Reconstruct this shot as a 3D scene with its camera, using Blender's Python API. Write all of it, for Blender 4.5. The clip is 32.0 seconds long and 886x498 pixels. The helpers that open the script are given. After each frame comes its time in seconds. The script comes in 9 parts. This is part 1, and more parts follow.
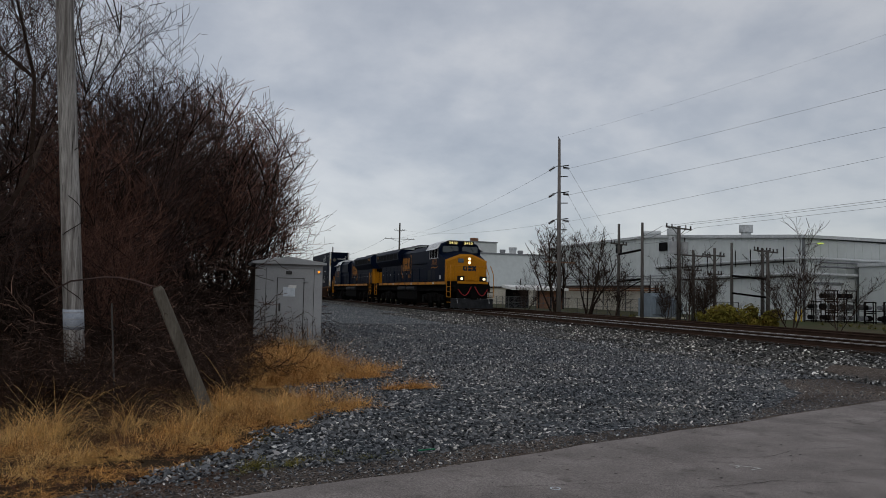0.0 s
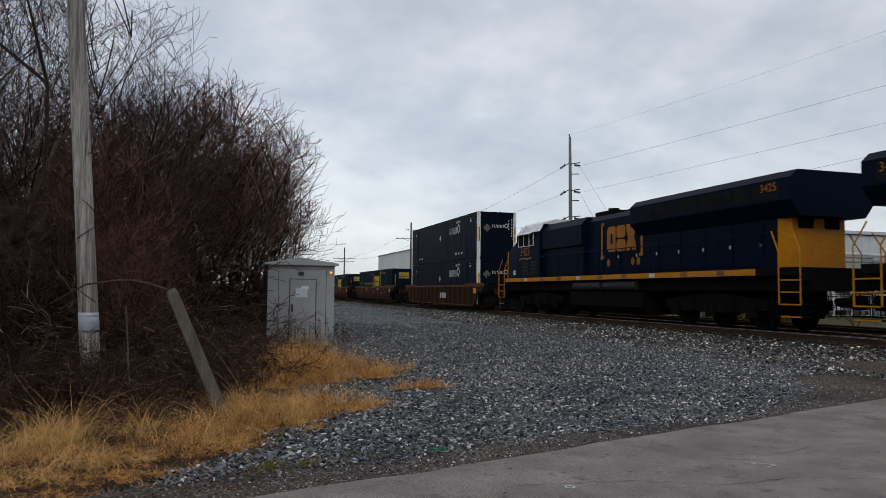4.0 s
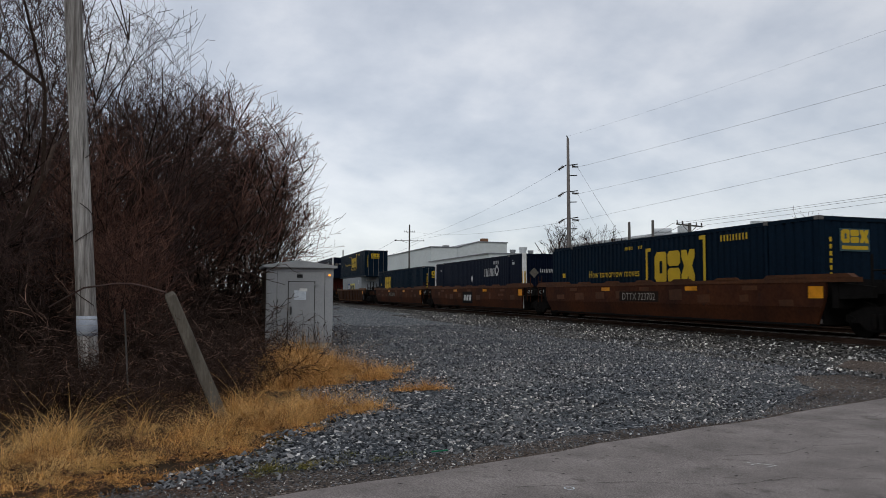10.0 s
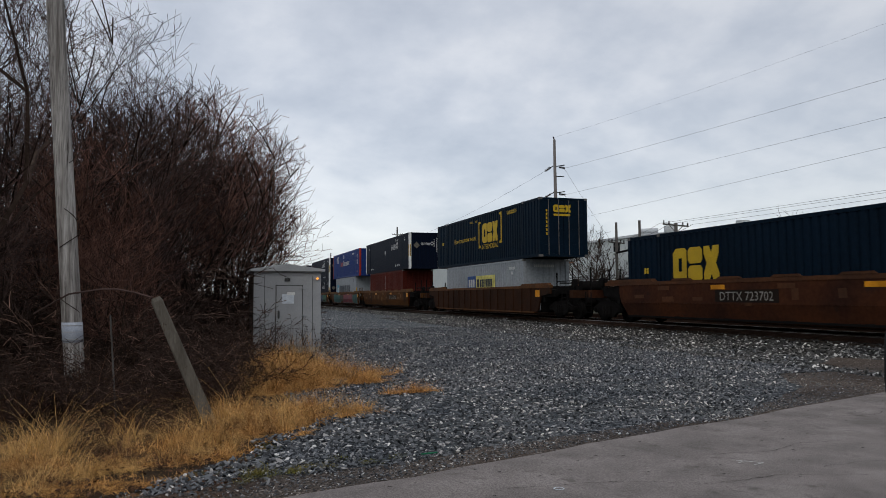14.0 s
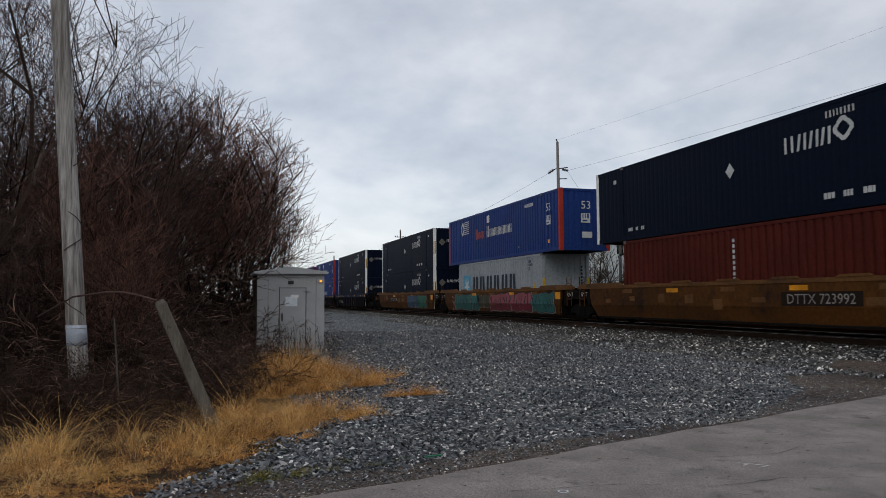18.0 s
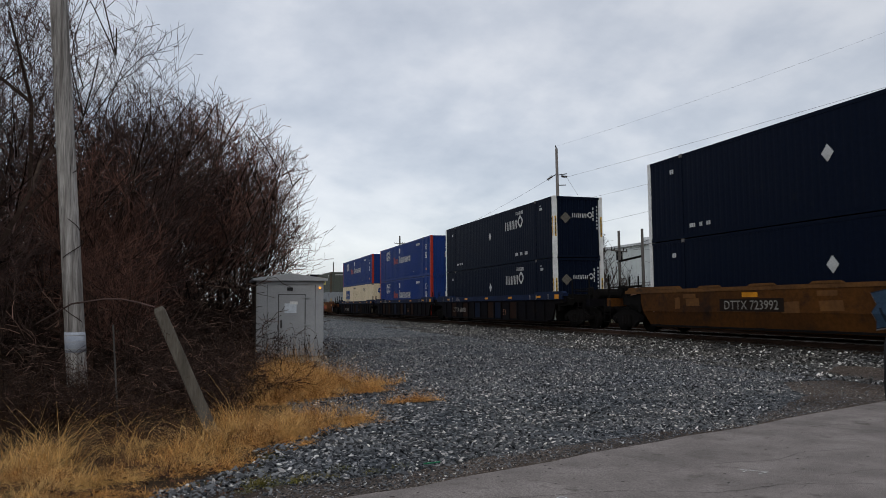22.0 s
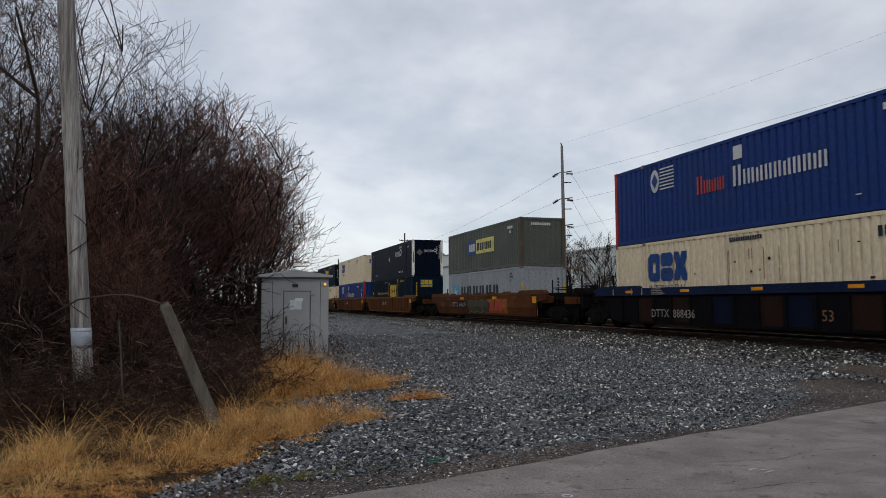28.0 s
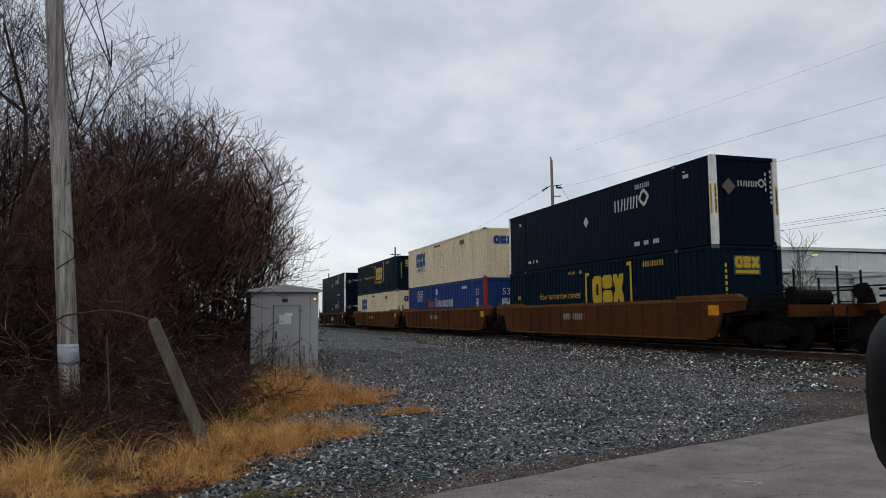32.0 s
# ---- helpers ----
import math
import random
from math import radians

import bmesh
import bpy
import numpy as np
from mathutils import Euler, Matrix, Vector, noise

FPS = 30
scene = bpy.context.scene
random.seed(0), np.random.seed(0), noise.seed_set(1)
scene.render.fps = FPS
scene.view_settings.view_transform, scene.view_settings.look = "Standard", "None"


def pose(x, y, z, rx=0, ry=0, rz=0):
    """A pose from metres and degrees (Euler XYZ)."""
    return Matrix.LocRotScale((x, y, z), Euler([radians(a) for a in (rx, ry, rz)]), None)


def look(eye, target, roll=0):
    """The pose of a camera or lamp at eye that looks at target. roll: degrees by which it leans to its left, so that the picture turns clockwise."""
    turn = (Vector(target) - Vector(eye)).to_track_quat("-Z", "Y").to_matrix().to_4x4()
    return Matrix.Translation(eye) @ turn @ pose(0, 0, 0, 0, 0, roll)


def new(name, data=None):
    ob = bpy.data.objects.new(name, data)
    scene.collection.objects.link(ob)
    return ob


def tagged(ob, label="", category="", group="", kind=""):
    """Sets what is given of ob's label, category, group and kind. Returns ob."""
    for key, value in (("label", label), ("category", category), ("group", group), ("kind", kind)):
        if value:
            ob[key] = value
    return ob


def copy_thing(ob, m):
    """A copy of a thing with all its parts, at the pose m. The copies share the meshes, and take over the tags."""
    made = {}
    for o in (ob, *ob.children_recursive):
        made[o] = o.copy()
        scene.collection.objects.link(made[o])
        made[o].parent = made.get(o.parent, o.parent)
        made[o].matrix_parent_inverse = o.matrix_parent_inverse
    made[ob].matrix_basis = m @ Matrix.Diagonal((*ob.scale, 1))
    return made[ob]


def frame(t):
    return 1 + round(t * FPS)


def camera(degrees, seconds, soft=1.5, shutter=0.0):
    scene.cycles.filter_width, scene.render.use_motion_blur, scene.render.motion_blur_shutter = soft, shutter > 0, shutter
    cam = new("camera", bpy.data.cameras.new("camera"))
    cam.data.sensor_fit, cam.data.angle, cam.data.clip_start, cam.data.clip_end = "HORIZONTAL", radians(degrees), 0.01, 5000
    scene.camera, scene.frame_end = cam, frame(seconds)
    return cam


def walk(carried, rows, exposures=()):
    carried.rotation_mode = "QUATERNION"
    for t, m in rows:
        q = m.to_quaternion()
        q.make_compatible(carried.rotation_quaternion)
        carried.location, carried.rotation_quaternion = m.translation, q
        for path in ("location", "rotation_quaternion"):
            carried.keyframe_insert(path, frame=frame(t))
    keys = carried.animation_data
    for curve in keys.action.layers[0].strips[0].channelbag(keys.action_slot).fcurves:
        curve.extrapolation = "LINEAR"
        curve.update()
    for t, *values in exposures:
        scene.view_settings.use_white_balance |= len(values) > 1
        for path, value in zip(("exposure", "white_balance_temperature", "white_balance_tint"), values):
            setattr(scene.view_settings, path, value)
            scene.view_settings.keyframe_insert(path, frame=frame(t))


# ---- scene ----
cam = camera(62.89, 32.0, soft=0.5, shutter=0.12)
PATH = [
    (0.0, 0.0029, -0.0034, 1.5, 93.486, -1.229, -18.083),
    (0.5, 0.0051, -0.0061, 1.5, 93.561, -1.221, -17.718),
    (1.0, 0.0051, -0.0061, 1.5, 93.085, -1.301, -17.187),
    (1.5, 0.0051, -0.0061, 1.5, 93.244, -1.232, -16.750),
    (2.0, 0.0051, -0.0061, 1.5, 93.429, -1.094, -16.911),
    (2.5, 0.0051, -0.0061, 1.5, 93.545, -1.022, -17.037),
    (3.0, 0.0051, -0.0061, 1.5, 93.359, -0.910, -17.098),
    (3.5, 0.0051, -0.0061, 1.5, 93.351, -0.670, -17.192),
    (5.5, 0.0051, -0.0061, 1.5, 93.587, -0.510, -17.030),
    (6.0, 0.0051, -0.0061, 1.5, 93.356, -0.630, -17.114),
    (6.5, 0.0051, -0.0061, 1.5, 93.268, -0.531, -16.990),
    (7.0, 0.0051, -0.0061, 1.5, 93.535, -0.849, -16.780),
    (7.5, 0.0051, -0.0061, 1.5, 93.512, -0.830, -16.512),
    (8.0, 0.0051, -0.0061, 1.5, 93.529, -0.696, -16.624),
    (8.5, 0.0051, -0.0061, 1.5, 93.527, -0.552, -16.602),
    (9.0, 0.0051, -0.0061, 1.5, 93.503, -0.599, -16.575),
    (9.5, 0.0051, -0.0061, 1.5, 93.448, -0.604, -16.602),
    (10.0, 0.0051, -0.0061, 1.5, 93.562, -0.353, -17.235),
    (10.5, 0.0131, -0.0157, 1.5, 93.599, -0.268, -17.450),
    (11.0, 0.0067, -0.0081, 1.5, 93.679, 0.008, -18.289),
    (11.5, 0.0075, -0.0089, 1.5, 93.657, -0.037, -18.139),
    (12.0, 0.0074, -0.0089, 1.5, 93.511, -0.026, -18.105),
    (12.5, 0.0043, -0.0052, 1.5, 93.564, 0.093, -18.044),
    (13.0, 0.0045, -0.0054, 1.5, 93.599, 0.083, -18.023),
    (13.5, 0.0042, -0.0050, 1.5, 93.722, 0.209, -18.079),
    (14.0, 0.0077, -0.0092, 1.5, 93.727, 0.284, -18.150),
    (14.5, 0.0076, -0.0091, 1.5, 93.793, 0.434, -18.177),
    (16.5, 0.0083, -0.0099, 1.5, 93.919, 0.357, -18.199),
    (17.0, 0.0089, -0.0106, 1.5, 94.020, 0.444, -18.145),
    (17.5, 0.0103, -0.0123, 1.5, 93.870, 0.379, -17.845),
    (18.0, 0.0051, -0.0061, 1.5, 93.923, 0.341, -17.895),
    (18.5, 0.0051, -0.0061, 1.5, 94.090, 0.147, -17.925),
    (19.0, 0.0106, -0.0126, 1.5, 94.285, 0.355, -17.957),
    (19.5, 0.0110, -0.0132, 1.5, 94.405, 0.456, -17.986),
    (20.0, 0.0121, -0.0144, 1.5, 94.500, 0.795, -18.002),
    (20.5, 0.0114, -0.0137, 1.5, 94.540, 0.690, -18.001),
    (21.0, 0.0102, -0.0122, 1.5, 94.546, 0.549, -18.027),
    (21.5, 0.0098, -0.0117, 1.5, 94.359, 0.385, -17.956),
    (22.0, 0.0103, -0.0123, 1.5, 94.433, 0.425, -17.934),
    (22.5, 0.0125, -0.0149, 1.5, 94.535, 0.481, -17.899),
    (23.0, 0.0093, -0.0111, 1.5, 93.378, 0.208, -18.363),
    (23.5, 0.0083, -0.0099, 1.5, 93.486, 0.135, -18.180),
    (24.0, 0.0119, -0.0143, 1.5, 93.771, 0.043, -17.654),
    (24.5, 0.0094, -0.0113, 1.5, 93.907, 0.082, -18.006),
    (25.0, 0.0109, -0.0130, 1.5, 94.087, -0.099, -17.772),
    (25.5, 0.0114, -0.0136, 1.5, 94.142, -0.003, -17.766),
    (27.5, 0.0051, -0.0061, 1.5, 94.192, 0.266, -17.560),
    (28.0, 0.0051, -0.0061, 1.5, 94.204, 0.213, -17.569),
    (28.5, 0.0051, -0.0061, 1.5, 94.350, 0.330, -17.630),
    (29.0, 0.0051, -0.0061, 1.5, 94.171, 0.411, -17.594),
    (29.5, 0.0138, -0.0166, 1.5, 94.663, 0.636, -17.829),
    (30.0, 0.0133, -0.0159, 1.5, 94.566, 0.396, -18.323),
    (30.5, 0.0157, -0.0188, 1.5, 95.160, 0.574, -18.156),
    (31.0, 0.0165, -0.0197, 1.5, 95.298, 0.538, -18.171),
    (31.5, 0.0172, -0.0206, 1.5, 95.339, 0.721, -18.143),
    (32.0, 0.0172, -0.0206, 1.5, 95.301, 0.516, -18.289),
]
walk(cam, [(t, pose(*p)) for t, *p in PATH], [(0, -0.40), (1, -0.40), (2, -0.32), (3, -0.05), (4, 0.0), (32, 0.0)])

# ---- daylight: an overcast winter sky ----
SUN_EL, SUN_AZ = radians(32), radians(205)
world = bpy.data.worlds.new("overcast_sky")
scene.world = world
world.use_nodes = True
wn, wl = world.node_tree.nodes, world.node_tree.links
wn.clear()


def wnode(kind, **values):
    n = wn.new(kind)
    for key, value in values.items():
        n.inputs[key].default_value = value
    return n


def ramp_of(nodes, stops):
    n = nodes.new("ShaderNodeValToRGB")
    r = n.color_ramp
    while len(r.elements) < len(stops):
        r.elements.new(0.5)
    for e, (at, col) in zip(r.elements, stops):
        e.position, e.color = at, (*col, 1)
    return n


sky = wn.new("ShaderNodeTexSky")
sky.sky_type, sky.sun_disc = "NISHITA", False
sky.sun_elevation, sky.sun_rotation = SUN_EL, SUN_AZ
sky.dust_density, sky.ozone_density = 0.4, 1.6
geo = wn.new("ShaderNodeTexCoord")
# clouds lie on a flat layer: direction divided by its height
sep = wn.new("ShaderNodeSeparateXYZ")
wl.new(geo.outputs["Generated"], sep.inputs[0])
hz = wn.new("ShaderNodeMath")
hz.operation = "MAXIMUM"
hz.inputs[1].default_value = 0.0
wl.new(sep.outputs["Z"], hz.inputs[0])
hz2 = wn.new("ShaderNodeMath")
hz2.operation = "ADD"
hz2.inputs[1].default_value = 0.42
wl.new(hz.outputs[0], hz2.inputs[0])
flat = wn.new("ShaderNodeVectorMath")
flat.operation = "DIVIDE"
wl.new(geo.outputs["Generated"], flat.inputs[0])
comb = wn.new("ShaderNodeCombineXYZ")
for i in range(3):
    wl.new(hz2.outputs[0], comb.inputs[i])
wl.new(comb.outputs[0], flat.inputs[1])
drift = wn.new("ShaderNodeVectorMath")
drift.operation = "ADD"
drift.inputs[1].default_value = (3.7, 1.9, 0.4)
wl.new(flat.outputs[0], drift.inputs[0])
flat = drift
big = wnode("ShaderNodeTexNoise", Scale=1.75, Detail=7.0, Roughness=0.5, Distortion=0.35)
wl.new(flat.outputs[0], big.inputs["Vector"])
fine = wnode("ShaderNodeTexNoise", Scale=5.0, Detail=6.0, Roughness=0.55)
wl.new(flat.outputs[0], fine.inputs["Vector"])
blend = wn.new("ShaderNodeMix")
blend.data_type = "FLOAT"
blend.inputs[0].default_value = 0.33
wl.new(big.outputs["Fac"], blend.inputs[2])
wl.new(fine.outputs["Fac"], blend.inputs[3])
cloud = ramp_of(wn, [(0.36, (0.425, 0.455, 0.515)), (0.455, (0.548, 0.572, 0.622)), (0.53, (0.668, 0.680, 0.712)), (0.62, (0.760, 0.766, 0.786))])
wl.new(blend.outputs[0], cloud.inputs[0])
bg_sky = wnode("ShaderNodeBackground", Strength=0.022)
wl.new(sky.outputs[0], bg_sky.inputs["Color"])
# the overcast is brighter towards the upper left and dimmer away from it
toward = wn.new("ShaderNodeVectorMath")
toward.operation = "DOT_PRODUCT"
toward.inputs[1].default_value = (-0.75, 0.45, 0.55)
wl.new(geo.outputs["Generated"], toward.inputs[0])
veil = wnode("ShaderNodeMapRange")
veil.inputs[1].default_value, veil.inputs[2].default_value, veil.inputs[3].default_value, veil.inputs[4].default_value = -1.0, 1.0, 0.62, 1.12
wl.new(toward.outputs["Value"], veil.inputs[0])
bg_cloud = wnode("ShaderNodeBackground")
wl.new(veil.outputs[0], bg_cloud.inputs["Strength"])
wl.new(cloud.outputs[0], bg_cloud.inputs["Color"])
both = wn.new("ShaderNodeAddShader")
wl.new(bg_sky.outputs[0], both.inputs[0])
wl.new(bg_cloud.outputs[0], both.inputs[1])
wout = wn.new("ShaderNodeOutputWorld")
wl.new(both.outputs[0], wout.inputs["Surface"])

sun = new("sun", bpy.data.lights.new("sun", "SUN"))
sun.data.energy, sun.data.angle, sun.data.color = 0.5, radians(25), (1.0, 0.96, 0.9)
# sun_rotation turns clockwise from +y seen from above
sdir = Vector((math.sin(SUN_AZ) * math.cos(SUN_EL), math.cos(SUN_AZ) * math.cos(SUN_EL), math.sin(SUN_EL)))
sun.matrix_world = look(sdir * 50, (0, 0, 0))


# ---- materials ----
def surface(name, col, col2=None, rough=0.7, metal=0.0, scale=3.0, fine=60.0, amount=0.5, bump=0.15, grime=None, grime_at=0.55, spec=0.12, rnd=0.0, coord="Object", stretch=(1, 1, 1), island=None):
    """A painted or natural surface: two tones mixed by coarse noise, fine grain, relief, and stains of a third tone."""
    m = bpy.data.materials.new(name)
    m.use_nodes = True
    nt = m.node_tree
    n, l = nt.nodes, nt.links
    bs = n["Principled BSDF"]
    bs.inputs["Roughness"].default_value = rough
    bs.inputs["Metallic"].default_value = metal
    bs.inputs["Specular IOR Level"].default_value = spec
    tc = n.new("ShaderNodeTexCoord")
    mp = n.new("ShaderNodeMapping")
    mp.inputs["Scale"].default_value = stretch
    l.new(tc.outputs[coord], mp.inputs[0])
    vec = mp.outputs[0]
    n1 = n.new("ShaderNodeTexNoise")
    n1.inputs["Scale"].default_value, n1.inputs["Detail"].default_value = scale, 6
    n2 = n.new("ShaderNodeTexNoise")
    n2.inputs["Scale"].default_value, n2.inputs["Detail"].default_value = fine, 4
    l.new(vec, n1.inputs["Vector"])
    l.new(vec, n2.inputs["Vector"])
    col2 = col2 or tuple(c * 0.6 for c in col)
    r1 = ramp_of(n, [(0.35, col), (0.68, col2)])
    l.new(n1.outputs["Fac"], r1.inputs[0])
    mx = n.new("ShaderNodeMix")
    mx.data_type, mx.blend_type = "RGBA", "MULTIPLY"
    mx.inputs[0].default_value = amount
    l.new(r1.outputs[0], mx.inputs[6])
    r2 = ramp_of(n, [(0.3, (0.55, 0.55, 0.55)), (0.7, (1.25, 1.25, 1.25))])
    l.new(n2.outputs["Fac"], r2.inputs[0])
    l.new(r2.outputs[0], mx.inputs[7])
    out = mx.outputs[2]
    if grime:
        n3 = n.new("ShaderNodeTexNoise")
        n3.inputs["Scale"].default_value, n3.inputs["Detail"].default_value, n3.inputs["Roughness"].default_value = scale * 2.3, 8, 0.65
        l.new(vec, n3.inputs["Vector"])
        r3 = ramp_of(n, [(grime_at, (0, 0, 0)), (grime_at + 0.12, (1, 1, 1))])
        l.new(n3.outputs["Fac"], r3.inputs[0])
        g = n.new("ShaderNodeMix")
        g.data_type = "RGBA"
        l.new(r3.outputs[0], g.inputs[0])
        l.new(out, g.inputs[6])
        g.inputs[7].default_value = (*grime, 1)
        out = g.outputs[2]
    if island:
        gi = n.new("ShaderNodeNewGeometry")
        ri = ramp_of(n, [(f, (v, v, v)) if isinstance(v, float) else (f, v) for f, v in island])
        l.new(gi.outputs["Random Per Island"], ri.inputs[0])
        im = n.new("ShaderNodeMix")
        im.data_type, im.blend_type = "RGBA", "MULTIPLY"
        im.inputs[0].default_value = 1.0
        l.new(out, im.inputs[6])
        l.new(ri.outputs[0], im.inputs[7])
        out = im.outputs[2]
    if rnd:
        oi = n.new("ShaderNodeObjectInfo")
        hs = n.new("ShaderNodeHueSaturation")
        mr = n.new("ShaderNodeMapRange")
        mr.inputs[3].default_value, mr.inputs[4].default_value = 1 - rnd, 1 + rnd
        l.new(oi.outputs["Random"], mr.inputs[0])
        l.new(mr.outputs[0], hs.inputs["Value"])
        l.new(out, hs.inputs["Color"])
        out = hs.outputs[0]
    l.new(out, bs.inputs["Base Color"])
    if bump:
        b = n.new("ShaderNodeBump")
        b.inputs["Strength"].default_value, b.inputs["Distance"].default_value = bump, 0.02
        l.new(n2.outputs["Fac"], b.inputs["Height"])
        l.new(b.outputs[0], bs.inputs["Normal"])
    return m


def stony(name, dark, mid, light, size, rough=0.85, island=False, dust=None):
    """Loose stone: cells of stone size, each with its own grey, and domed relief."""
    m = bpy.data.materials.new(name)
    m.use_nodes = True
    n, l = m.node_tree.nodes, m.node_tree.links
    bs = n["Principled BSDF"]
    bs.inputs["Roughness"].default_value = rough
    bs.inputs["Specular IOR Level"].default_value = 0.08
    tc = n.new("ShaderNodeTexCoord")
    big = n.new("ShaderNodeTexNoise")
    big.inputs["Scale"].default_value, big.inputs["Detail"].default_value = 0.55, 5
    l.new(tc.outputs["Object"], big.inputs["Vector"])
    if island:
        gi = n.new("ShaderNodeNewGeometry")
        fac = gi.outputs["Random Per Island"]
    else:
        vo = n.new("ShaderNodeTexVoronoi")
        vo.inputs["Scale"].default_value = 1 / size
        l.new(tc.outputs["Object"], vo.inputs["Vector"])
        sp = n.new("ShaderNodeSeparateColor")
        l.new(vo.outputs["Color"], sp.inputs[0])
        fac = sp.outputs[0]
        inv = n.new("ShaderNodeMath")
        inv.operation = "SUBTRACT"
        inv.inputs[0].default_value = 1.0
        l.new(vo.outputs["Distance"], inv.inputs[1])
        b = n.new("ShaderNodeBump")
        b.inputs["Strength"].default_value, b.inputs["Distance"].default_value = 1.0, size * 0.9
        l.new(inv.outputs[0], b.inputs["Height"])
        l.new(b.outputs[0], bs.inputs["Normal"])
    r = ramp_of(n, [(0.0, dark), (0.45, mid), (0.84, tuple(a * 1.45 for a in mid)), (0.93, tuple(a * 0.5 for a in light)), (1.0, light)])
    l.new(fac, r.inputs[0])
    mx = n.new("ShaderNodeMix")
    mx.data_type, mx.blend_type = "RGBA", "MULTIPLY"
    mx.inputs[0].default_value = 0.8
    r2 = ramp_of(n, [(0.35, (0.72, 0.74, 0.78)), (0.65, (1.15, 1.1, 1.05))])
    l.new(big.outputs["Fac"], r2.inputs[0])
    l.new(r.outputs[0], mx.inputs[6])
    l.new(r2.outputs[0], mx.inputs[7])
    out = mx.outputs[2]
    if dust:
        blot = n.new("ShaderNodeTexNoise")
        blot.inputs["Scale"].default_value, blot.inputs["Detail"].default_value = 1.3, 7
        l.new(tc.outputs["Object"], blot.inputs["Vector"])
        rb = ramp_of(n, [(0.5, (0, 0, 0)), (0.66, (0.8, 0.8, 0.8))])
        l.new(blot.outputs["Fac"], rb.inputs[0])
        dm = n.new("ShaderNodeMix")
        dm.data_type = "RGBA"
        l.new(rb.outputs[0], dm.inputs[0])
        l.new(out, dm.inputs[6])
        dm.inputs[7].default_value = (*dust, 1)
        out = dm.outputs[2]
    l.new(out, bs.inputs["Base Color"])
    return m


def glowing(name, col, strength):
    m = bpy.data.materials.new(name)
    m.use_nodes = True
    bs = m.node_tree.nodes["Principled BSDF"]
    bs.inputs["Base Color"].default_value = (*col, 1)
    bs.inputs["Emission Color"].default_value = (*col, 1)
    bs.inputs["Emission Strength"].default_value = strength
    return m


def glass(name, tint=(0.03, 0.04, 0.05)):
    m = bpy.data.materials.new(name)
    m.use_nodes = True
    bs = m.node_tree.nodes["Principled BSDF"]
    bs.inputs["Base Color"].default_value = (*tint, 1)
    bs.inputs["Roughness"].default_value = 0.06
    bs.inputs["Specular IOR Level"].default_value = 0.8
    return m


M_DIRT = surface("dark_soil", (0.04, 0.028, 0.018), (0.022, 0.015, 0.010), 0.95, scale=1.2, fine=35, bump=0.5, grime=(0.06, 0.042, 0.025), grime_at=0.56, spec=0.03)
M_FIELD = surface("rough_grass_ground", (0.038, 0.050, 0.016), (0.062, 0.047, 0.026), 0.95, scale=0.25, fine=12, bump=0.4, grime=(0.095, 0.073, 0.044), grime_at=0.58)
M_FINES = stony("gravel_fines", (0.022, 0.017, 0.014), (0.090, 0.073, 0.062), (0.38, 0.33, 0.29), 0.016, dust=(0.055, 0.037, 0.028))
M_GRAVEL = stony("gravel_bed", (0.006, 0.007, 0.008), (0.080, 0.091, 0.100), (0.8, 0.78, 0.75), 0.048)
M_STONE = stony("gravel_stone", (0.016, 0.018, 0.021), (0.128, 0.134, 0.142), (0.78, 0.76, 0.73), 0.05, island=True)
M_BALLAST = stony("ballast_bed", (0.006, 0.006, 0.006), (0.050, 0.047, 0.043), (0.75, 0.72, 0.66), 0.055)
M_BALSTONE = stony("ballast_stone", (0.010, 0.010, 0.009), (0.098, 0.096, 0.091), (0.95, 0.93, 0.88), 0.05, island=True)
M_TRACKBED = stony("dark_ballast", (0.008, 0.007, 0.006), (0.028, 0.022, 0.018), (0.12, 0.11, 0.10), 0.06)
M_ROAD = surface("worn_asphalt", (0.318, 0.282, 0.264), (0.198, 0.175, 0.164), 0.9, scale=1.6, fine=85, bump=0.9, amount=1.0, grime=(0.135, 0.118, 0.110), grime_at=0.58)
M_CRACK = surface("crack_filler", (0.03, 0.028, 0.027), rough=0.95, bump=0, spec=0.03)
M_RAIL = surface("rusty_rail", (0.066, 0.040, 0.029), (0.044, 0.028, 0.021), 0.85, 0.0, scale=4, fine=50, spec=0.04)
M_RAILHEAD = surface("polished_rail_head", (0.40, 0.38, 0.36), (0.26, 0.24, 0.22), 0.32, 1.0, scale=2, fine=40, bump=0.02)
M_TIE = surface("creosoted_tie", (0.03, 0.024, 0.02), (0.05, 0.04, 0.032), 0.9, scale=5, fine=40, bump=0.4, spec=0.03)
M_POLE = surface("weathered_pole_wood", (0.46, 0.435, 0.41), (0.19, 0.172, 0.158), 0.9, scale=3.2, fine=22, bump=0.9, amount=1.0, stretch=(5, 5, 0.16), grime=(0.045, 0.038, 0.034), grime_at=0.57)
M_POLE_DARK = surface("dark_pole_wood", (0.115, 0.106, 0.098), (0.07, 0.064, 0.058), 0.9, scale=2, fine=16, bump=0.3, stretch=(6, 6, 0.5))
M_POLE_GREY = surface("grey_pole_wood", (0.20, 0.18, 0.17), (0.12, 0.108, 0.10), 0.9, scale=2, fine=16, bump=0.3, stretch=(6, 6, 0.5))
M_POST = surface("grey_timber_post", (0.15, 0.135, 0.112), (0.085, 0.075, 0.062), 0.9, scale=2, fine=25, bump=0.4, stretch=(5, 5, 0.6), grime=(0.21, 0.20, 0.16), grime_at=0.62)
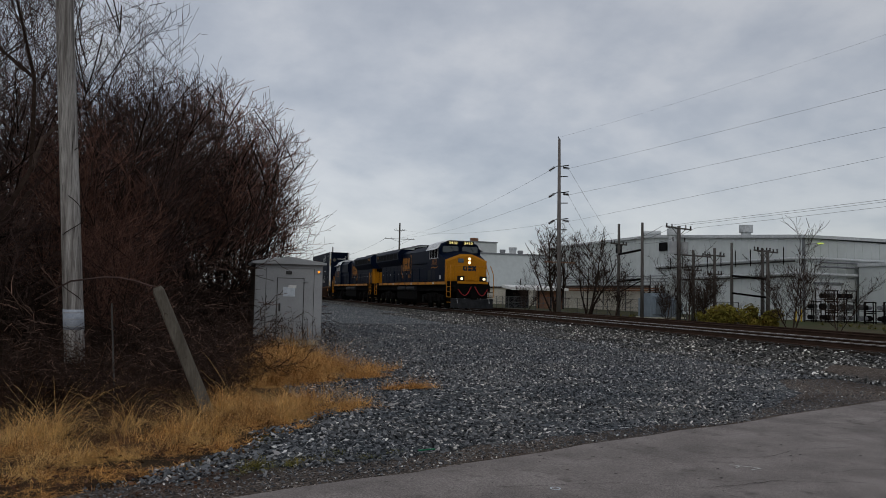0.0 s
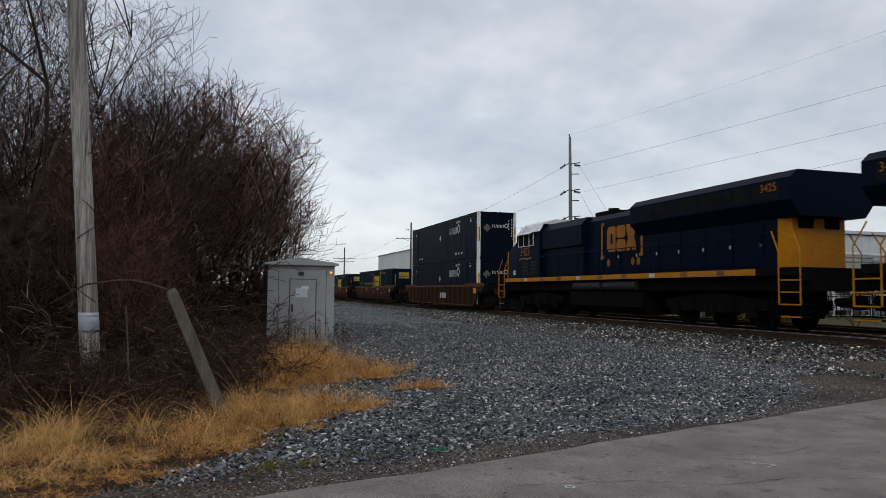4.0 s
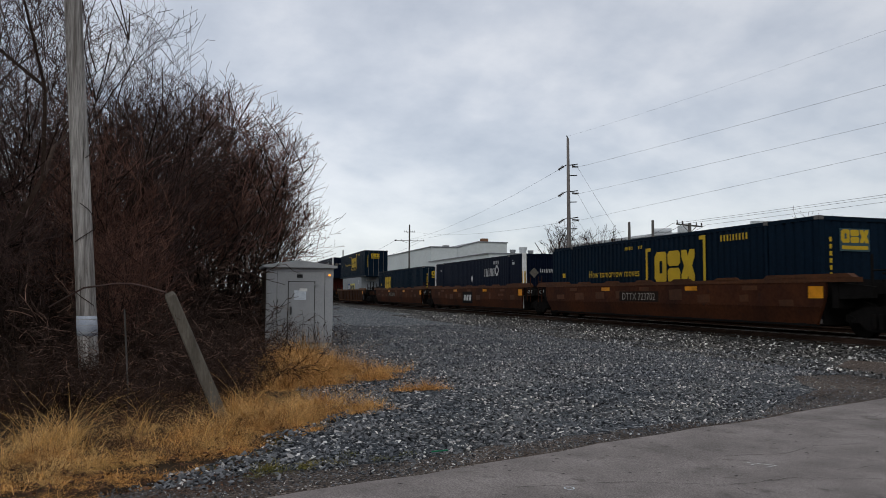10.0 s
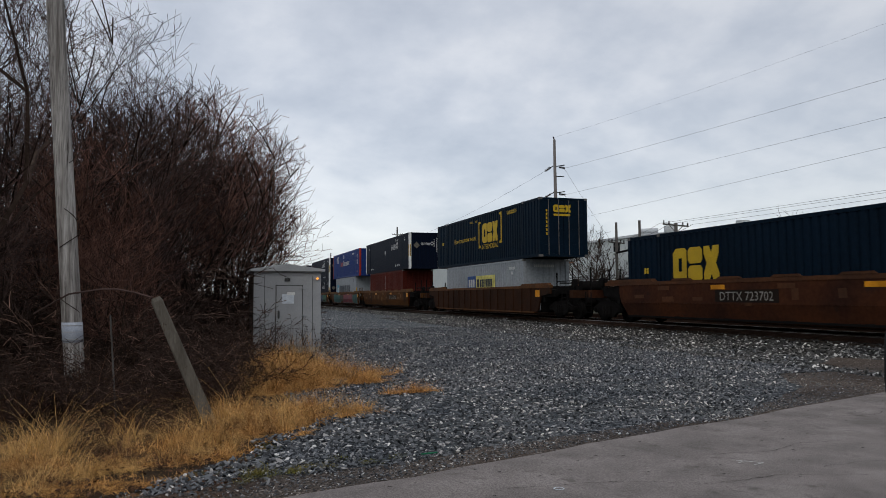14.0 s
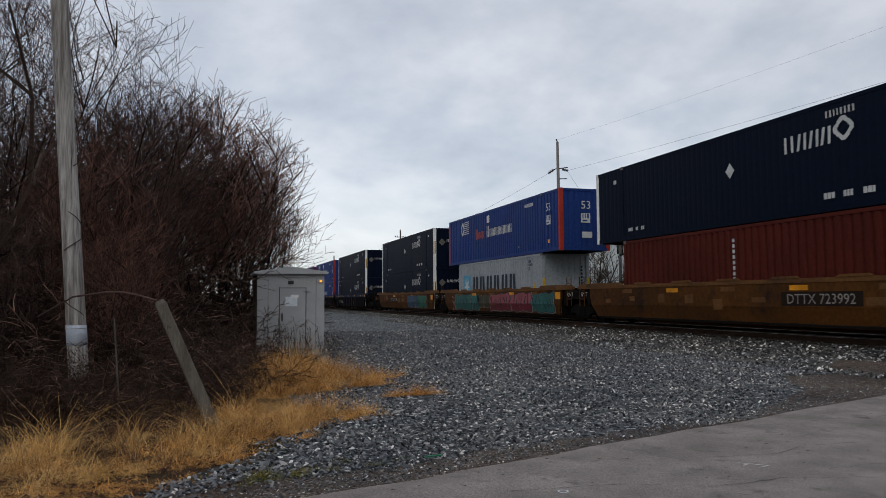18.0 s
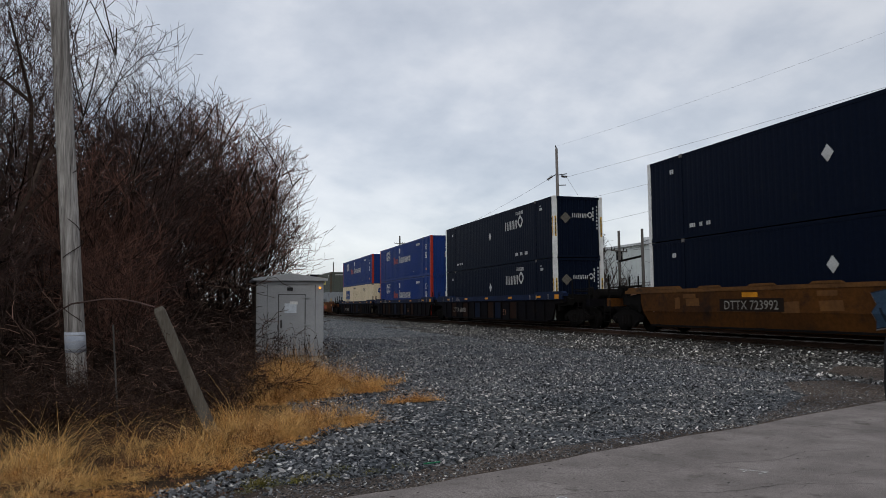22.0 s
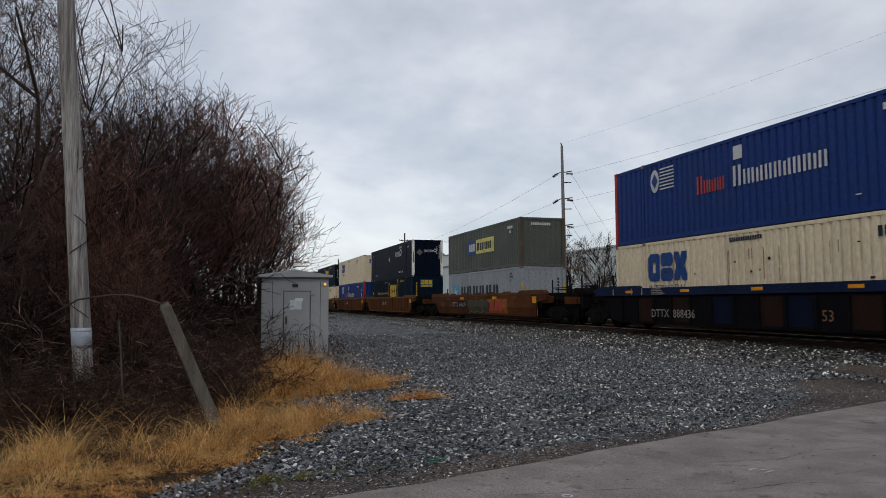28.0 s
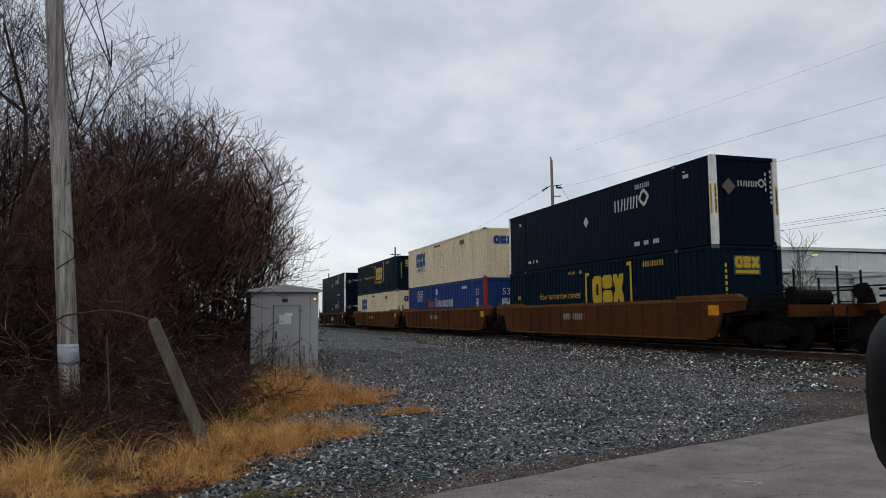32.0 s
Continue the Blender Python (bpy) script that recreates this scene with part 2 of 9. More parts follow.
M_BAND = surface("faded_paper_band", (0.42, 0.45, 0.5), (0.33, 0.36, 0.42), 0.8, scale=8, fine=60, bump=0.1)
M_CABINET = surface("grey_painted_steel", (0.365, 0.372, 0.378), (0.30, 0.306, 0.312), 0.55, scale=1.2, fine=50, bump=0.05, amount=0.3, grime=(0.25, 0.24, 0.22), grime_at=0.66)
# brown of the hall's eave, and of the shade painted on the cabinet's side
M_SIDE = surface("shade_and_eave_brown", (0.075, 0.058, 0.048), (0.04, 0.032, 0.028), 0.8, scale=2, fine=30, bump=0.1, spec=0.05)
M_CABDARK = surface("dark_grey_steel", (0.10, 0.10, 0.10), rough=0.6, bump=0.05)
M_PAPER = surface("pale_notice", (0.62, 0.66, 0.7), (0.5, 0.55, 0.6), 0.7, scale=12, fine=80, bump=0)
M_BARK = surface("brown_bark", (0.060, 0.042, 0.034), (0.030, 0.021, 0.017), 0.95, scale=6, fine=50, bump=0.4, spec=0.03, island=[(0.0, 0.5), (0.7, 1.0), (1.0, 1.9)])
M_TWIG = surface("reddish_twigs", (0.205, 0.105, 0.078), (0.135, 0.072, 0.056), 0.9, scale=0.8, fine=9, bump=0, spec=0.04, rnd=0.15, island=[(0.0, 0.4), (0.5, 0.8), (0.85, 1.2), (1.0, 1.4)])
M_TWIG2 = surface("grey_brown_twigs", (0.098, 0.064, 0.056), (0.066, 0.045, 0.040), 0.9, scale=0.8, fine=9, bump=0, spec=0.03, rnd=0.15, island=[(0.0, 0.45), (0.5, 0.85), (0.85, 1.3), (1.0, 1.45)])
M_BRAMBLE = surface("bramble_stems", (0.085, 0.055, 0.044), (0.05, 0.034, 0.028), 0.9, scale=0.8, fine=9, bump=0, spec=0.03, island=[(0.0, 0.3), (0.6, 0.7), (0.88, 1.3), (1.0, (4.0, 3.7, 3.4))])
M_SEED = surface("dry_seed_pods", (0.035, 0.022, 0.018), rough=0.9, bump=0)
M_GRASS = surface("dry_golden_grass", (0.74, 0.405, 0.135), (0.54, 0.272, 0.085), 0.85, scale=1.5, fine=14, bump=0, amount=0.5, spec=0.1, island=[(0.0, (0.14, 0.10, 0.08)), (0.3, (0.45, 0.37, 0.32)), (0.62, 1.0), (0.9, 1.35), (1.0, (1.5, 1.6, 1.75))])
M_STRAW = surface("pale_straw", (0.80, 0.50, 0.20), (0.60, 0.34, 0.11), 0.85, scale=2, fine=14, bump=0, spec=0.1, island=[(0.0, 0.4), (0.5, 0.9), (1.0, 1.25)])
M_WEED = surface("dead_brown_weed", (0.115, 0.056, 0.03), (0.06, 0.032, 0.02), 0.9, scale=2, fine=14, bump=0, spec=0.1, island=[(0.0, 0.35), (0.6, 1.0), (1.0, 1.9)])
M_MOSS = surface("low_green_weeds", (0.115, 0.12, 0.03), (0.17, 0.135, 0.04), 0.9, scale=3, fine=14, bump=0, spec=0.1, island=[(0.0, 0.4), (1.0, 1.5)])
M_LEAF = surface("yellow_green_leaves", (0.17, 0.16, 0.032), (0.26, 0.20, 0.036), 0.8, scale=0.7, fine=6, bump=0, spec=0.1, island=[(0.0, (0.4, 0.26, 0.24)), (0.4, 0.8), (1.0, 1.4)])
M_WALL = surface("white_metal_siding", (0.53, 0.56, 0.555), (0.47, 0.50, 0.495), 0.6, scale=0.08, fine=1.2, bump=0, amount=0.15, grime=(0.52, 0.52, 0.48), grime_at=0.66)
M_WALLB = surface("cream_block_wall", (0.52, 0.48, 0.40), (0.43, 0.39, 0.32), 0.8, scale=0.2, fine=4, bump=0.1, amount=0.4)
M_ROOF = surface("pale_roof_metal", (0.55, 0.57, 0.58), (0.45, 0.47, 0.48), 0.5, scale=0.3, fine=5, bump=0)
M_TRIM = surface("grey_trim_metal", (0.22, 0.23, 0.24), rough=0.5, bump=0)
M_PIPE = surface("galvanised_pipe", (0.26, 0.27, 0.28), (0.17, 0.18, 0.19), 0.5, 0.3, scale=2, fine=20, bump=0.05)
M_RUSTPIPE = surface("rusted_pipe", (0.22, 0.11, 0.06), (0.14, 0.07, 0.045), 0.8, scale=2, fine=20)
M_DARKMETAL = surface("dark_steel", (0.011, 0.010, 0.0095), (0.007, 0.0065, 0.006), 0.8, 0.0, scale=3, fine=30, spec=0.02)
M_FENCE = surface("fence_steel", (0.10, 0.10, 0.10), rough=0.6, metal=0.3, bump=0)
M_XFMR = surface("blue_grey_enamel", (0.25, 0.30, 0.34), (0.19, 0.23, 0.27), 0.5, scale=1, fine=20, bump=0.05)
M_INSUL = surface("brown_porcelain", (0.03, 0.02, 0.018), rough=0.25, bump=0)
M_WIRE = surface("grey_wire", (0.07, 0.07, 0.075), rough=0.6, bump=0)
M_WHITE = surface("white_paint", (0.75, 0.75, 0.73), (0.6, 0.6, 0.58), 0.6, scale=3, fine=30, bump=0, amount=0.4, grime=(0.45, 0.42, 0.36), grime_at=0.62)
M_YELLOW = surface("safety_yellow", (0.62, 0.42, 0.04), (0.5, 0.34, 0.04), 0.5, scale=2, fine=20, bump=0)
M_BLACK = surface("matt_black", (0.012, 0.012, 0.013), rough=0.75, bump=0.05, spec=0.03)
M_MIRROR = surface("black_car_plastic", (0.008, 0.008, 0.009), rough=0.5, bump=0.05)
M_GLASS = glass("dark_glass")
M_LAMP = glowing("lit_headlamp", (1.0, 0.78, 0.40), 3.0)
M_DITCH = glowing("lit_ditch_lamp", (1.0, 0.78, 0.42), 2.2)
M_NUMLIT = glowing("lit_number", (1.0, 0.80, 0.30), 1.1)
M_AMBER = glowing("amber_marker_lamp", (1.0, 0.30, 0.02), 1.6)


# ---- mesh helpers ----
def link_mesh(name, bm, mat, smooth=False):
    me = bpy.data.meshes.new(name)
    bmesh.ops.recalc_face_normals(bm, faces=bm.faces)
    bm.to_mesh(me)
    bm.free()
    me.materials.append(mat)
    if smooth:
        me.polygons.foreach_set("use_smooth", [True] * len(me.polygons))
    return new(name, me)


def part(name, bm, mat, parent, label="", smooth=False):
    ob = link_mesh(name, bm, mat, smooth)
    ob.parent = parent
    if label:
        ob["label"] = label
    return ob


def root(name, label, category, group="", kind="", at=None):
    e = new(name)
    e.empty_display_size = 0.2
    tagged(e, label, category, group, kind)
    if at is not None:
        e.matrix_world = at
    return e


def solo(name, bm, mat, label, category, group="", kind="", smooth=False):
    return tagged(link_mesh(name, bm, mat, smooth), label, category, group, kind)


def raw(name, verts, faces, mat, smooth=False):
    me = bpy.data.meshes.new(name)
    me.from_pydata(verts, [], faces)
    me.materials.append(mat)
    if smooth:
        me.polygons.foreach_set("use_smooth", [True] * len(me.polygons))
    return new(name, me)


def B():
    return bmesh.new()


def box(bm, x0, x1, y0, y1, z0, z1):
    v = [bm.verts.new((x, y, z)) for z in (z0, z1) for y in (y0, y1) for x in (x0, x1)]
    for f in ((0, 1, 3, 2), (4, 6, 7, 5), (0, 4, 5, 1), (2, 3, 7, 6), (0, 2, 6, 4), (1, 5, 7, 3)):
        bm.faces.new([v[i] for i in f])
    return bm


def bevel_box(bm, x0, x1, y0, y1, z0, z1, r=0.02):
    t = bmesh.new()
    box(t, x0, x1, y0, y1, z0, z1)
    bmesh.ops.bevel(t, geom=t.edges[:], offset=r, segments=2, affect="EDGES")
    me = bpy.data.meshes.new("tmp")
    t.to_mesh(me)
    t.free()
    bm.from_mesh(me)
    bpy.data.meshes.remove(me)
    return bm


def prism(bm, pts, axis, a, b):
    """Extrudes a polygon, given in the two other axes in order, along an axis from a to b."""
    def place(p, c):
        return (c, p[0], p[1]) if axis == "x" else (p[0], c, p[1]) if axis == "y" else (p[0], p[1], c)
    lo = [bm.verts.new(place(p, a)) for p in pts]
    hi = [bm.verts.new(place(p, b)) for p in pts]
    bm.faces.new(lo)
    bm.faces.new(hi[::-1])
    k = len(pts)
    for i in range(k):
        bm.faces.new((lo[i], hi[i], hi[(i + 1) % k], lo[(i + 1) % k]))
    return bm


def rod(bm, a, b, r, sides=8, r2=None):
    a, b = Vector(a), Vector(b)
    r2 = r if r2 is None else r2
    d = (b - a).normalized()
    u = d.orthogonal().normalized()
    w = d.cross(u)
    lo, hi = [], []
    for i in range(sides):
        c = 2 * math.pi * i / sides
        o = u * math.cos(c) + w * math.sin(c)
        lo.append(bm.verts.new(a + o * r))
        hi.append(bm.verts.new(b + o * r2))
    bm.faces.new(lo)
    bm.faces.new(hi[::-1])
    for i in range(sides):
        bm.faces.new((lo[i], hi[i], hi[(i + 1) % sides], lo[(i + 1) % sides]))
    return bm


def pipe(bm, pts, r, sides=6):
    """One tube along a bent line."""
    pts = [Vector(q) for q in pts]
    prev = None
    u = (pts[1] - pts[0]).orthogonal().normalized()
    for i, q in enumerate(pts):
        d = ((pts[i + 1] if i + 1 < len(pts) else q) - (pts[i - 1] if i else q)).normalized()
        u = (u - d * u.dot(d))
        u = u.normalized() if u.length > 1e-4 else d.orthogonal().normalized()
        w = d.cross(u)
        ring = [bm.verts.new(q + (u * math.cos(6.28318 * k / sides) + w * math.sin(6.28318 * k / sides)) * r) for k in range(sides)]
        if prev:
            for k in range(sides):
                bm.faces.new((prev[k], prev[(k + 1) % sides], ring[(k + 1) % sides], ring[k]))
        else:
            bm.faces.new(ring[::-1])
        prev = ring
    bm.faces.new(prev)
    return bm


TEXTS = {}


def words(body, size, mat, parent, m, label="", name="lettering"):
    """Letters in the built-in font, as one flat mesh; m places it (x along the line, y up, z out of the face)."""
    key = (body, size, mat.name)
    if key not in TEXTS:
        cu = bpy.data.curves.new("tmp_text", "FONT")
        cu.body, cu.size, cu.align_x, cu.resolution_u = body, size, "CENTER", 2
        ob = bpy.data.objects.new("tmp_text", cu)
        scene.collection.objects.link(ob)
        me = bpy.data.meshes.new_from_object(ob.evaluated_get(bpy.context.evaluated_depsgraph_get()))
        bpy.data.objects.remove(ob)
        bpy.data.curves.remove(cu)
        me.name = "lettering"
        me.materials.clear()
        me.materials.append(mat)
        TEXTS[key] = me
    ob = new(name, TEXTS[key])
    ob.parent = parent
    ob.matrix_basis = m
    if label:
        ob["label"] = label
    return ob


def face_left(x, y, z):
    """A sheet on a side that faces -x: its own x runs towards -y (to a viewer's right), its own y up."""
    return Matrix(((0, 0, -1, x), (-1, 0, 0, y), (0, 1, 0, z), (0, 0, 0, 1)))


def face_front(x, y, z):
    """A sheet on an end that faces -y."""
    return Matrix(((1, 0, 0, x), (0, 0, -1, y), (0, 1, 0, z), (0, 0, 0, 1)))

# ---- the ground ----
TRACK_X, RAIL_Z = 16.597, 0.45
SECOND = 4.35  # how far the second track lies behind the first
ROAD_A, ROAD_K = 5.34, 0.315


def smooth(a, b, v):
    t = min(1, max(0, (v - a) / (b - a)))
    return t * t * (3 - 2 * t)


def ground_z(x, y):
    z = -0.6 * smooth(23.4, 29, x) - 0.04
    z += 0.03 * noise.noise((x * 0.25, y * 0.25, 0)) * (1 if x < 11 else 0)
    return z


def sheet(name, xs, ys, height, mat, label, category):
    verts = [(x, y, height(x, y)) for y in ys for x in xs]
    nx = len(xs)
    faces = [(j * nx + i, j * nx + i + 1, (j + 1) * nx + i + 1, (j + 1) * nx + i) for j in range(len(ys) - 1) for i in range(nx - 1)]
    return tagged(raw(name, verts, faces, mat, True), label, category, kind="structure")


def steps(*spans):
    out = []
    for a, b, n in spans:
        out += [a + (b - a) * i / n for i in range(n)]
    return out + [spans[-1][1]]


sheet("ground", steps((-2500, -60, 6), (-60, -12, 12), (-12, 30, 42), (30, 120, 12), (120, 2500, 6)), steps((-2500, -60, 6), (-60, 0, 10), (0, 60, 50), (60, 240, 18), (240, 2500, 6)), ground_z, M_FIELD, "rough ground of thin winter grass and bare soil", "ground")


def road_edge(x):
    return ROAD_A + ROAD_K * x + 0.10 * noise.noise((x * 0.9, 3.1, 0)) + 0.035 * noise.noise((x * 4.1, 7.7, 0))


def gravel_left(y):
    """Where the gravel ends on the side of the grass."""
    if y < 9:
        return 0.2 + (y - 6.2) * 0.62
    if y < 14:
        return 1.9 + (y - 9) * 0.22
    return 3.0 - (y - 14) * 0.02


sheet("ground_soil", steps((-11, 3.6, 30)), steps((5.2, 26, 40)), lambda x, y: ground_z(x, y) + 0.022 - 0.07 * smooth(gravel_left(y) - 0.75, gravel_left(y) - 0.25, x) - 0.05 * smooth(24, 26, y), M_DIRT, "dark leaf-strewn soil under the bare thicket", "soil")


def strip(name, rows, mat, label, category, z):
    """A sheet between two wavering edges; rows of (y, x0, x1)."""
    verts, faces, k = [], [], 24
    for y, x0, x1 in rows:
        for i in range(k + 1):
            x = x0 + (x1 - x0) * i / k
            verts.append((x, y, z(x, y)))
    for j in range(len(rows) - 1):
        for i in range(k):
            a = j * (k + 1) + i
            faces.append((a, a + 1, a + k + 2, a + k + 1))
    return tagged(raw(name, verts, faces, mat, True), label, category, kind="structure")


ys = steps((5.6, 20, 48), (20, 60, 40), (60, 300, 30))
strip("gravel_lot", [(y, min(gravel_left(y) - 0.25 - 0.8 * smooth(9.4, 10.2, y) * (1 - smooth(11.2, 12.0, y)), 12.2) + 0.18 * noise.noise((y * 1.3, 0, 5)), 13.6) for y in ys], M_GRAVEL, "blue-grey crushed stone lot beside the railway", "gravel",
      lambda x, y: 0.012 + 0.02 * noise.noise((x * 0.5, y * 0.5, 2)) + 0.02 * smooth(12.0, 13.6, x))
# a band of packed fines along the road
def fines_width(x):
    return 0.75 + 0.3 * noise.noise((x * 0.7, 1.5, 0)) + 0.12 * noise.noise((x * 3.1, 4.5, 0)) - 0.5 * smooth(4.6, 5.8, x) * (1 - smooth(6.2, 7.4, x)) + 2.1 * smooth(7.0, 11.0, x)


verts, faces = [], []
for i in range(81):
    x = -2.5 + 15.5 * i / 80
    e = road_edge(x)
    w = fines_width(x)
    for k in range(7):
        f = k / 6
        verts.append((x, e - 0.3 + (w + 0.3) * f, 0.036 - 0.02 * f - 0.02 * smooth(0.8, 1, f) + 0.45 * smooth(11.5, 15.5, x)))
for i in range(80):
    for k in range(6):
        a = i * 7 + k
        faces.append((a, a + 7, a + 8, a + 1))
tagged(raw("shoulder", verts, faces, M_FINES, True), "packed brown-grey gravel fines along the road edge", "gravel", kind="structure")

# the road: a slab with a worn edge, rising to the rails
verts, faces, n = [], [], 90
for i in range(n + 1):
    x = -14 + 44 * i / n
    ramp = 0.40 * smooth(11.5, 15.4, x) - 0.9 * smooth(18.6, 28, x)
    e = road_edge(x)
    for k, (d, z) in enumerate(((-8.5, 0.03), (-4.5, 0.05), (-2, 0.045), (-0.35, 0.042), (-0.05, 0.036), (0.0, 0.0), (0.0, -0.2))):
        verts.append((x, e + d, z + ramp))
for i in range(n):
    for k in range(6):
        a = i * 7 + k
        faces.append((a, a + 7, a + 8, a + 1))
road = tagged(raw("road", verts, faces, M_ROAD, False), "worn pale grey asphalt road with fine cracks", "road", kind="structure")


def crack(name, pts, w):
    bm = B()
    prev = None
    rnd = random.Random(len(pts) * 7 + int(pts[0][0] * 10))
    line = []
    for (x0, y0), (x1, y1) in zip(pts, pts[1:]):
        k = max(3, int(math.hypot(x1 - x0, y1 - y0) / 0.07))
        for i in range(k):
            f = i / k
            line.append((x0 + (x1 - x0) * f + rnd.uniform(-0.02, 0.02), y0 + (y1 - y0) * f + rnd.uniform(-0.02, 0.02)))
    for i, (x, y) in enumerate(line):
        ww = w * rnd.uniform(0.4, 1.2)
        z = 0.050 + 0.40 * smooth(11.5, 15.4, x)
        cur = (bm.verts.new((x, y - ww, z)), bm.verts.new((x, y + ww, z)))
        if prev:
            bm.faces.new((prev[0], cur[0], cur[1], prev[1]))
        prev = cur
    ob = part(name, bm, M_CRACK, road)
    return ob


for pts in ([(2.2, 5.15), (3.1, 5.05), (3.8, 4.75), (4.4, 4.8), (5.2, 4.55)], [(3.8, 4.75), (3.75, 4.55), (3.9, 4.3)], [(4.4, 5.62), (5.0, 5.55), (5.6, 5.75), (6.2, 5.7)], [(5.0, 4.9), (5.5, 4.95), (6.1, 4.8)], [(6.9, 6.9), (7.7, 6.8), (8.2, 7.0)], [(2.9, 5.75), (3.1, 5.62)]):
    crack("crack", pts, 0.0032)
rnd = random.Random(77)
for k in range(150):  # small dark pits worn into the surface
    x = rnd.uniform(1.2, 9.5)
    y = road_edge(x) - rnd.uniform(0.1, 2.2)
    a, r0 = rnd.uniform(-0.5, 0.5), rnd.uniform(0.004, 0.013)
    bm = B()
    bm.faces.new([bm.verts.new((x + r0 * rnd.uniform(0.7, 1.6) * math.cos(a + 6.2832 * q / 7) * 1.5, y + r0 * rnd.uniform(0.5, 1.0) * math.sin(a + 6.2832 * q / 7), 0.0505)) for q in range(7)])
    part("pit", bm, M_CRACK if k % 3 else M_TIE, road)
bm = B()
for a, b in (((4.43, 5.35, 0.053), (4.61, 5.17, 0.053)), ((4.61, 5.17, 0.053), (4.48, 5.14, 0.053)), ((4.47, 5.27, 0.053), (4.41, 5.245, 0.053))):
    d = Vector(b) - Vector(a)
    s = Vector((-d.y, d.x, 0)).normalized() * 0.0045
    bm.faces.new([bm.verts.new(Vector(p) + q) for p, q in ((a, s), (b, s), (b, -s), (a, -s))])
part("paint_mark", bm, M_WHITE, road, "small white arrow mark")
bm = B()
for k in range(16):
    a0, a1 = 2 * math.pi * k / 16, 2 * math.pi * (k + 1) / 16
    bm.faces.new([bm.verts.new((2.56 + 0.042 * r * math.cos(a), 5.0 + 0.042 * r * math.sin(a), 0.053)) for r, a in ((1, a0), (1, a1), (0.72, a1), (0.72, a0))])
part("paint_ring", bm, M_PAPER, road, "small pale ring mark")

# litter at the road edge
bm = B()
bevel_box(bm, -0.085, 0.085, -0.009, 0.009, 0.0, 0.012, 0.003)
tagged(part("plastic_strip", bm, surface("green_plastic", (0.02, 0.20, 0.10), rough=0.4, bump=0), None), "small green plastic strip lying on the gravel fines", "litter").matrix_world = pose(2.01, 6.53, 0.04, 0, 0, 8)

# ---- the railway ----
track = root("railway_track", "double railway track on stone ballast", "railway", kind="structure")
bm = B()
prof = [(12.4, 0.0), (13.4, 0.02), (14.3, 0.05), (14.9, 0.10), (15.3, 0.22), (15.55, 0.27), (18.0, 0.26), (18.8, 0.18), (19.5, 0.26), (22.3, 0.27), (23.0, 0.2), (24.6, -0.2), (26.5, -0.5)]
bands = {"ballast_shoulder": (0, 4, M_BALLAST), "track_bed": (4, 9, M_TRACKBED), "far_shoulder": (9, 12, M_BALLAST)}
ysb = steps((-300, 0, 20), (0, 60, 60), (60, 700, 40))
for nm, (a, b, mat) in bands.items():
    sub = prof[a:b + 1]
    vv = [(x + 0.06 * noise.noise((y * 0.7, i, 0)), y, z + 0.02 * noise.noise((y * 1.1, i * 3, 4))) for y in ysb for i, (x, z) in enumerate(sub, a)]
    k = len(sub)
    ff = [(j * k + i, j * k + i + 1, (j + 1) * k + i + 1, (j + 1) * k + i) for j in range(len(ysb) - 1) for i in range(k - 1)]
    ob = raw(nm, vv, ff, mat, True)
    ob.parent = track
RAILP = [(-0.07, 0), (0.07, 0), (0.07, 0.012), (0.012, 0.03), (0.012, 0.13), (0.036, 0.14), (0.036, 0.168), (-0.036, 0.168), (-0.036, 0.14), (-0.012, 0.13), (-0.012, 0.03), (-0.07, 0.012)]
for sx in (-0.753, 0.753, SECOND - 0.753, SECOND + 0.753):
    bm = B()
    prism(bm, [(TRACK_X + sx + a, RAIL_Z - 0.175 + b) for a, b in RAILP], "y", -300, 700)
    rl = part("rail", bm, M_RAIL, track, "rusty steel rail")
    bm = B()
    prism(bm, [(TRACK_X + sx + a, RAIL_Z + b) for a, b in ((-0.0375, -0.028), (0.0375, -0.028), (0.033, -0.008), (0.024, 0.0), (-0.024, 0.0), (-0.033, -0.008))], "y", -300, 700)
    part("rail_head", bm, M_RAILHEAD if sx < 1 else M_RAIL, rl, "shiny worn rail head" if sx < 1 else "dull rusty rail head")
tie_bm = B()
bevel_box(tie_bm, -1.3, 1.3, -0.115, 0.115, -0.15, 0.0, 0.012)
tie_me = bpy.data.meshes.new("tie")
tie_bm.to_mesh(tie_me)
tie_bm.free()
tie_me.materials.append(M_TIE)
rnd = random.Random(4)
for k in range(220):
    far = k >= 130
    ob = new("tie", tie_me)
    ob.parent = track
    ob.matrix_basis = pose(TRACK_X + (SECOND if far else 0) + rnd.uniform(-0.03, 0.03), (12 + 0.5 * (k - 130) if far else 6 + 0.5 * k), RAIL_Z - 0.172 + rnd.uniform(-0.005, 0.004), 0, 0, rnd.uniform(-0.6, 0.6))

# ---- loose stones ----
ROCKS = []
rnd = random.Random(11)
for k in range(8):
    vs = [Vector(p) for p in ((1, 0, 0), (-1, 0, 0), (0, 1, 0), (0, -1, 0), (0, 0, 0.8), (0, 0, -0.8), (0.6, 0.6, 0.45), (-0.6, -0.55, 0.5))]
    vs = [v * rnd.uniform(0.75, 1.2) for v in vs]
    t = bmesh.new()
    for v in vs:
        t.verts.new(v)
    bmesh.ops.convex_hull(t, input=t.verts)
    t.verts.ensure_lookup_table()
    t.verts.index_update()
    ROCKS.append((np.array([v.co[:] for v in t.verts]), [tuple(v.index for v in f.verts) for f in t.faces]))
    t.free()


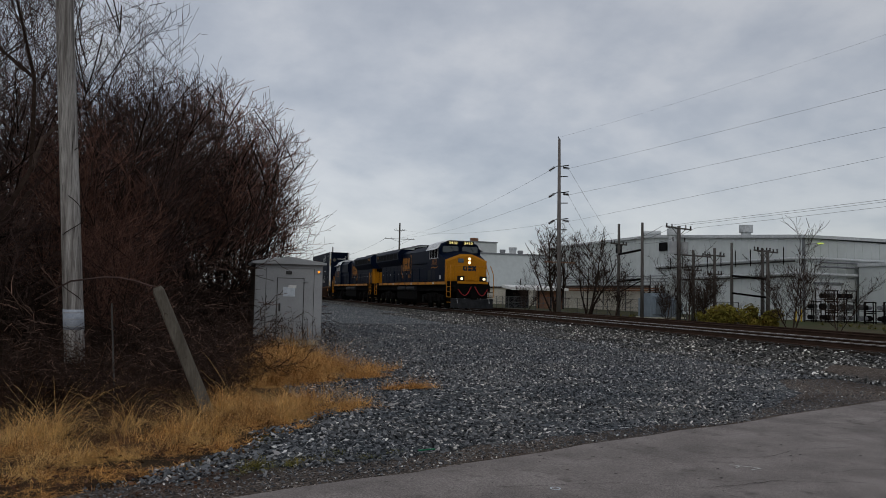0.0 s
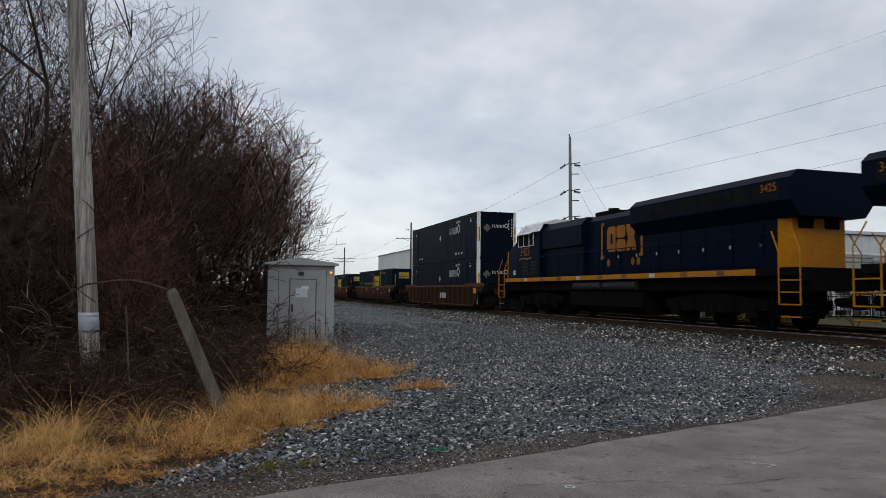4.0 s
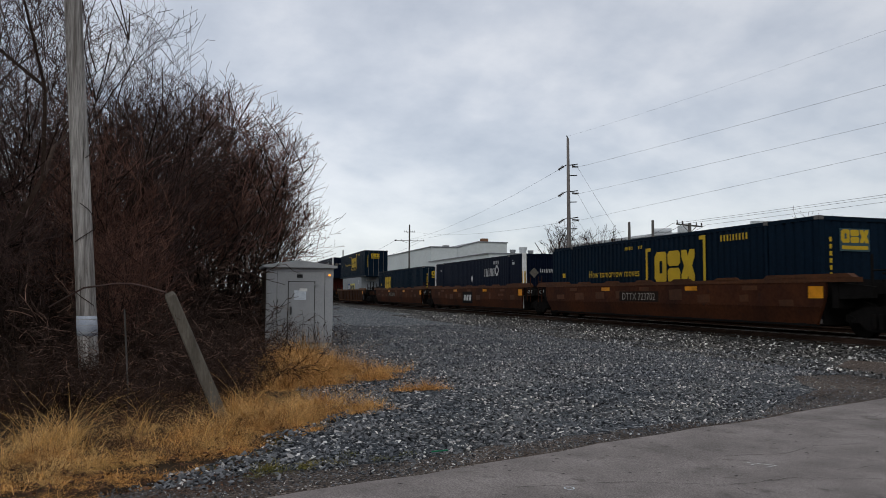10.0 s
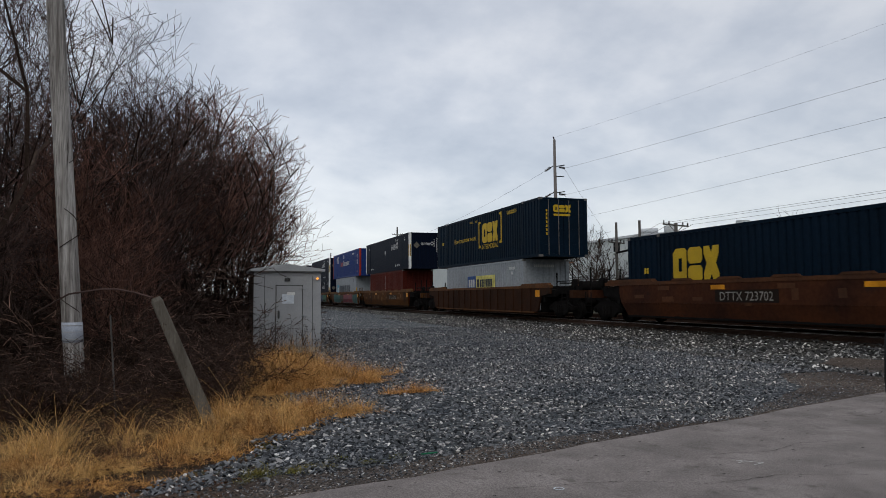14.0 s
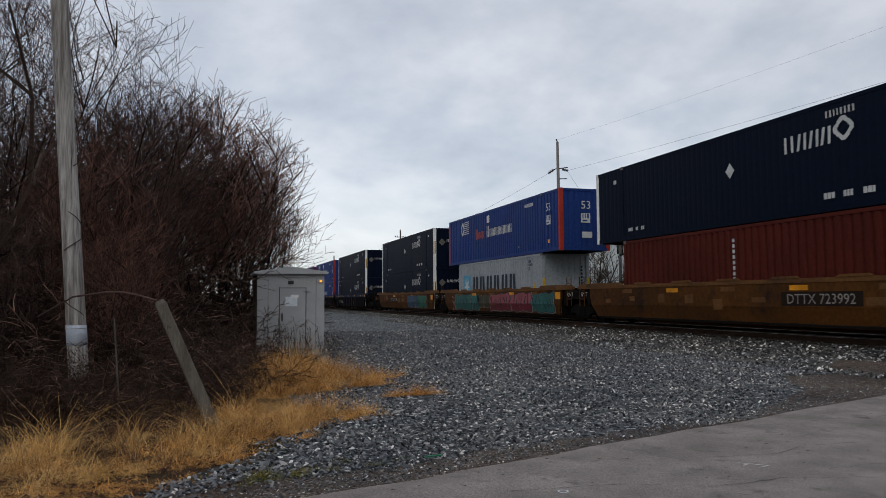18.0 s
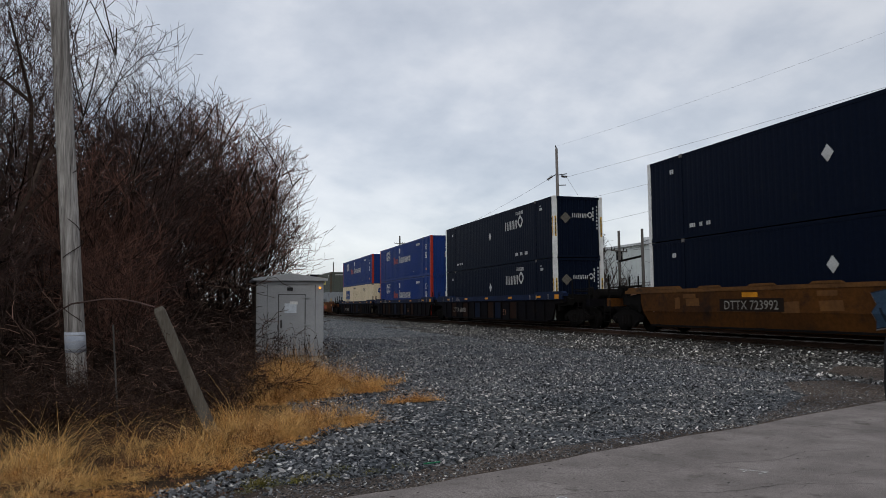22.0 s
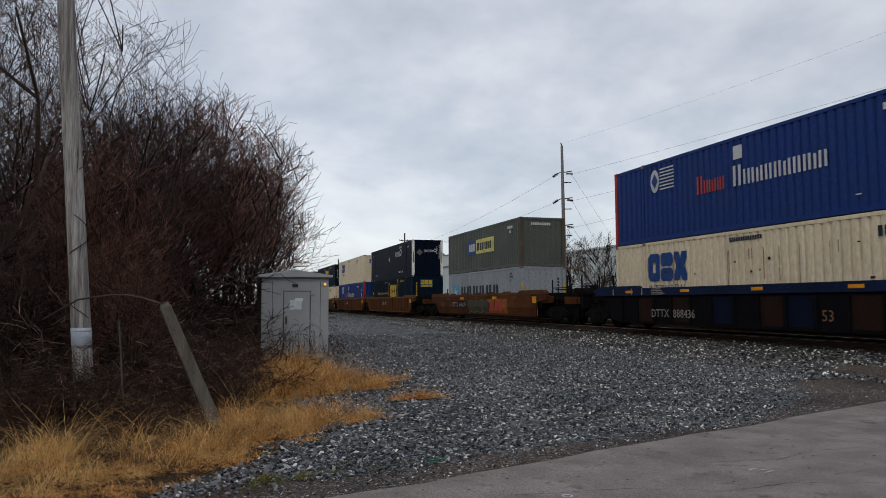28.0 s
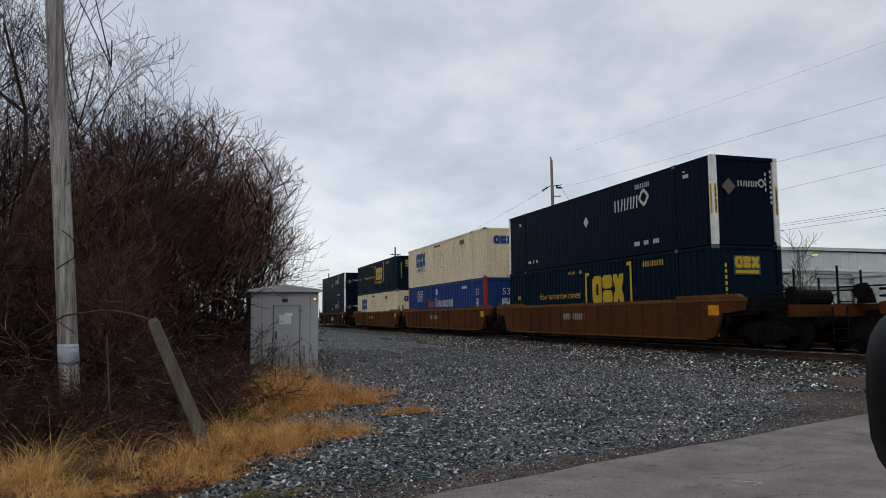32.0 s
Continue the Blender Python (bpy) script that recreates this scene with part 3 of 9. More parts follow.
def scatter(name, spots, mat, label, category):
    """spots: rows of x, y, z, size."""
    r = np.random.RandomState(len(spots))
    V, F, base = [], [], 0
    for x, y, z, s in spots:
        v, f = ROCKS[r.randint(8)]
        a, tilt = r.uniform(0, 6.28), r.normal(0, 0.45)
        ca, sa = math.cos(a), math.sin(a)
        sc = s * np.array((r.uniform(0.8, 1.3), r.uniform(0.65, 1.0), r.uniform(0.45, 0.85)))
        w = v * sc
        w = np.stack((w[:, 0] * ca - w[:, 1] * sa, w[:, 0] * sa + w[:, 1] * ca, w[:, 2] + tilt * w[:, 0]), 1) + (x, y, z)
        V.append(w)
        F += [tuple(i + base for i in q) for q in f]
        base += len(v)
    return tagged(raw(name, np.concatenate(V).tolist(), F, mat), label, category, kind="stuff")


rnd = random.Random(21)
spots = []
while len(spots) < 34000:
    y = 5.9 + 12.5 * rnd.random() ** 1.7
    x = rnd.uniform(-0.6, 11.5)
    edge = road_edge(x)
    if y < edge + 0.03 or x < gravel_left(y) - 0.5 + 0.25 * noise.noise((y * 2, x, 0)):
        continue
    if y < edge + fines_width(x) - 0.12 + 0.25 * noise.noise((x * 2.3, y * 2.3, 8)) and rnd.random() < 0.93:
        continue
    if abs(math.degrees(math.atan2(x, y)) - 18) > 35:
        continue
    spots.append((x, y, 0.02 + rnd.uniform(-0.004, 0.012), rnd.choice((0.008, 0.010, 0.012, 0.014, 0.017, 0.020, 0.025, 0.030))))
for k in range(9000):  # grit on the fines
    x = rnd.uniform(-0.8, 11.5)
    f = rnd.random()
    spots.append((x, road_edge(x) + (fines_width(x) + 0.1) * f, 0.036 - 0.02 * f + 0.45 * smooth(11.5, 15.5, x), rnd.choice((0.004, 0.005, 0.006, 0.007, 0.009, 0.014))))
for k in range(1500):
    x, y = rnd.uniform(1.2, 3.0), rnd.uniform(9.4, 11.9)
    spots.append((x, y, 0.02, rnd.choice((0.014, 0.019, 0.026))))
for k in range(420):  # larger stones where the gravel meets the grass
    y = rnd.uniform(6.6, 9.6)
    spots.append((gravel_left(y) + rnd.gauss(0.1, 0.22), y, 0.022, rnd.choice((0.02, 0.027, 0.034, 0.042))))
for k in range(330):
    x = rnd.uniform(-0.4, 1.3)
    spots.append((x, 6.2 + 0.75 * max(0, x) + rnd.uniform(-0.12, 0.3), 0.008, rnd.choice((0.012, 0.016, 0.022, 0.028))))
spots.append((3.68, 10.62, 0.03, 0.075))
for k in range(30000):
    y = 11 + 22 * rnd.random() ** 1.5
    x = rnd.uniform(3.0, 12.8)
    if abs(math.degrees(math.atan2(x, y)) - 28) > 22:
        continue
    spots.append((x, y, 0.03, rnd.choice((0.016, 0.020, 0.026, 0.033))))
scatter("gravel_stones", spots, M_STONE, "loose blue-grey crushed stones on the lot", "gravel")
spots = []
for k in range(19000):
    y = 9 + 40 * rnd.random() ** 1.8
    x = rnd.uniform(11.4, 15.5)
    z = np.interp(x, [12.0, 12.9, 13.5, 14.3, 14.9, 15.3, 15.5], [0.03, 0.03, 0.04, 0.06, 0.11, 0.23, 0.27])
    spots.append((x, y, z, rnd.choice((0.026, 0.034, 0.043, 0.053))))
scatter("ballast_stones", spots, M_BALSTONE, "loose pale ballast stones on the track shoulder", "ballast")


# ---- grass ----
def blades(name, areas, mat, label, category, seed, wide=1.0):
    """areas: rows of cx, cy, rx, ry, turn, count, height, share that lies flat."""
    r = np.random.RandomState(seed)
    V, F = [], []
    for cx, cy, rx, ry, turn, count, high, flat in areas:
        high, count = high * (0.72 if cy < 10 else 0.85), int(count * 0.85)
        tufts = [(r.normal(0, 0.45), r.normal(0, 0.45), r.uniform(0.4, 1.45), r.uniform(0, 6.28)) for _ in range(max(4, count // 75))]
        ct, st = math.cos(turn), math.sin(turn)
        for _ in range(count):
            u, v, hh, way = tufts[r.randint(len(tufts))]
            u, v = u * rx + r.normal(0, 0.05), v * ry + r.normal(0, 0.05)
            x, y = cx + u * ct - v * st, cy + u * st + v * ct
            size = high * hh * r.uniform(0.5, 1.35)
            a = way + r.normal(0, 1.1)
            if r.rand() < flat:
                reach, size, lift, droop = high * r.uniform(0.7, 1.5), size * r.uniform(0.15, 0.5), r.uniform(0.9, 1.6), r.uniform(0.8, 1.5)
            else:
                reach, lift, droop = size * r.uniform(0.3, 2.2), r.uniform(0.9, 1.9), r.uniform(0.3, 1.9)
            ca, sa = math.cos(a), math.sin(a)
            w = r.uniform(0.0008, 0.0020) * wide
            twist = r.normal(0, 0.7)
            k0 = len(V)
            z0 = ground_z(x, y) + 0.02 if x < gravel_left(y) - 0.3 or x > 14 else 0.03
            for q, ww in ((0.0, 1.0), (0.4, 0.9), (0.75, 0.6)):
                px, py = x + ca * reach * q ** 1.3 - sa * twist * reach * q * q, y + sa * reach * q ** 1.3 + ca * twist * reach * q * q
                pz = z0 + max(0.0, size * (lift * q - droop * q * q))
                V += [(px + sa * w * ww, py - ca * w * ww, pz), (px - sa * w * ww, py + ca * w * ww, pz)]
            V.append((x + ca * reach - sa * twist * reach, y + sa * reach + ca * twist * reach, z0 + max(0.01, size * (lift - droop))))
            F += [(k0, k0 + 1, k0 + 3, k0 + 2), (k0 + 2, k0 + 3, k0 + 5, k0 + 4), (k0 + 4, k0 + 5, k0 + 6)]
    return tagged(raw(name, V, F, mat), label, category, kind="stuff")


blades("dry_grass", [(1.15, 11.7, 0.45, 0.3, 0.1, 2600, 0.30, 0.35), (1.75, 12.0, 0.5, 0.3, 0.4, 3000, 0.24, 0.4), (1.3, 12.9, 0.6, 0.7, 0.3, 4200, 0.42, 0.25), (0.35, 9.7, 0.4, 0.25, 0.3, 2000, 0.34, 0.4), (1.35, 9.75, 0.45, 0.2, 0.4, 1900, 0.30, 0.45), (2.0, 13.9, 0.85, 0.9, 0.4, 11000, 0.36, 0.3), (1.5, 16.6, 0.9, 1.2, 0.2, 5200, 0.42, 0.25), (2.7, 12.5, 0.6, 0.3, 0.7, 3400, 0.20, 0.5), (3.1, 13.4, 0.5, 0.35, 0.5, 2200, 0.2, 0.5),
                     (3.05, 10.85, 0.42, 0.10, 0.05, 2200, 0.15, 0.5), (1.25, 9.2, 0.55, 0.33, 0.5, 4600, 0.26, 0.6), (0.7, 9.0, 0.4, 0.3, 0.5, 2400, 0.28, 0.6), (1.75, 9.15, 0.5, 0.25, 0.5, 2400, 0.16, 0.6), (0.6, 8.5, 0.65, 0.35, 0.5, 3800, 0.22, 0.65),
                     (-0.2, 7.9, 0.7, 0.35, 0.3, 3400, 0.20, 0.65), (-0.5, 7.2, 0.75, 0.4, 0.2, 3600, 0.13, 0.75), (-1.5, 7.4, 0.6, 0.5, 0.1, 3400, 0.20, 0.7), (-1.6, 6.5, 0.75, 0.45, 0.0, 4200, 0.12, 0.8), (-0.7, 6.45, 0.7, 0.35, 0.1, 3400, 0.09, 0.85),
                     (0.2, 7.25, 0.45, 0.25, 0.5, 1500, 0.12, 0.7), (-1.0, 5.85, 0.6, 0.2, 0.0, 1700, 0.07, 0.9), (0.9, 7.95, 0.35, 0.2, 0.7, 900, 0.12, 0.6)],
       M_GRASS, "tangled golden dead grass", "grass", 5)
blades("straw_grass", [(1.2, 12.6, 0.7, 0.8, 0.3, 1500, 0.5, 0.15), (-1.1, 8.5, 0.9, 0.3, 0.1, 480, 0.42, 0.25), (-1.9, 6.9, 0.3, 0.5, 0.1, 400, 0.42, 0.3), (0.5, 9.0, 0.6, 0.3, 0.4, 700, 0.42, 0.15), (-0.2, 8.2, 0.8, 0.35, 0.3, 1300, 0.36, 0.15), (-1.6, 8.0, 0.6, 0.4, 0.1, 1200, 0.44, 0.15), (-2.0, 7.2, 0.3, 0.4, 0.1, 700, 0.42, 0.15), (1.0, 9.4, 0.5, 0.35, 0.5, 1700, 0.38, 0.15), (1.7, 14.4, 0.8, 1.1, 0.3, 2800, 0.46, 0.15), (0.35, 9.35, 0.22, 0.2, 0.3, 520, 0.44, 0.1), (0.9, 8.7, 0.4, 0.3, 0.5, 1100, 0.32, 0.2), (-0.9, 6.9, 0.7, 0.4, 0.1, 1300, 0.24, 0.5), (0.0, 7.6, 0.5, 0.3, 0.4, 1000, 0.28, 0.3), (1.7, 9.2, 0.5, 0.25, 0.5, 800, 0.24, 0.3), (2.6, 12.7, 0.6, 0.4, 0.6, 700, 0.26, 0.3), (-1.6, 6.5, 0.7, 0.4, 0.0, 900, 0.18, 0.6)],
       M_STRAW, "tall pale straw stalks", "grass", 6)
blades("brown_grass", [(0.8, 13.6, 0.6, 0.9, 0.2, 2600, 0.5, 0.15), (0.7, 12.0, 0.4, 0.4, 0.2, 1200, 0.4, 0.2), (1.8, 14.2, 0.9, 1.1, 0.4, 3000, 0.28, 0.4), (0.6, 8.7, 0.8, 0.5, 0.5, 2600, 0.2, 0.4), (-0.6, 7.8, 0.9, 0.6, 0.2, 3000, 0.18, 0.5), (-1.5, 7.0, 0.8, 0.7, 0.1, 2600, 0.14, 0.7), (1.3, 9.3, 0.6, 0.4, 0.5, 1600, 0.2, 0.4), (-0.7, 6.2, 0.9, 0.35, 0.1, 2200, 0.07, 0.9), (-0.6, 5.75, 0.8, 0.15, 0.0, 900, 0.05, 0.9)],
       M_WEED, "flattened brown dead grass", "grass", 16)
blades("dead_weeds", [(-1.75, 10.7, 0.5, 0.3, 0.0, 900, 0.9, 0.1), (2.0, 18.9, 0.9, 0.5, 0.0, 900, 0.6, 0.1), (0.9, 17.4, 0.8, 1.0, 0.0, 900, 0.6, 0.2), (-0.8, 11.2, 1.6, 1.4, 0.0, 2600, 0.5, 0.3), (-3.2, 10.5, 1.4, 1.6, 0.0, 2600, 0.6, 0.3), (0.4, 13.5, 0.8, 1.6, 0.0, 1600, 0.5, 0.3), (-4.5, 8.5, 1.2, 1.2, 0, 900, 0.5, 0.3), (-0.9, 9.0, 1.2, 0.5, 0.1, 2400, 0.34, 0.4)],
       M_WEED, "matted dead brown weeds under the thicket", "weeds", 7, 1.3)
blades("green_weeds", [(0.8, 6.35, 0.6, 0.14, 0.35, 900, 0.05, 0.5), (0.45, 6.3, 0.25, 0.1, 0.3, 380, 0.06, 0.5), (1.4, 6.45, 0.3, 0.08, 0.2, 160, 0.04, 0.5), (-3.5, 9.4, 0.8, 0.8, 0, 700, 0.4, 0.2), (0.9, 9.0, 0.2, 0.15, 0, 160, 0.12, 0.3)], M_MOSS, "low green weeds at the gravel edge", "weeds", 8, 1.6)
blades("far_grass", [(27 + 2.2 * i, 26 + 4.2 * (i % 9) + (i % 3) * 5, 3.5, 5.0, 0.3, 700, 0.35, 0.3) for i in range(14)], M_MOSS, "ragged green-brown grass beyond the track", "grass", 9, 6.0)
# dead leaves and litter trodden into the soil
V, F = [], []
r = np.random.RandomState(31)
for _ in range(2600):
    y = r.uniform(5.5, 12.5)
    x = r.uniform(-0.35 * y, gravel_left(y) + 0.1)
    if y < road_edge(x) + 0.15:
        continue
    a, s = r.uniform(0, 6.28), r.uniform(0.012, 0.035)
    u = np.array((math.cos(a), math.sin(a), r.normal(0, 0.35))) * s
    w = np.array((-math.sin(a), math.cos(a), r.normal(0, 0.35))) * s * 0.6
    p = np.array((x, y, ground_z(x, y) + 0.035 + r.uniform(0, 0.02)))
    k0 = len(V)
    V += [tuple(p - u), tuple(p + w), tuple(p + u), tuple(p - w)]
    F.append((k0, k0 + 1, k0 + 2, k0 + 3))
tagged(raw("leaf_litter", V, F, M_WEED), "dead brown leaves lying on the soil", "leaves", kind="stuff")


# ---- bare shrubs and trees ----
def twiggy(seed, stems, high, spread, levels, kids, up=0.35, wild=0.5, thick=0.035, first=0.25, thin=0.0055, curls=0.13, crown=None, chance=0.78, arms=(0.36, 0.66)):
    """Verts and faces of the stems and of the twigs of one bare shrub."""
    r = random.Random(seed)
    out = {0: ([], []), 1: ([], [])}

    def limb(a, d, length, rad, level):
        where = out[0 if level < 2 else 1]
        n = 5 if level < 2 else 4 if level < levels else 2
        curl = Vector((r.gauss(0, 1), r.gauss(0, 1), r.gauss(-0.2, 0.7))) * curls * (0.5 if level < 2 else 1.0)
        pts, p, dd = [(a, rad)], a, d
        for i in range(n):
            dd = (dd + Vector((r.gauss(0, wild), r.gauss(0, wild), r.gauss(0, wild * 0.6) + up * 0.35)) * 0.26 + curl).normalized()
            p = p + dd * (length / n)
            if crown and level and (p.x * p.x + p.y * p.y) / crown[0] ** 2 + ((p.z - crown[1]) / crown[2]) ** 2 > r.uniform(0.55, 1.18):
                break
            pts.append((p, rad * (1 - 0.8 * (i + 1) / n)))
            if level < levels and (i >= 1 or level > 0 or r.random() < first):
                for _ in range(kids if level else kids + 1):
                    if r.random() < chance:
                        side = Vector((r.gauss(0, 1), r.gauss(0, 1), r.gauss(0.1, 0.6))).normalized()
                        nd = (dd * 0.75 + side * 0.75 + Vector((0, 0, up * 0.4))).normalized()
                        limb(p, nd, length * r.uniform(*arms), max(0.0050, rad * 0.45), level + 1)
        if len(pts) < 2:
            return
        V, F = where
        prev = None
        for q, rr in pts:
            base = len(V)
            t = Vector((r.gauss(0, 1), r.gauss(0, 1), 0.1)).cross(dd).normalized() if prev is None else u
            u = t
            w = dd.cross(u)
            for k in range(3):
                c = 2.0944 * k
                V.append(tuple(q + (u * math.cos(c) + w * math.sin(c)) * max(rr, thin)))
            if prev is not None:
                for k in range(3):
                    F.append((prev + k, prev + (k + 1) % 3, base + (k + 1) % 3, base + k))
            prev = base

    for s in range(stems):
        a = 6.283 * s / stems + r.uniform(-0.4, 0.4)
        lean = r.uniform(0.1, 1.0) * spread
        d = Vector((math.cos(a) * lean, math.sin(a) * lean, 1)).normalized()
        rb = r.uniform(0, 0.3)
        limb(Vector((math.cos(a) * rb, math.sin(a) * rb, -0.1)), d, high * r.uniform(0.55, 0.8), thick * r.uniform(0.6, 1.2), 0)
    return out


def bare_plant(name, label, category, group, data, m_stem, m_twig):
    e = root(name, label, category, group)
    a = raw("trunk", *data[0], m_stem)
    b = raw("crown", *data[1], m_twig)
    a.parent = b.parent = e
    return e


SHRUBS = [bare_plant("shrub", "dense bare reddish-brown shrub with fine tangled twigs", "shrub", "thicket shrubs", twiggy(100 + k, 9, 6.4, 0.6, 4, 2, up=0.38, wild=0.44, curls=0.10, thick=0.036, crown=(2.5, 3.2, 3.3), chance=0.46, arms=(0.38, 0.68), thin=0.0045), M_BARK, M_TWIG if k % 3 else M_TWIG2) for k in range(4)]
plan = [(-3.8, 14.2, 0.86), (-2.6, 15.6, 0.92), (-1.9, 14.0, 0.72), (-1.25, 17.4, 1.06), (-2.9, 18.2, 1.02), (-4.6, 17.5, 0.95), (0.0, 22.8, 1.32), (-1.5, 20.6, 1.2), (0.65, 24.6, 1.28), (1.62, 25.6, 1.16),
        (-1.3, 12.4, 0.45), (-2.9, 12.3, 0.52), (-1.5, 15.9, 0.7), (-4.4, 11.4, 0.62), (-1.4, 19.4, 0.95), (-1.2, 27.0, 1.1), (0.6, 27.5, 1.1), (0.3, 23.8, 1.12), (0.9, 26.2, 1.1), (-0.7, 22.0, 1.26)]
rnd = random.Random(5)
for k, (x, y, s) in enumerate(plan):
    m = pose(x, y, ground_z(x, y), 0, 0, rnd.uniform(0, 360)) @ Matrix.Diagonal((s, s, s, 1))
    if k < 4:
        SHRUBS[k].matrix_world = m
    else:
        c = copy_thing(SHRUBS[k % 4], m)
        c.scale = (s, s, s)
low = bare_plant("bramble", "low arching tangle of dead bramble stems", "bramble", "brambles", twiggy(300, 14, 1.5, 1.9, 3, 2, up=-0.1, wild=0.8, thick=0.008, thin=0.004, chance=0.40, curls=0.2), M_BRAMBLE, M_BRAMBLE)
for ch in low.children:
    if ch.name.startswith("trunk"):
        ch.name = "stem_tangle"
        tagged(ch, kind="stuff")
for k, (x, y, s) in enumerate([(-0.4, 10.9, 0.9), (-1.6, 10.55, 0.6), (-1.9, 10.9, 0.7), (-1.75, 10.75, 0.62), (-1.35, 10.2, 0.5), (-2.1, 10.4, 0.6), (0.1, 11.6, 0.8), (-0.9, 12.4, 1.0), (-3.4, 10.6, 0.9), (0.4, 12.4, 0.85), (-3.9, 9.4, 0.9), (-0.4, 13.6, 1.0), (0.5, 14.8, 0.8), (-2.6, 9.2, 0.5), (0.2, 17.4, 0.8), (-0.8, 9.6, 0.5), (0.0, 10.4, 0.55), (-2.0, 13.2, 1.5), (-3.6, 13.0, 1.6), (-5.0, 14.5, 1.8), (-0.8, 15.5, 1.4), (-2.4, 16.6, 1.8), (-4.2, 17.0, 1.9), (-1.4, 18.6, 1.7), (-6.0, 19.0, 2.0), (-3.2, 20.4, 2.0), (0.2, 21.6, 1.6), (-5.0, 23.5, 2.2), (-8.0, 22.0, 2.2), (-2.0, 24.0, 2.2), (-7.5, 27.0, 2.4), (-4.4, 28.0, 2.4), (-1.0, 29.0, 2.2), (-11.0, 26.0, 2.4), (-5.6, 11.6, 1.3), (0.5, 22.4, 1.9), (-0.4, 23.6, 2.1), (1.5, 24.4, 2.1), (0.6, 26.0, 2.3)]):
    m = pose(x, y, 0, 0, 0, 67 * k)
    c = low if k == 0 else copy_thing(low, m)
    c.matrix_world = m
    c.scale = (s, s, s)
oak = bare_plant("bare_tree", "bare dark tree with heavy spreading limbs", "tree", "", twiggy(405, 5, 9.0, 0.5, 4, 2, up=0.25, wild=0.75, curls=0.12, thick=0.075, thin=0.005, crown=(3.0, 5.0, 5.2), chance=0.62), M_BARK, M_TWIG2)
oak.matrix_world = pose(-4.9, 12.6, 0, 0, 0, 40)

TALL = bare_plant("bare_tree", "tall slender bare tree rising out of the thicket", "tree", "thicket trees", twiggy(431, 5, 9.5, 0.36, 4, 2, up=0.42, wild=0.5, curls=0.10, thick=0.055, thin=0.0045, crown=(2.6, 5.2, 4.9), chance=0.57, first=0.5), M_BARK, M_TWIG2)
for k, (x, y, s, a) in enumerate([(-3.0, 14.8, 0.93, 0), (-5.6, 13.6, 0.95, 140), (-2.3, 17.2, 0.94, 250), (-5.4, 17.8, 1.0, 60), (-2.45, 18.4, 0.82, 20), (-4.2, 16.0, 0.98, 200)]):
    m = pose(x, y, ground_z(x, y), 0, 0, a)
    c = TALL if k == 0 else copy_thing(TALL, m)
    c.matrix_world = m
    c.scale = (s, s, s)

# added woods beyond the thicket and behind the road, to darken gaps and reflections
V, F = [], []
r = np.random.RandomState(12)
line = [(-3.5, 320), (-4.5, 60), (-16, 44), (-48, 40), (-62, -20), (-50, -70)]
for (xa, ya), (xb, yb) in zip(line, line[1:]):
    n = int(math.hypot(xb - xa, yb - ya) * 16)
    for k in range(n):
        f = r.rand()
        x, y = xa + (xb - xa) * f - abs(r.normal(0, 2.5)), ya + (yb - ya) * f + r.normal(0, 1.5)
        h, w = r.uniform(3.5, 9.5), r.uniform(0.12, 0.5)
        a, lx, ly = r.uniform(0, 3.14), r.normal(0, 0.7), r.normal(0, 0.7)
        k0 = len(V)
        for q in range(3):
            c = a + 2.0944 * q
            V.append((x + math.cos(c) * w, y + math.sin(c) * w, -0.8))
            V.append((x + lx * 0.5 + math.cos(c) * w * 1.3, y + ly * 0.5 + math.sin(c) * w * 1.3, h * 0.55))
        V.append((x + lx, y + ly, h))
        for q in range(3):
            i0, i1 = k0 + 2 * q, k0 + 2 * ((q + 1) % 3)
            F += [(i0, i1, i1 + 1, i0 + 1), (i0 + 1, i1 + 1, k0 + 6)]
tagged(raw("far_woods", V, F, M_TWIG2), "dense bare woods added to darken thicket gaps and reflections", "woods", kind="stuff")


# ---- the roadside pole, the leaning post and the signal cabinet ----
def pole_along(bm, pts, radii, sides=14):
    prev = None
    for (x, y, z), r in zip(pts, radii):
        ring = [bm.verts.new((x + r * math.cos(6.2832 * k / sides), y + r * math.sin(6.2832 * k / sides), z)) for k in range(sides)]
        if prev:
            for k in range(sides):
                bm.faces.new((prev[k], prev[(k + 1) % sides], ring[(k + 1) % sides], ring[k]))
        else:
            bm.faces.new(ring[::-1])
        prev = ring
    bm.faces.new(prev)
    return bm


def on_pole(z):
    return -1.685 - 0.0712 * z, 11.375 - 0.0112 * z


pole = root("utility_pole", "weathered grey wooden utility pole with a pale band", "utility pole")
bm = B()
zs = [-0.2, 0.6, 1.5, 2.5, 3.5, 4.5, 5.5, 6.5, 7.5, 8.6]
pole_along(bm, [(*on_pole(z), z) for z in zs], [0.136 - 0.0034 * z for z in zs])
part("shaft", bm, M_POLE, pole, smooth=True)
bm = B()
for z0, z1 in ((0.88, 1.16),):
    pole_along(bm, [(*on_pole(z), z) for z in (z0, (z0 + z1) / 2, z1)], [0.137, 0.138, 0.136])
part("band", bm, M_BAND, pole, "faded bluish-white paper band", smooth=True)
for k, z in enumerate((0.92, 1.02, 1.11)):
    bm = B()
    px, py = on_pole(z)
    pole_along(bm, [(px, py, z), (px, py, z + 0.012)], [0.140, 0.140])
    part("strap", bm, M_CABINET, pole)
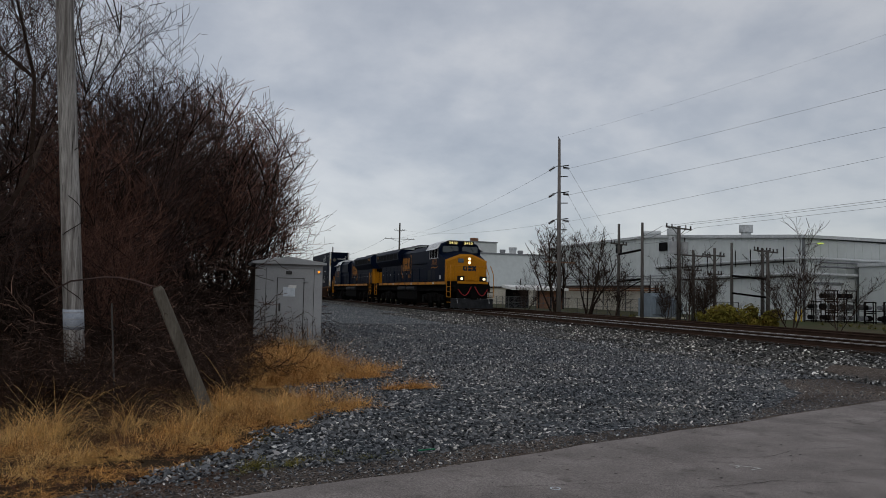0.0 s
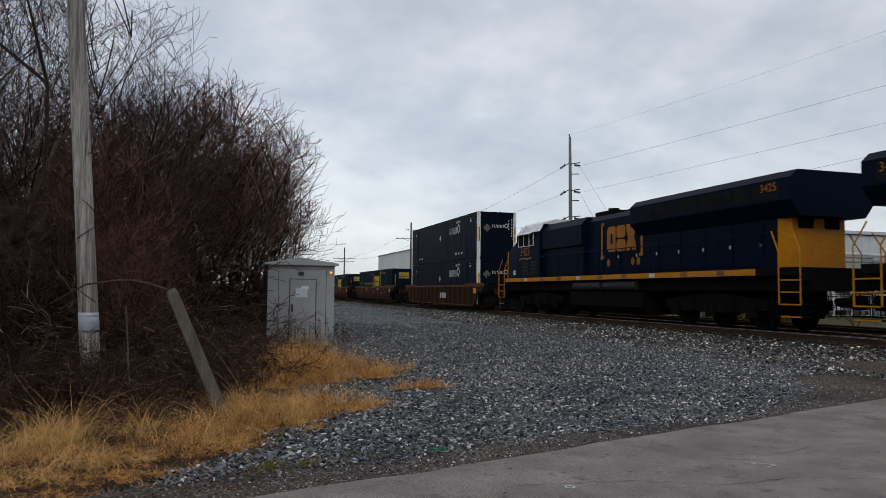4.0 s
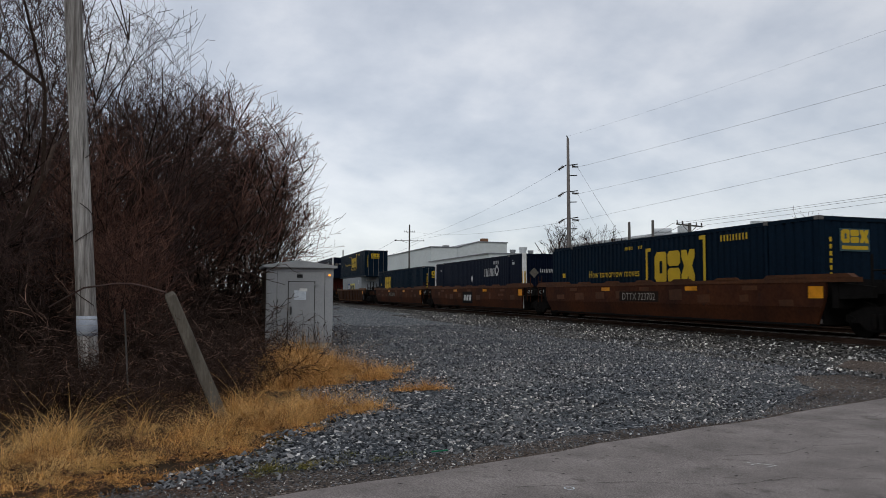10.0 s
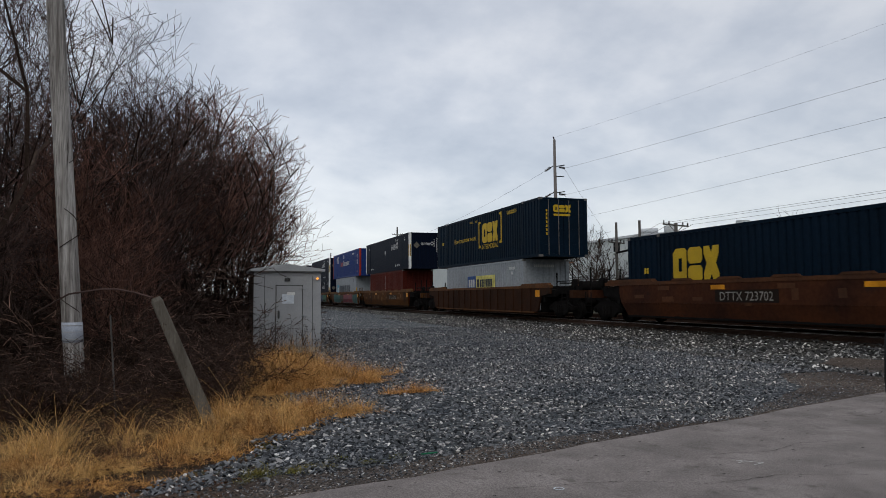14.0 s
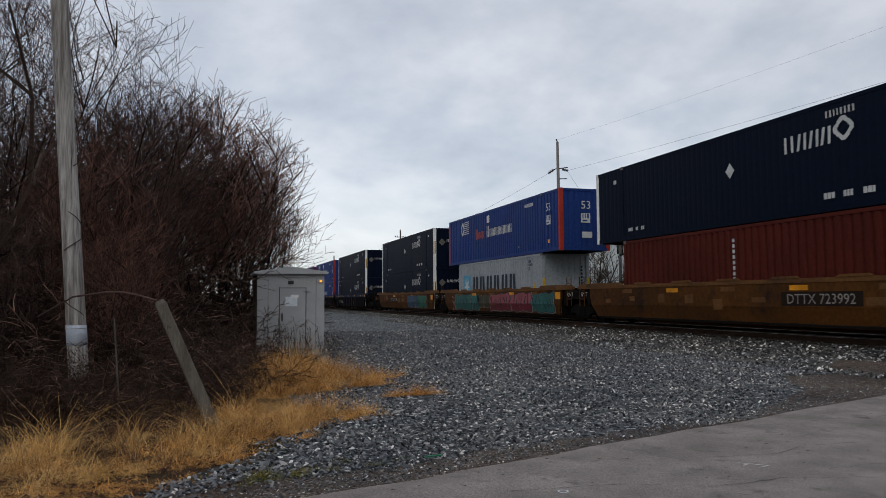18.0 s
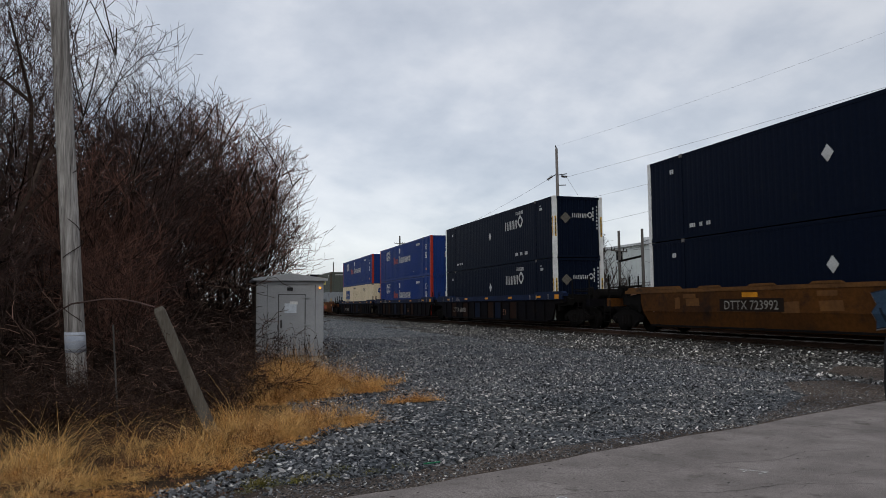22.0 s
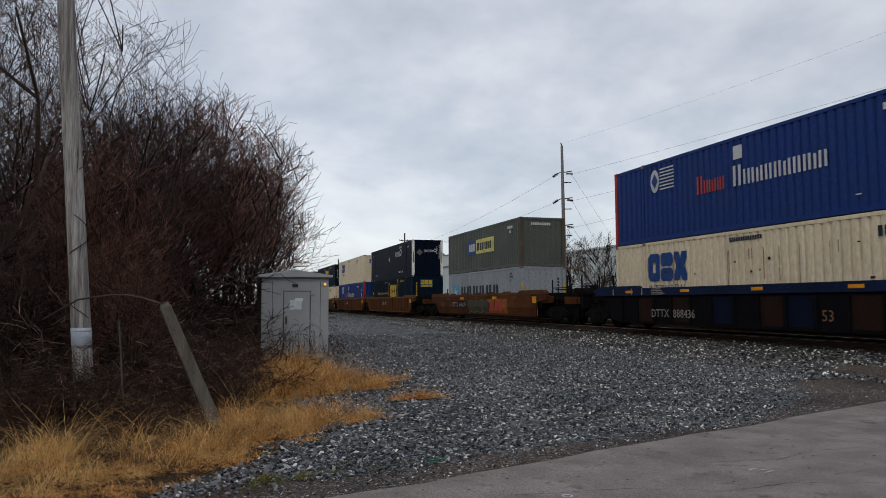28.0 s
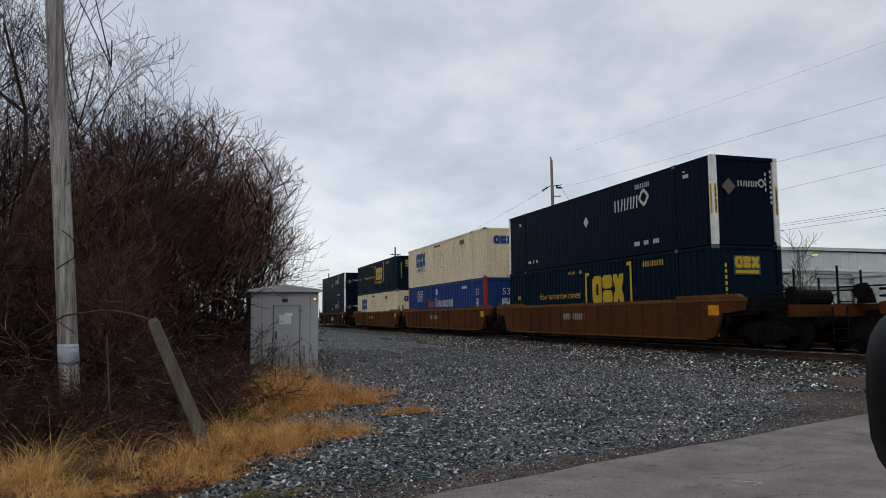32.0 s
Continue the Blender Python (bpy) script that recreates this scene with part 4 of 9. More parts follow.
for k, z in enumerate((1.55, 2.2, 2.75, 3.4, 4.3, 5.05, 5.5)):  # dead vine stems wound about the shaft
    bm = B()
    turn = 40 * k
    pts = []
    for q in range(9):
        c = radians(turn + 190 + 20 * q)
        px, py = on_pole(z)
        rr = 0.147 - 0.0034 * z
        pts.append((px + rr * math.cos(c), py + rr * math.sin(c), z + 0.035 * q * (1 if k % 2 else -1)))
    pipe(bm, pts, 0.006, 5)
    part("vine", bm, M_BARK, pole, "thin dead vine wound about the pole")

post = root("leaning_post", "grey timber post leaning over in the grass", "post")
a, b = Vector((0.10, 9.42, -0.06)), Vector((-0.56, 9.38, 1.50))
d = (b - a).normalized()
u = d.cross(Vector((0, 1, 0))).normalized()
w = d.cross(u)
bm = B()
prev = None
for f, r in ((0, 1.06), (0.3, 1.0), (0.65, 0.95), (0.97, 0.9), (1.0, 0.62)):
    c = a + (b - a) * f
    ring = [bm.verts.new(c + u * p * 0.072 * r + w * q * 0.06 * r) for p, q in ((-1, -0.75), (-0.75, -1), (0.75, -1), (1, -0.75), (1, 0.75), (0.75, 1), (-0.75, 1), (-1, 0.75))]
    if prev:
        for k in range(8):
            bm.faces.new((prev[k], prev[(k + 1) % 8], ring[(k + 1) % 8], ring[k]))
    prev = ring
bm.faces.new(prev)
part("timber", bm, M_POST, post)
bm = B()
c = a + (b - a) * 0.60 + u * 0.03 - w * 0.064
bm.faces.new([bm.verts.new(c + u * p + d * q) for p, q in ((-0.04, -0.05), (0.035, -0.06), (0.04, 0.04), (-0.02, 0.06))])
part("scar", bm, M_PAPER, post, "pale scarred patch")
bm = B()
pipe(bm, [(-2.1, 10.6, 1.30), (-1.6, 10.0, 1.55), (-1.176, 9.6, 1.604), (-0.994, 9.58, 1.602), (-0.80, 9.55, 1.56), (-0.60, 9.46, 1.50)], 0.011, 6)
solo("fallen_branch", bm, M_TWIG2, "thin dead branch lying against the leaning post", "branch")
bm = B()
pipe(bm, [(-2.5, 9.3, 0.02), (-2.3, 9.1, 0.42), (-1.99, 9.0, 0.584), (-1.76, 9.0, 0.563), (-1.48, 9.0, 0.504), (-1.11, 9.0, 0.348)], 0.0032, 5)
solo("arching_stem", bm, M_BRAMBLE, "long brown arching dead stem", "stem")
bm = B()
rod(bm, (-1.05, 10.2, -0.05), (-1.15, 10.25, 1.28), 0.011)
solo("sign_stake", bm, M_POLE_DARK, "thin galvanised stake standing among the twigs", "stake")

X0, X1, Y0, Y1, ZB, ZT = 1.24, 3.03, 19.95, 21.78, 0.02, 2.22
cab = root("signal_cabinet", "light grey steel railway signal cabinet with a closed door", "cabinet")
bm = B()
bevel_box(bm, X0, X1, Y0, Y1, ZB + 0.12, ZT, 0.015)
part("shell", bm, M_CABINET, cab)
bm = B()
box(bm, X0 + 0.05, X1 - 0.05, Y0 + 0.05, Y1 - 0.05, ZB - 0.1, ZB + 0.119)
part("plinth", bm, M_WALLB, cab, "concrete plinth")
bm = B()
xm = (X0 + X1) / 2
prism(bm, [(X0 - 0.09, ZT - 0.03), (X1 + 0.09, ZT - 0.03), (X1 + 0.09, ZT + 0.03), (xm, ZT + 0.17), (X0 - 0.09, ZT + 0.03)], "y", Y0 - 0.14, Y1 + 0.1)
part("roof", bm, M_CABINET, cab, "low gabled steel roof")
bm = B()
box(bm, X0 + 0.5, X1 - 0.38, Y0 - 0.035, Y0 - 0.002, ZT - 0.12, ZT - 0.075)
part("drip_edge", bm, M_CABINET, cab)
bm = B()
bevel_box(bm, xm - 0.30, xm + 0.38, Y0 - 0.03, Y0 - 0.002, ZB + 0.16, ZT - 0.42, 0.008)
door = part("door", bm, M_CABINET, cab)
bm = B()
for x0, x1, z0, z1 in ((xm - 0.325, xm - 0.303, ZB + 0.14, ZT - 0.39), (xm + 0.383, xm + 0.405, ZB + 0.14, ZT - 0.39), (xm - 0.325, xm + 0.405, ZT - 0.415, ZT - 0.395)):
    box(bm, x0, x1, Y0 - 0.012, Y0 - 0.001, z0, z1)
part("door_gap", bm, M_CABDARK, cab)
bm = B()
bevel_box(bm, xm - 0.27, xm - 0.22, Y0 - 0.075, Y0 - 0.031, 0.92, 1.14, 0.01)
rod(bm, (xm - 0.245, Y0 - 0.06, 1.02), (xm - 0.245, Y0 - 0.1, 1.02), 0.02)
part("handle", bm, M_CABDARK, door, "dark latch handle")
for z in (1.72, 0.98):
    bm = B()
    bevel_box(bm, xm + 0.30, xm + 0.52, Y0 - 0.05, Y0 - 0.031, z, z + 0.035, 0.006)
    part("hinge", bm, M_CABINET, door)
bm = B()
box(bm, xm - 0.16, xm + 0.16, Y0 - 0.034, Y0 - 0.031, 1.32, 1.58)
part("notice", bm, M_PAPER, door, "torn pale blue-white notice")
bm = B()
box(bm, xm - 0.02, xm + 0.19, Y0 - 0.038, Y0 - 0.0345, 1.55, 1.63)
part("notice_strip", bm, M_WHITE, door)
bm = B()
box(bm, xm - 0.09, xm + 0.06, Y0 - 0.03, Y0 - 0.002, ZT - 0.30, ZT - 0.21)
part("vent", bm, M_BLACK, cab, "small black vent")
for k in range(3):
    bm = B()
    box(bm, xm - 0.085, xm + 0.055, Y0 - 0.036, Y0 - 0.031, ZT - 0.285 + k * 0.026, ZT - 0.272 + k * 0.026)
    part("vent_slat", bm, M_CABDARK, cab)
bm = B()
box(bm, X0 + 0.36, X0 + 0.46, Y0 - 0.03, Y0 - 0.002, 1.27, 1.42)
part("switch_box", bm, M_CABINET, cab)
bm = B()
rod(bm, (X1 - 0.11, Y0 - 0.07, ZT - 0.22), (X1 - 0.11, Y0 - 0.0, ZT - 0.22), 0.03, 10)
part("marker_lamp", bm, M_AMBER, cab, "small lit amber lamp")
bm = B()
rod(bm, (X1 - 0.11, Y0 - 0.05, ZT - 0.22), (X1 - 0.11, Y0 + 0.0, ZT - 0.22), 0.05, 10)
part("lamp_collar", bm, M_CABINET, cab)
for x in (xm - 0.62, xm + 0.66):
    bm = B()
    box(bm, x, x + 0.012, Y0 - 0.008, Y0 - 0.001, ZB + 0.14, ZT - 0.14)
    part("panel_seam", bm, M_CABDARK, cab)

# thin dark sheet: the shade on this side, put into its colour
bm = B()
box(bm, X0 - 0.012, X0 - 0.002, Y0 + 0.03, Y1 - 0.03, ZB + 0.14, ZT - 0.05)
part("side_shade_sheet", bm, M_SIDE, cab, "dark brown sheet that paints shade on the cabinet's side")
# dry seed-headed weeds before the cabinet
V, F = [], []
r = np.random.RandomState(83)
for k in range(42):
    x, y, h = r.uniform(1.2, 3.25), r.uniform(18.6, 19.75), r.uniform(0.3, 0.85)
    lx, ly = r.normal(0, 0.14), r.normal(0, 0.08)
    tips = [(x + lx, y + ly, h)] + [(x + lx * 0.7 + r.normal(0, 0.09), y + ly * 0.7, h * r.uniform(0.72, 0.98)) for _ in range(3)]
    for q, (tx, ty, tz) in enumerate(tips):
        bx, by, bz = (x, y, 0.0) if q == 0 else (x + lx * 0.55, y + ly * 0.55, h * 0.55)
        b = len(V)
        V += [(bx - 0.003, by, bz), (bx + 0.003, by, bz), (tx + 0.002, ty, tz), (tx - 0.002, ty, tz)]
        F.append((b, b + 1, b + 2, b + 3))
        s, b = r.uniform(0.012, 0.02), len(V)
        V += [(tx - s, ty, tz), (tx, ty - s, tz), (tx + s, ty, tz), (tx, ty + s, tz), (tx, ty, tz + s * 1.2), (tx, ty, tz - s)]
        F += [(b + u, b + (u + 1) % 4, b + 4) for u in range(4)] + [(b + (u + 1) % 4, b + u, b + 5) for u in range(4)]
tagged(raw("seed_weeds", V, F, M_SEED), "dry dark seed-headed weeds before the cabinet", "weeds", kind="stuff")

# ---- a car's door mirror at the roadside ----
mirror = root("roadside_car", "dark parked car with a black plastic door mirror", "car")
az = radians(50.09)
c0 = Vector((math.sin(az) * 0.8, math.cos(az) * 0.8, 1.422))
right = Vector((math.cos(az), -math.sin(az), 0))
ahead = Vector((math.sin(az), math.cos(az), 0))
bm = B()
rings = []
for f, k in ((-0.05, 0.55), (-0.03, 0.85), (0.0, 1.0), (0.04, 0.97), (0.08, 0.75), (0.10, 0.35)):
    ring = []
    for i in range(28):
        t = 6.2832 * i / 28
        cx, cz = math.cos(t), math.sin(t)
        sx = math.copysign(abs(cx) ** 0.55, cx) * 0.115 * k
        sz = math.copysign(abs(cz) ** 0.6, cz) * 0.094 * k
        ring.append(bm.verts.new(c0 + right * (0.115 + sx) + ahead * f + Vector((0, 0, sz))))
    rings.append(ring)
for p, q in zip(rings, rings[1:]):
    for i in range(28):
        bm.faces.new((p[i], p[(i + 1) % 28], q[(i + 1) % 28], q[i]))
bm.faces.new(rings[0][::-1])
bm.faces.new(rings[-1])
part("housing", bm, M_MIRROR, mirror, smooth=True)
bm = B()
box(bm, -0.09, 0.09, -0.003, 0.003, -0.055, 0.055)
g = part("mirror_glass", bm, M_GLASS, mirror, "mirror glass")
g.matrix_basis = Matrix.Translation(c0 + right * 0.115 - ahead * 0.056) @ Matrix.Rotation(-az, 4, "Z")
bm = B()
bevel_box(bm, 0.0, 0.29, -0.03, 0.05, -0.46, -0.42, 0.01)
bevel_box(bm, 0.0, 0.06, -0.03, 0.05, -0.42, -0.05, 0.01)
g = part("arm", bm, M_MIRROR, mirror)
g.matrix_basis = Matrix.Translation(c0 + right * 0.17) @ Matrix.Rotation(-az, 4, "Z")
# the car that carries it, wholly to the side of the view
at = Matrix.Translation((c0.x, c0.y, 0)) @ Matrix.Rotation(-az, 4, "Z")
M_CARPAINT = surface("dark_car_paint", (0.02, 0.021, 0.024), rough=0.35, spec=0.4, bump=0, scale=1)


def car_piece(name, bm, mat, parent, label=""):
    g = part(name, bm, mat, parent, label)
    if parent is mirror:
        g.matrix_basis = at
    return g


bm = B()
prism(bm, [(-3.3, 0.32), (1.35, 0.32), (1.42, 0.62), (1.25, 0.86), (0.45, 1.0), (-3.25, 1.02), (-3.42, 0.7)], "x", 0.47, 2.18)
bmesh.ops.bevel(bm, geom=bm.edges[:], offset=0.07, segments=3, affect="EDGES")
car_piece("body", bm, M_CARPAINT, mirror)
bm = B()
v = [bm.verts.new(p) for p in ((0.53, 0.4, 1.001), (2.12, 0.4, 1.001), (2.12, -3.1, 1.021), (0.53, -3.1, 1.021), (0.72, -0.45, 1.46), (1.93, -0.45, 1.46), (1.93, -2.4, 1.46), (0.72, -2.4, 1.46))]
for f in ((0, 1, 5, 4), (1, 2, 6, 5), (2, 3, 7, 6), (3, 0, 4, 7)):
    bm.faces.new([v[q] for q in f])
car_piece("windows", bm, M_GLASS, mirror, "dark car windows")
bm = B()
bevel_box(bm, 0.70, 1.95, -2.42, -0.43, 1.461, 1.50, 0.015)
car_piece("roof", bm, M_CARPAINT, mirror)
bm = B()
box(bm, 0.462, 0.468, -0.95, 0.32, 0.42, 0.98)
car_piece("door_panel", bm, M_MIRROR, mirror)
for wy in (0.55, -2.45):
    for wx in (0.455, 1.98):
        bm = B()
        rod(bm, (wx, wy, 0.36), (wx + 0.22, wy, 0.36), 0.31, 20)
        tyre = car_piece("tyre", bm, M_BLACK, mirror)
        bm = B()
        rod(bm, (wx - 0.004, wy, 0.36), (wx + 0.224, wy, 0.36), 0.19, 14)
        part("rim", bm, M_PIPE, tyre)

# ---- beyond the track ----
GZ = -0.64


def polar(az, dist):
    a = radians(az)
    return math.sin(a) * dist, math.cos(a) * dist


def insulator(bm, a, b, n=6, r=0.09):
    a, b = Vector(a), Vector(b)
    rod(bm, a, b, r * 0.4, 6)
    for k in range(n):
        c = a + (b - a) * ((k + 0.5) / n)
        rod(bm, c - (b - a) * (0.25 / n), c + (b - a) * (0.25 / n), r, 8)


TX, TY = polar(27.1, 75)
tower = root("transmission_pole", "tall grey wooden transmission pole with three pairs of black insulators", "transmission pole")
bm = B()
pole_along(bm, [(TX + 0.10, TY, GZ - 0.3), (TX, TY, 9), (TX - 0.07, TY, 17.6)], [0.23, 0.19, 0.13])
part("shaft", bm, M_POLE_GREY, tower, smooth=True)
wz = []
pd = Vector((math.cos(radians(27)), -math.sin(radians(27)), 0))
for z in (14.7, 11.95, 9.2):
    bm = B()
    rod(bm, Vector((TX, TY, z - 0.95)), Vector((TX, TY, z - 0.95)) + pd * 0.85, 0.05)
    part("arm", bm, M_DARKMETAL, tower)
    bm = B()
    rod(bm, Vector((TX, TY, z + 0.25)), Vector((TX, TY, z - 0.05)) - pd * 0.6, 0.04)
    part("arm", bm, M_DARKMETAL, tower)
    bm = B()
    rod(bm, Vector((TX, TY, z + 0.1)), Vector((TX, TY, z + 0.22)) + pd * 0.95, 0.05)
    arm = part("arm", bm, M_DARKMETAL, tower)
    bm = B()
    insulator(bm, Vector((TX, TY, z)) + pd * 0.35, Vector((TX, TY, z - 0.1)) + pd * 1.0, r=0.14)
    part("insulator", bm, M_INSUL, arm, "black ribbed insulator")
    bm = B()
    insulator(bm, Vector((TX, TY, z + 0.02)) - pd * 0.5, Vector((TX, TY, z - 0.35)) - pd * 1.05, r=0.14)
    part("insulator", bm, M_INSUL, arm, "black ribbed insulator")
    wz.append(z)
bm = B()
rod(bm, (TX - 1.6, TY, 4.9), (TX + 1.9, TY, 4.9), 0.06)
part("lower_arm", bm, M_RUSTPIPE, tower)
bm = B()
rod(bm, (TX - 0.07, TY, 17.6), (TX - 0.2, TY, 17.9), 0.06)
part("top_pin", bm, M_INSUL, tower)


def wire(name, a, b, sag, r=0.012, group="overhead wires"):
    bm = B()
    a, b = Vector(a), Vector(b)
    pts = [a + (b - a) * (k / 18) - Vector((0, 0, sag * 4 * (k / 18) * (1 - k / 18))) for k in range(19)]
    pipe(bm, pts, r, 4)
    return solo(name, bm, M_WIRE, "thin black overhead wire", "wire", group)


def cross_pole(name, x, y, top, arms, label, lean=0.0, r=0.16, wood=None):
    e = root(name, label, "utility pole", "service poles")
    bm = B()
    pole_along(bm, [(x, y, GZ - 0.3), (x + lean * 0.5, y, (top + GZ) / 2), (x + lean, y, top)], [r, r * 0.85, r * 0.7], 10)
    part("shaft", bm, wood or M_POLE_DARK, e, smooth=True)
    for z, half, turn in arms:
        c, s = math.cos(turn) * half, math.sin(turn) * half
        bm = B()
        rod(bm, (x - c, y - s, z), (x + c, y + s, z), 0.065, 6)
        rod(bm, (x - c * 0.55, y - s * 0.55, z - 0.02), (x, y, z - 0.65), 0.03, 5)
        rod(bm, (x + c * 0.55, y + s * 0.55, z - 0.02), (x, y, z - 0.65), 0.03, 5)
        arm = part("crossarm", bm, wood or M_POLE_DARK, e)
        for f in (-0.95, -0.55, 0.55, 0.95):
            bm = B()
            insulator(bm, (x + c * f, y + s * f, z + 0.05), (x + c * f, y + s * f, z + 0.3), 3, 0.07)
            part("insulator", bm, M_INSUL, arm)
    return e


# poles that follow the line into the distance, and the wires between them
FX, FY = polar(14.55, 165)
cross_pole("line_pole", FX, FY, 17.3, [(13.6, 3.4, -0.2), (15.6, 1.2, -0.2)], "grey wooden line pole with V-braced crossarm", r=0.24)
F2X, F2Y = polar(9.35, 240)
cross_pole("line_pole", F2X, F2Y, 15.8, [(12.2, 3.6, -0.1), (11.2, 3.2, -0.1)], "distant wooden line pole with two crossarms", r=0.26)
RX, RY = 46.0, -12.0
for z, dz, sag, lift in zip(wz, (13.9, 13.9, 15.8), (0.5, 0.2, 0.2), (2.6, 2.6, 4.7)):
    wire("overhead_wire", Vector((TX, TY, z - 0.1)) + pd * 1.0, (RX + 4, RY, z + lift), sag, 0.010)
    wire("overhead_wire", Vector((TX, TY, z - 0.35)) - pd * 1.05, (FX, FY, dz), 1.0, 0.012)
wire("overhead_wire", (TX - 0.15, TY, 17.8), (RX + 4, RY, 22.5), 1.2, 0.005)
for k in (-3, 3):
    wire("overhead_wire", (FX + k, FY, 13.8), (F2X + k, F2Y, 12.3), 1.5, 0.02)
# guys that drop from the tower to the service yard
for z, (gx, gy, gz) in zip(wz, (polar(32.6, 78) + (4.4,), polar(31.3, 80) + (4.0,), polar(30.6, 84) + (4.0,))):
    wire("guy_wire", Vector((TX, TY, z - 0.1)) + pd * 0.9, (gx, gy, gz), 0.2, 0.011, "guy wires")

P = {}
for key, azp, dist, el, arms, r in (("a", 31.68, 72, 5.6, [(6.6, 1.5, 0.5)], 0.17), ("b", 33.42, 66, 5.7, [], 0.16), ("c", 36.08, 62, 5.42, [(7.2, 1.75, 0.35)], 0.19),
                                    ("d", 39.78, 68, 4.15, [], 0.15), ("e", 41.84, 66, 3.72, [(5.6, 1.2, 0.3)], 0.17), ("f", 42.2, 65, 3.6, [(5.45, 1.5, 0.3)], 0.17), ("g", 37.1, 68, 3.6, [(5.3, 2.6, 0.3), (4.0, 1.2, 0.3)], 0.16), ("h", 38.6, 66, 3.75, [(5.2, 1.4, 0.3), (3.6, 1.0, 0.3)], 0.16)):
    x, y = polar(azp, dist)
    top = 1.5 + dist * math.tan(radians(el))
    P[key] = (x, y, top)
    cross_pole("service_pole", x, y, top, arms, "dark wooden service pole in the plant yard" + (" with a crossarm" if arms else ""), r=r)
for k in (-1.6, -0.6, 1.6):
    wire("overhead_wire", (P["c"][0] + k, P["c"][1], 7.3), (60 + k, -8, 11.2), 0.3, 0.012)
    wire("overhead_wire", (P["c"][0] + k, P["c"][1], 7.3), (P["a"][0] + k, P["a"][1], 6.8), 0.5, 0.014)
bm = B()
for z in (5.6, 3.0):
    rod(bm, (P["a"][0], P["a"][1], z), (P["b"][0], P["b"][1], z + 0.1), 0.1, 6)
rod(bm, (P["a"][0], P["a"][1], 1.9), (P["b"][0], P["b"][1], 3.0), 0.05, 6)
solo("timber_gantry", bm, M_DARKMETAL, "dark timber beams spanning two yard poles", "gantry", "yard gantries")
bm = B()
for z in (3.2, 1.7):
    rod(bm, (P["d"][0], P["d"][1], z + 0.35), (P["f"][0], P["f"][1], z), 0.09, 6)
solo("timber_gantry", bm, M_DARKMETAL, "dark timber beams spanning two yard poles", "gantry", "yard gantries")
for dx in (-0.55, 0.55):
    e = root("pole_transformer", "grey drum transformer hung on a service pole", "transformer", "pole transformers")
    bm = B()
    rod(bm, (P["c"][0] + dx, P["c"][1], 5.1), (P["c"][0] + dx, P["c"][1], 6.1), 0.3, 14)
    part("tank", bm, M_CABINET, e, smooth=False)
    bm = B()
    insulator(bm, (P["c"][0] + dx, P["c"][1], 6.1), (P["c"][0] + dx, P["c"][1], 6.45), 3, 0.07)
    part("bushing", bm, M_INSUL, e)

# the plant: one long white hall along the line, a lower wing that faces the road, two higher halls behind
XB, YB = 62.0, 63.0


def ribbed_wall(name, parent, a, b, z0, za, zb, mat, pitch=1.2):
    """An upright wall of ribbed sheets from a to b (x, y), with a sloping top."""
    ax, ay = a
    bx, by = b
    L = math.hypot(bx - ax, by - ay)
    n = max(2, int(L / pitch))
    dx, dy = (bx - ax) / L, (by - ay) / L
    nx, ny = dy, -dx
    bm = B()
    prof = []
    for i in range(n):
        s = L * i / n
        prof += [(s, 0), (s + L / n * 0.8, 0), (s + L / n * 0.84, 0.06), (s + L / n * 0.96, 0.06)]
    prof.append((L, 0))
    lo, hi, back = [], [], []
    for s, d in prof:
        zt = za + (zb - za) * s / L
        x, y = ax + dx * s + nx * d, ay + dy * s + ny * d
        lo.append(bm.verts.new((x, y, z0)))
        hi.append(bm.verts.new((x, y, zt)))
    for i in range(len(prof) - 1):
        bm.faces.new((lo[i], lo[i + 1], hi[i + 1], hi[i]))
    return part(name, bm, mat, parent)


hall = root("factory_hall", "long white metal-clad factory hall beyond the railway", "factory")
Y1, Y2 = XB / math.tan(radians(33.97)), XB / math.tan(radians(26.2))
T0, T1 = 1.5 + 0.1107 * XB, 1.5 + 0.1424 * XB
ribbed_wall("wall", hall, (XB, Y1), (XB, YB), GZ, T1, T0, M_WALL)
ribbed_wall("wall", hall, (XB, Y2), (XB, Y1), 3.1, T1, T1, M_WALL)
ribbed_wall("wall", hall, (XB, YB), (XB + 22, YB), GZ, T0, T0 - 0.3, M_WALL)
bm = B()
box(bm, XB - 0.05, XB + 0.3, Y1, 162.6, GZ, 3.1)
part("lower_wall", bm, M_WALLB, hall, "cream painted block wall")
bm = B()
box(bm, XB - 0.35, XB - 0.055, Y1, 162.6, 2.95, 3.25)
part("lower_eave", bm, M_SIDE, hall, "brown eave strip")
bm = B()
box(bm, XB - 0.05, XB + 30, Y2 + 0.02, 162.6, 3.11, 3.3)
part("lower_roof", bm, M_ROOF, hall)
bm = B()
prism(bm, [(YB - 0.4, T0), (YB - 0.4, T0 + 0.35), (Y1, T1 + 0.35), (Y2, T1 + 0.35), (Y2, T1), (Y1, T1)], "x", XB - 0.35, XB + 40)
part("roof", bm, M_ROOF, hall, "pale low-pitched metal roof")
bm = B()
box(bm, XB + 0.4, XB + 39.6, Y1, Y2 - 0.3, GZ, T1 - 0.05)
box(bm, XB + 0.4, XB + 21.6, YB + 0.4, Y1, GZ, T0 - 0.4)
part("inner_volume", bm, M_WALL, hall)
bm = B()
box(bm, XB - 0.12, XB + 0.12, YB - 0.1, YB + 0.12, GZ, T0)
part("corner_trim", bm, M_TRIM, hall)
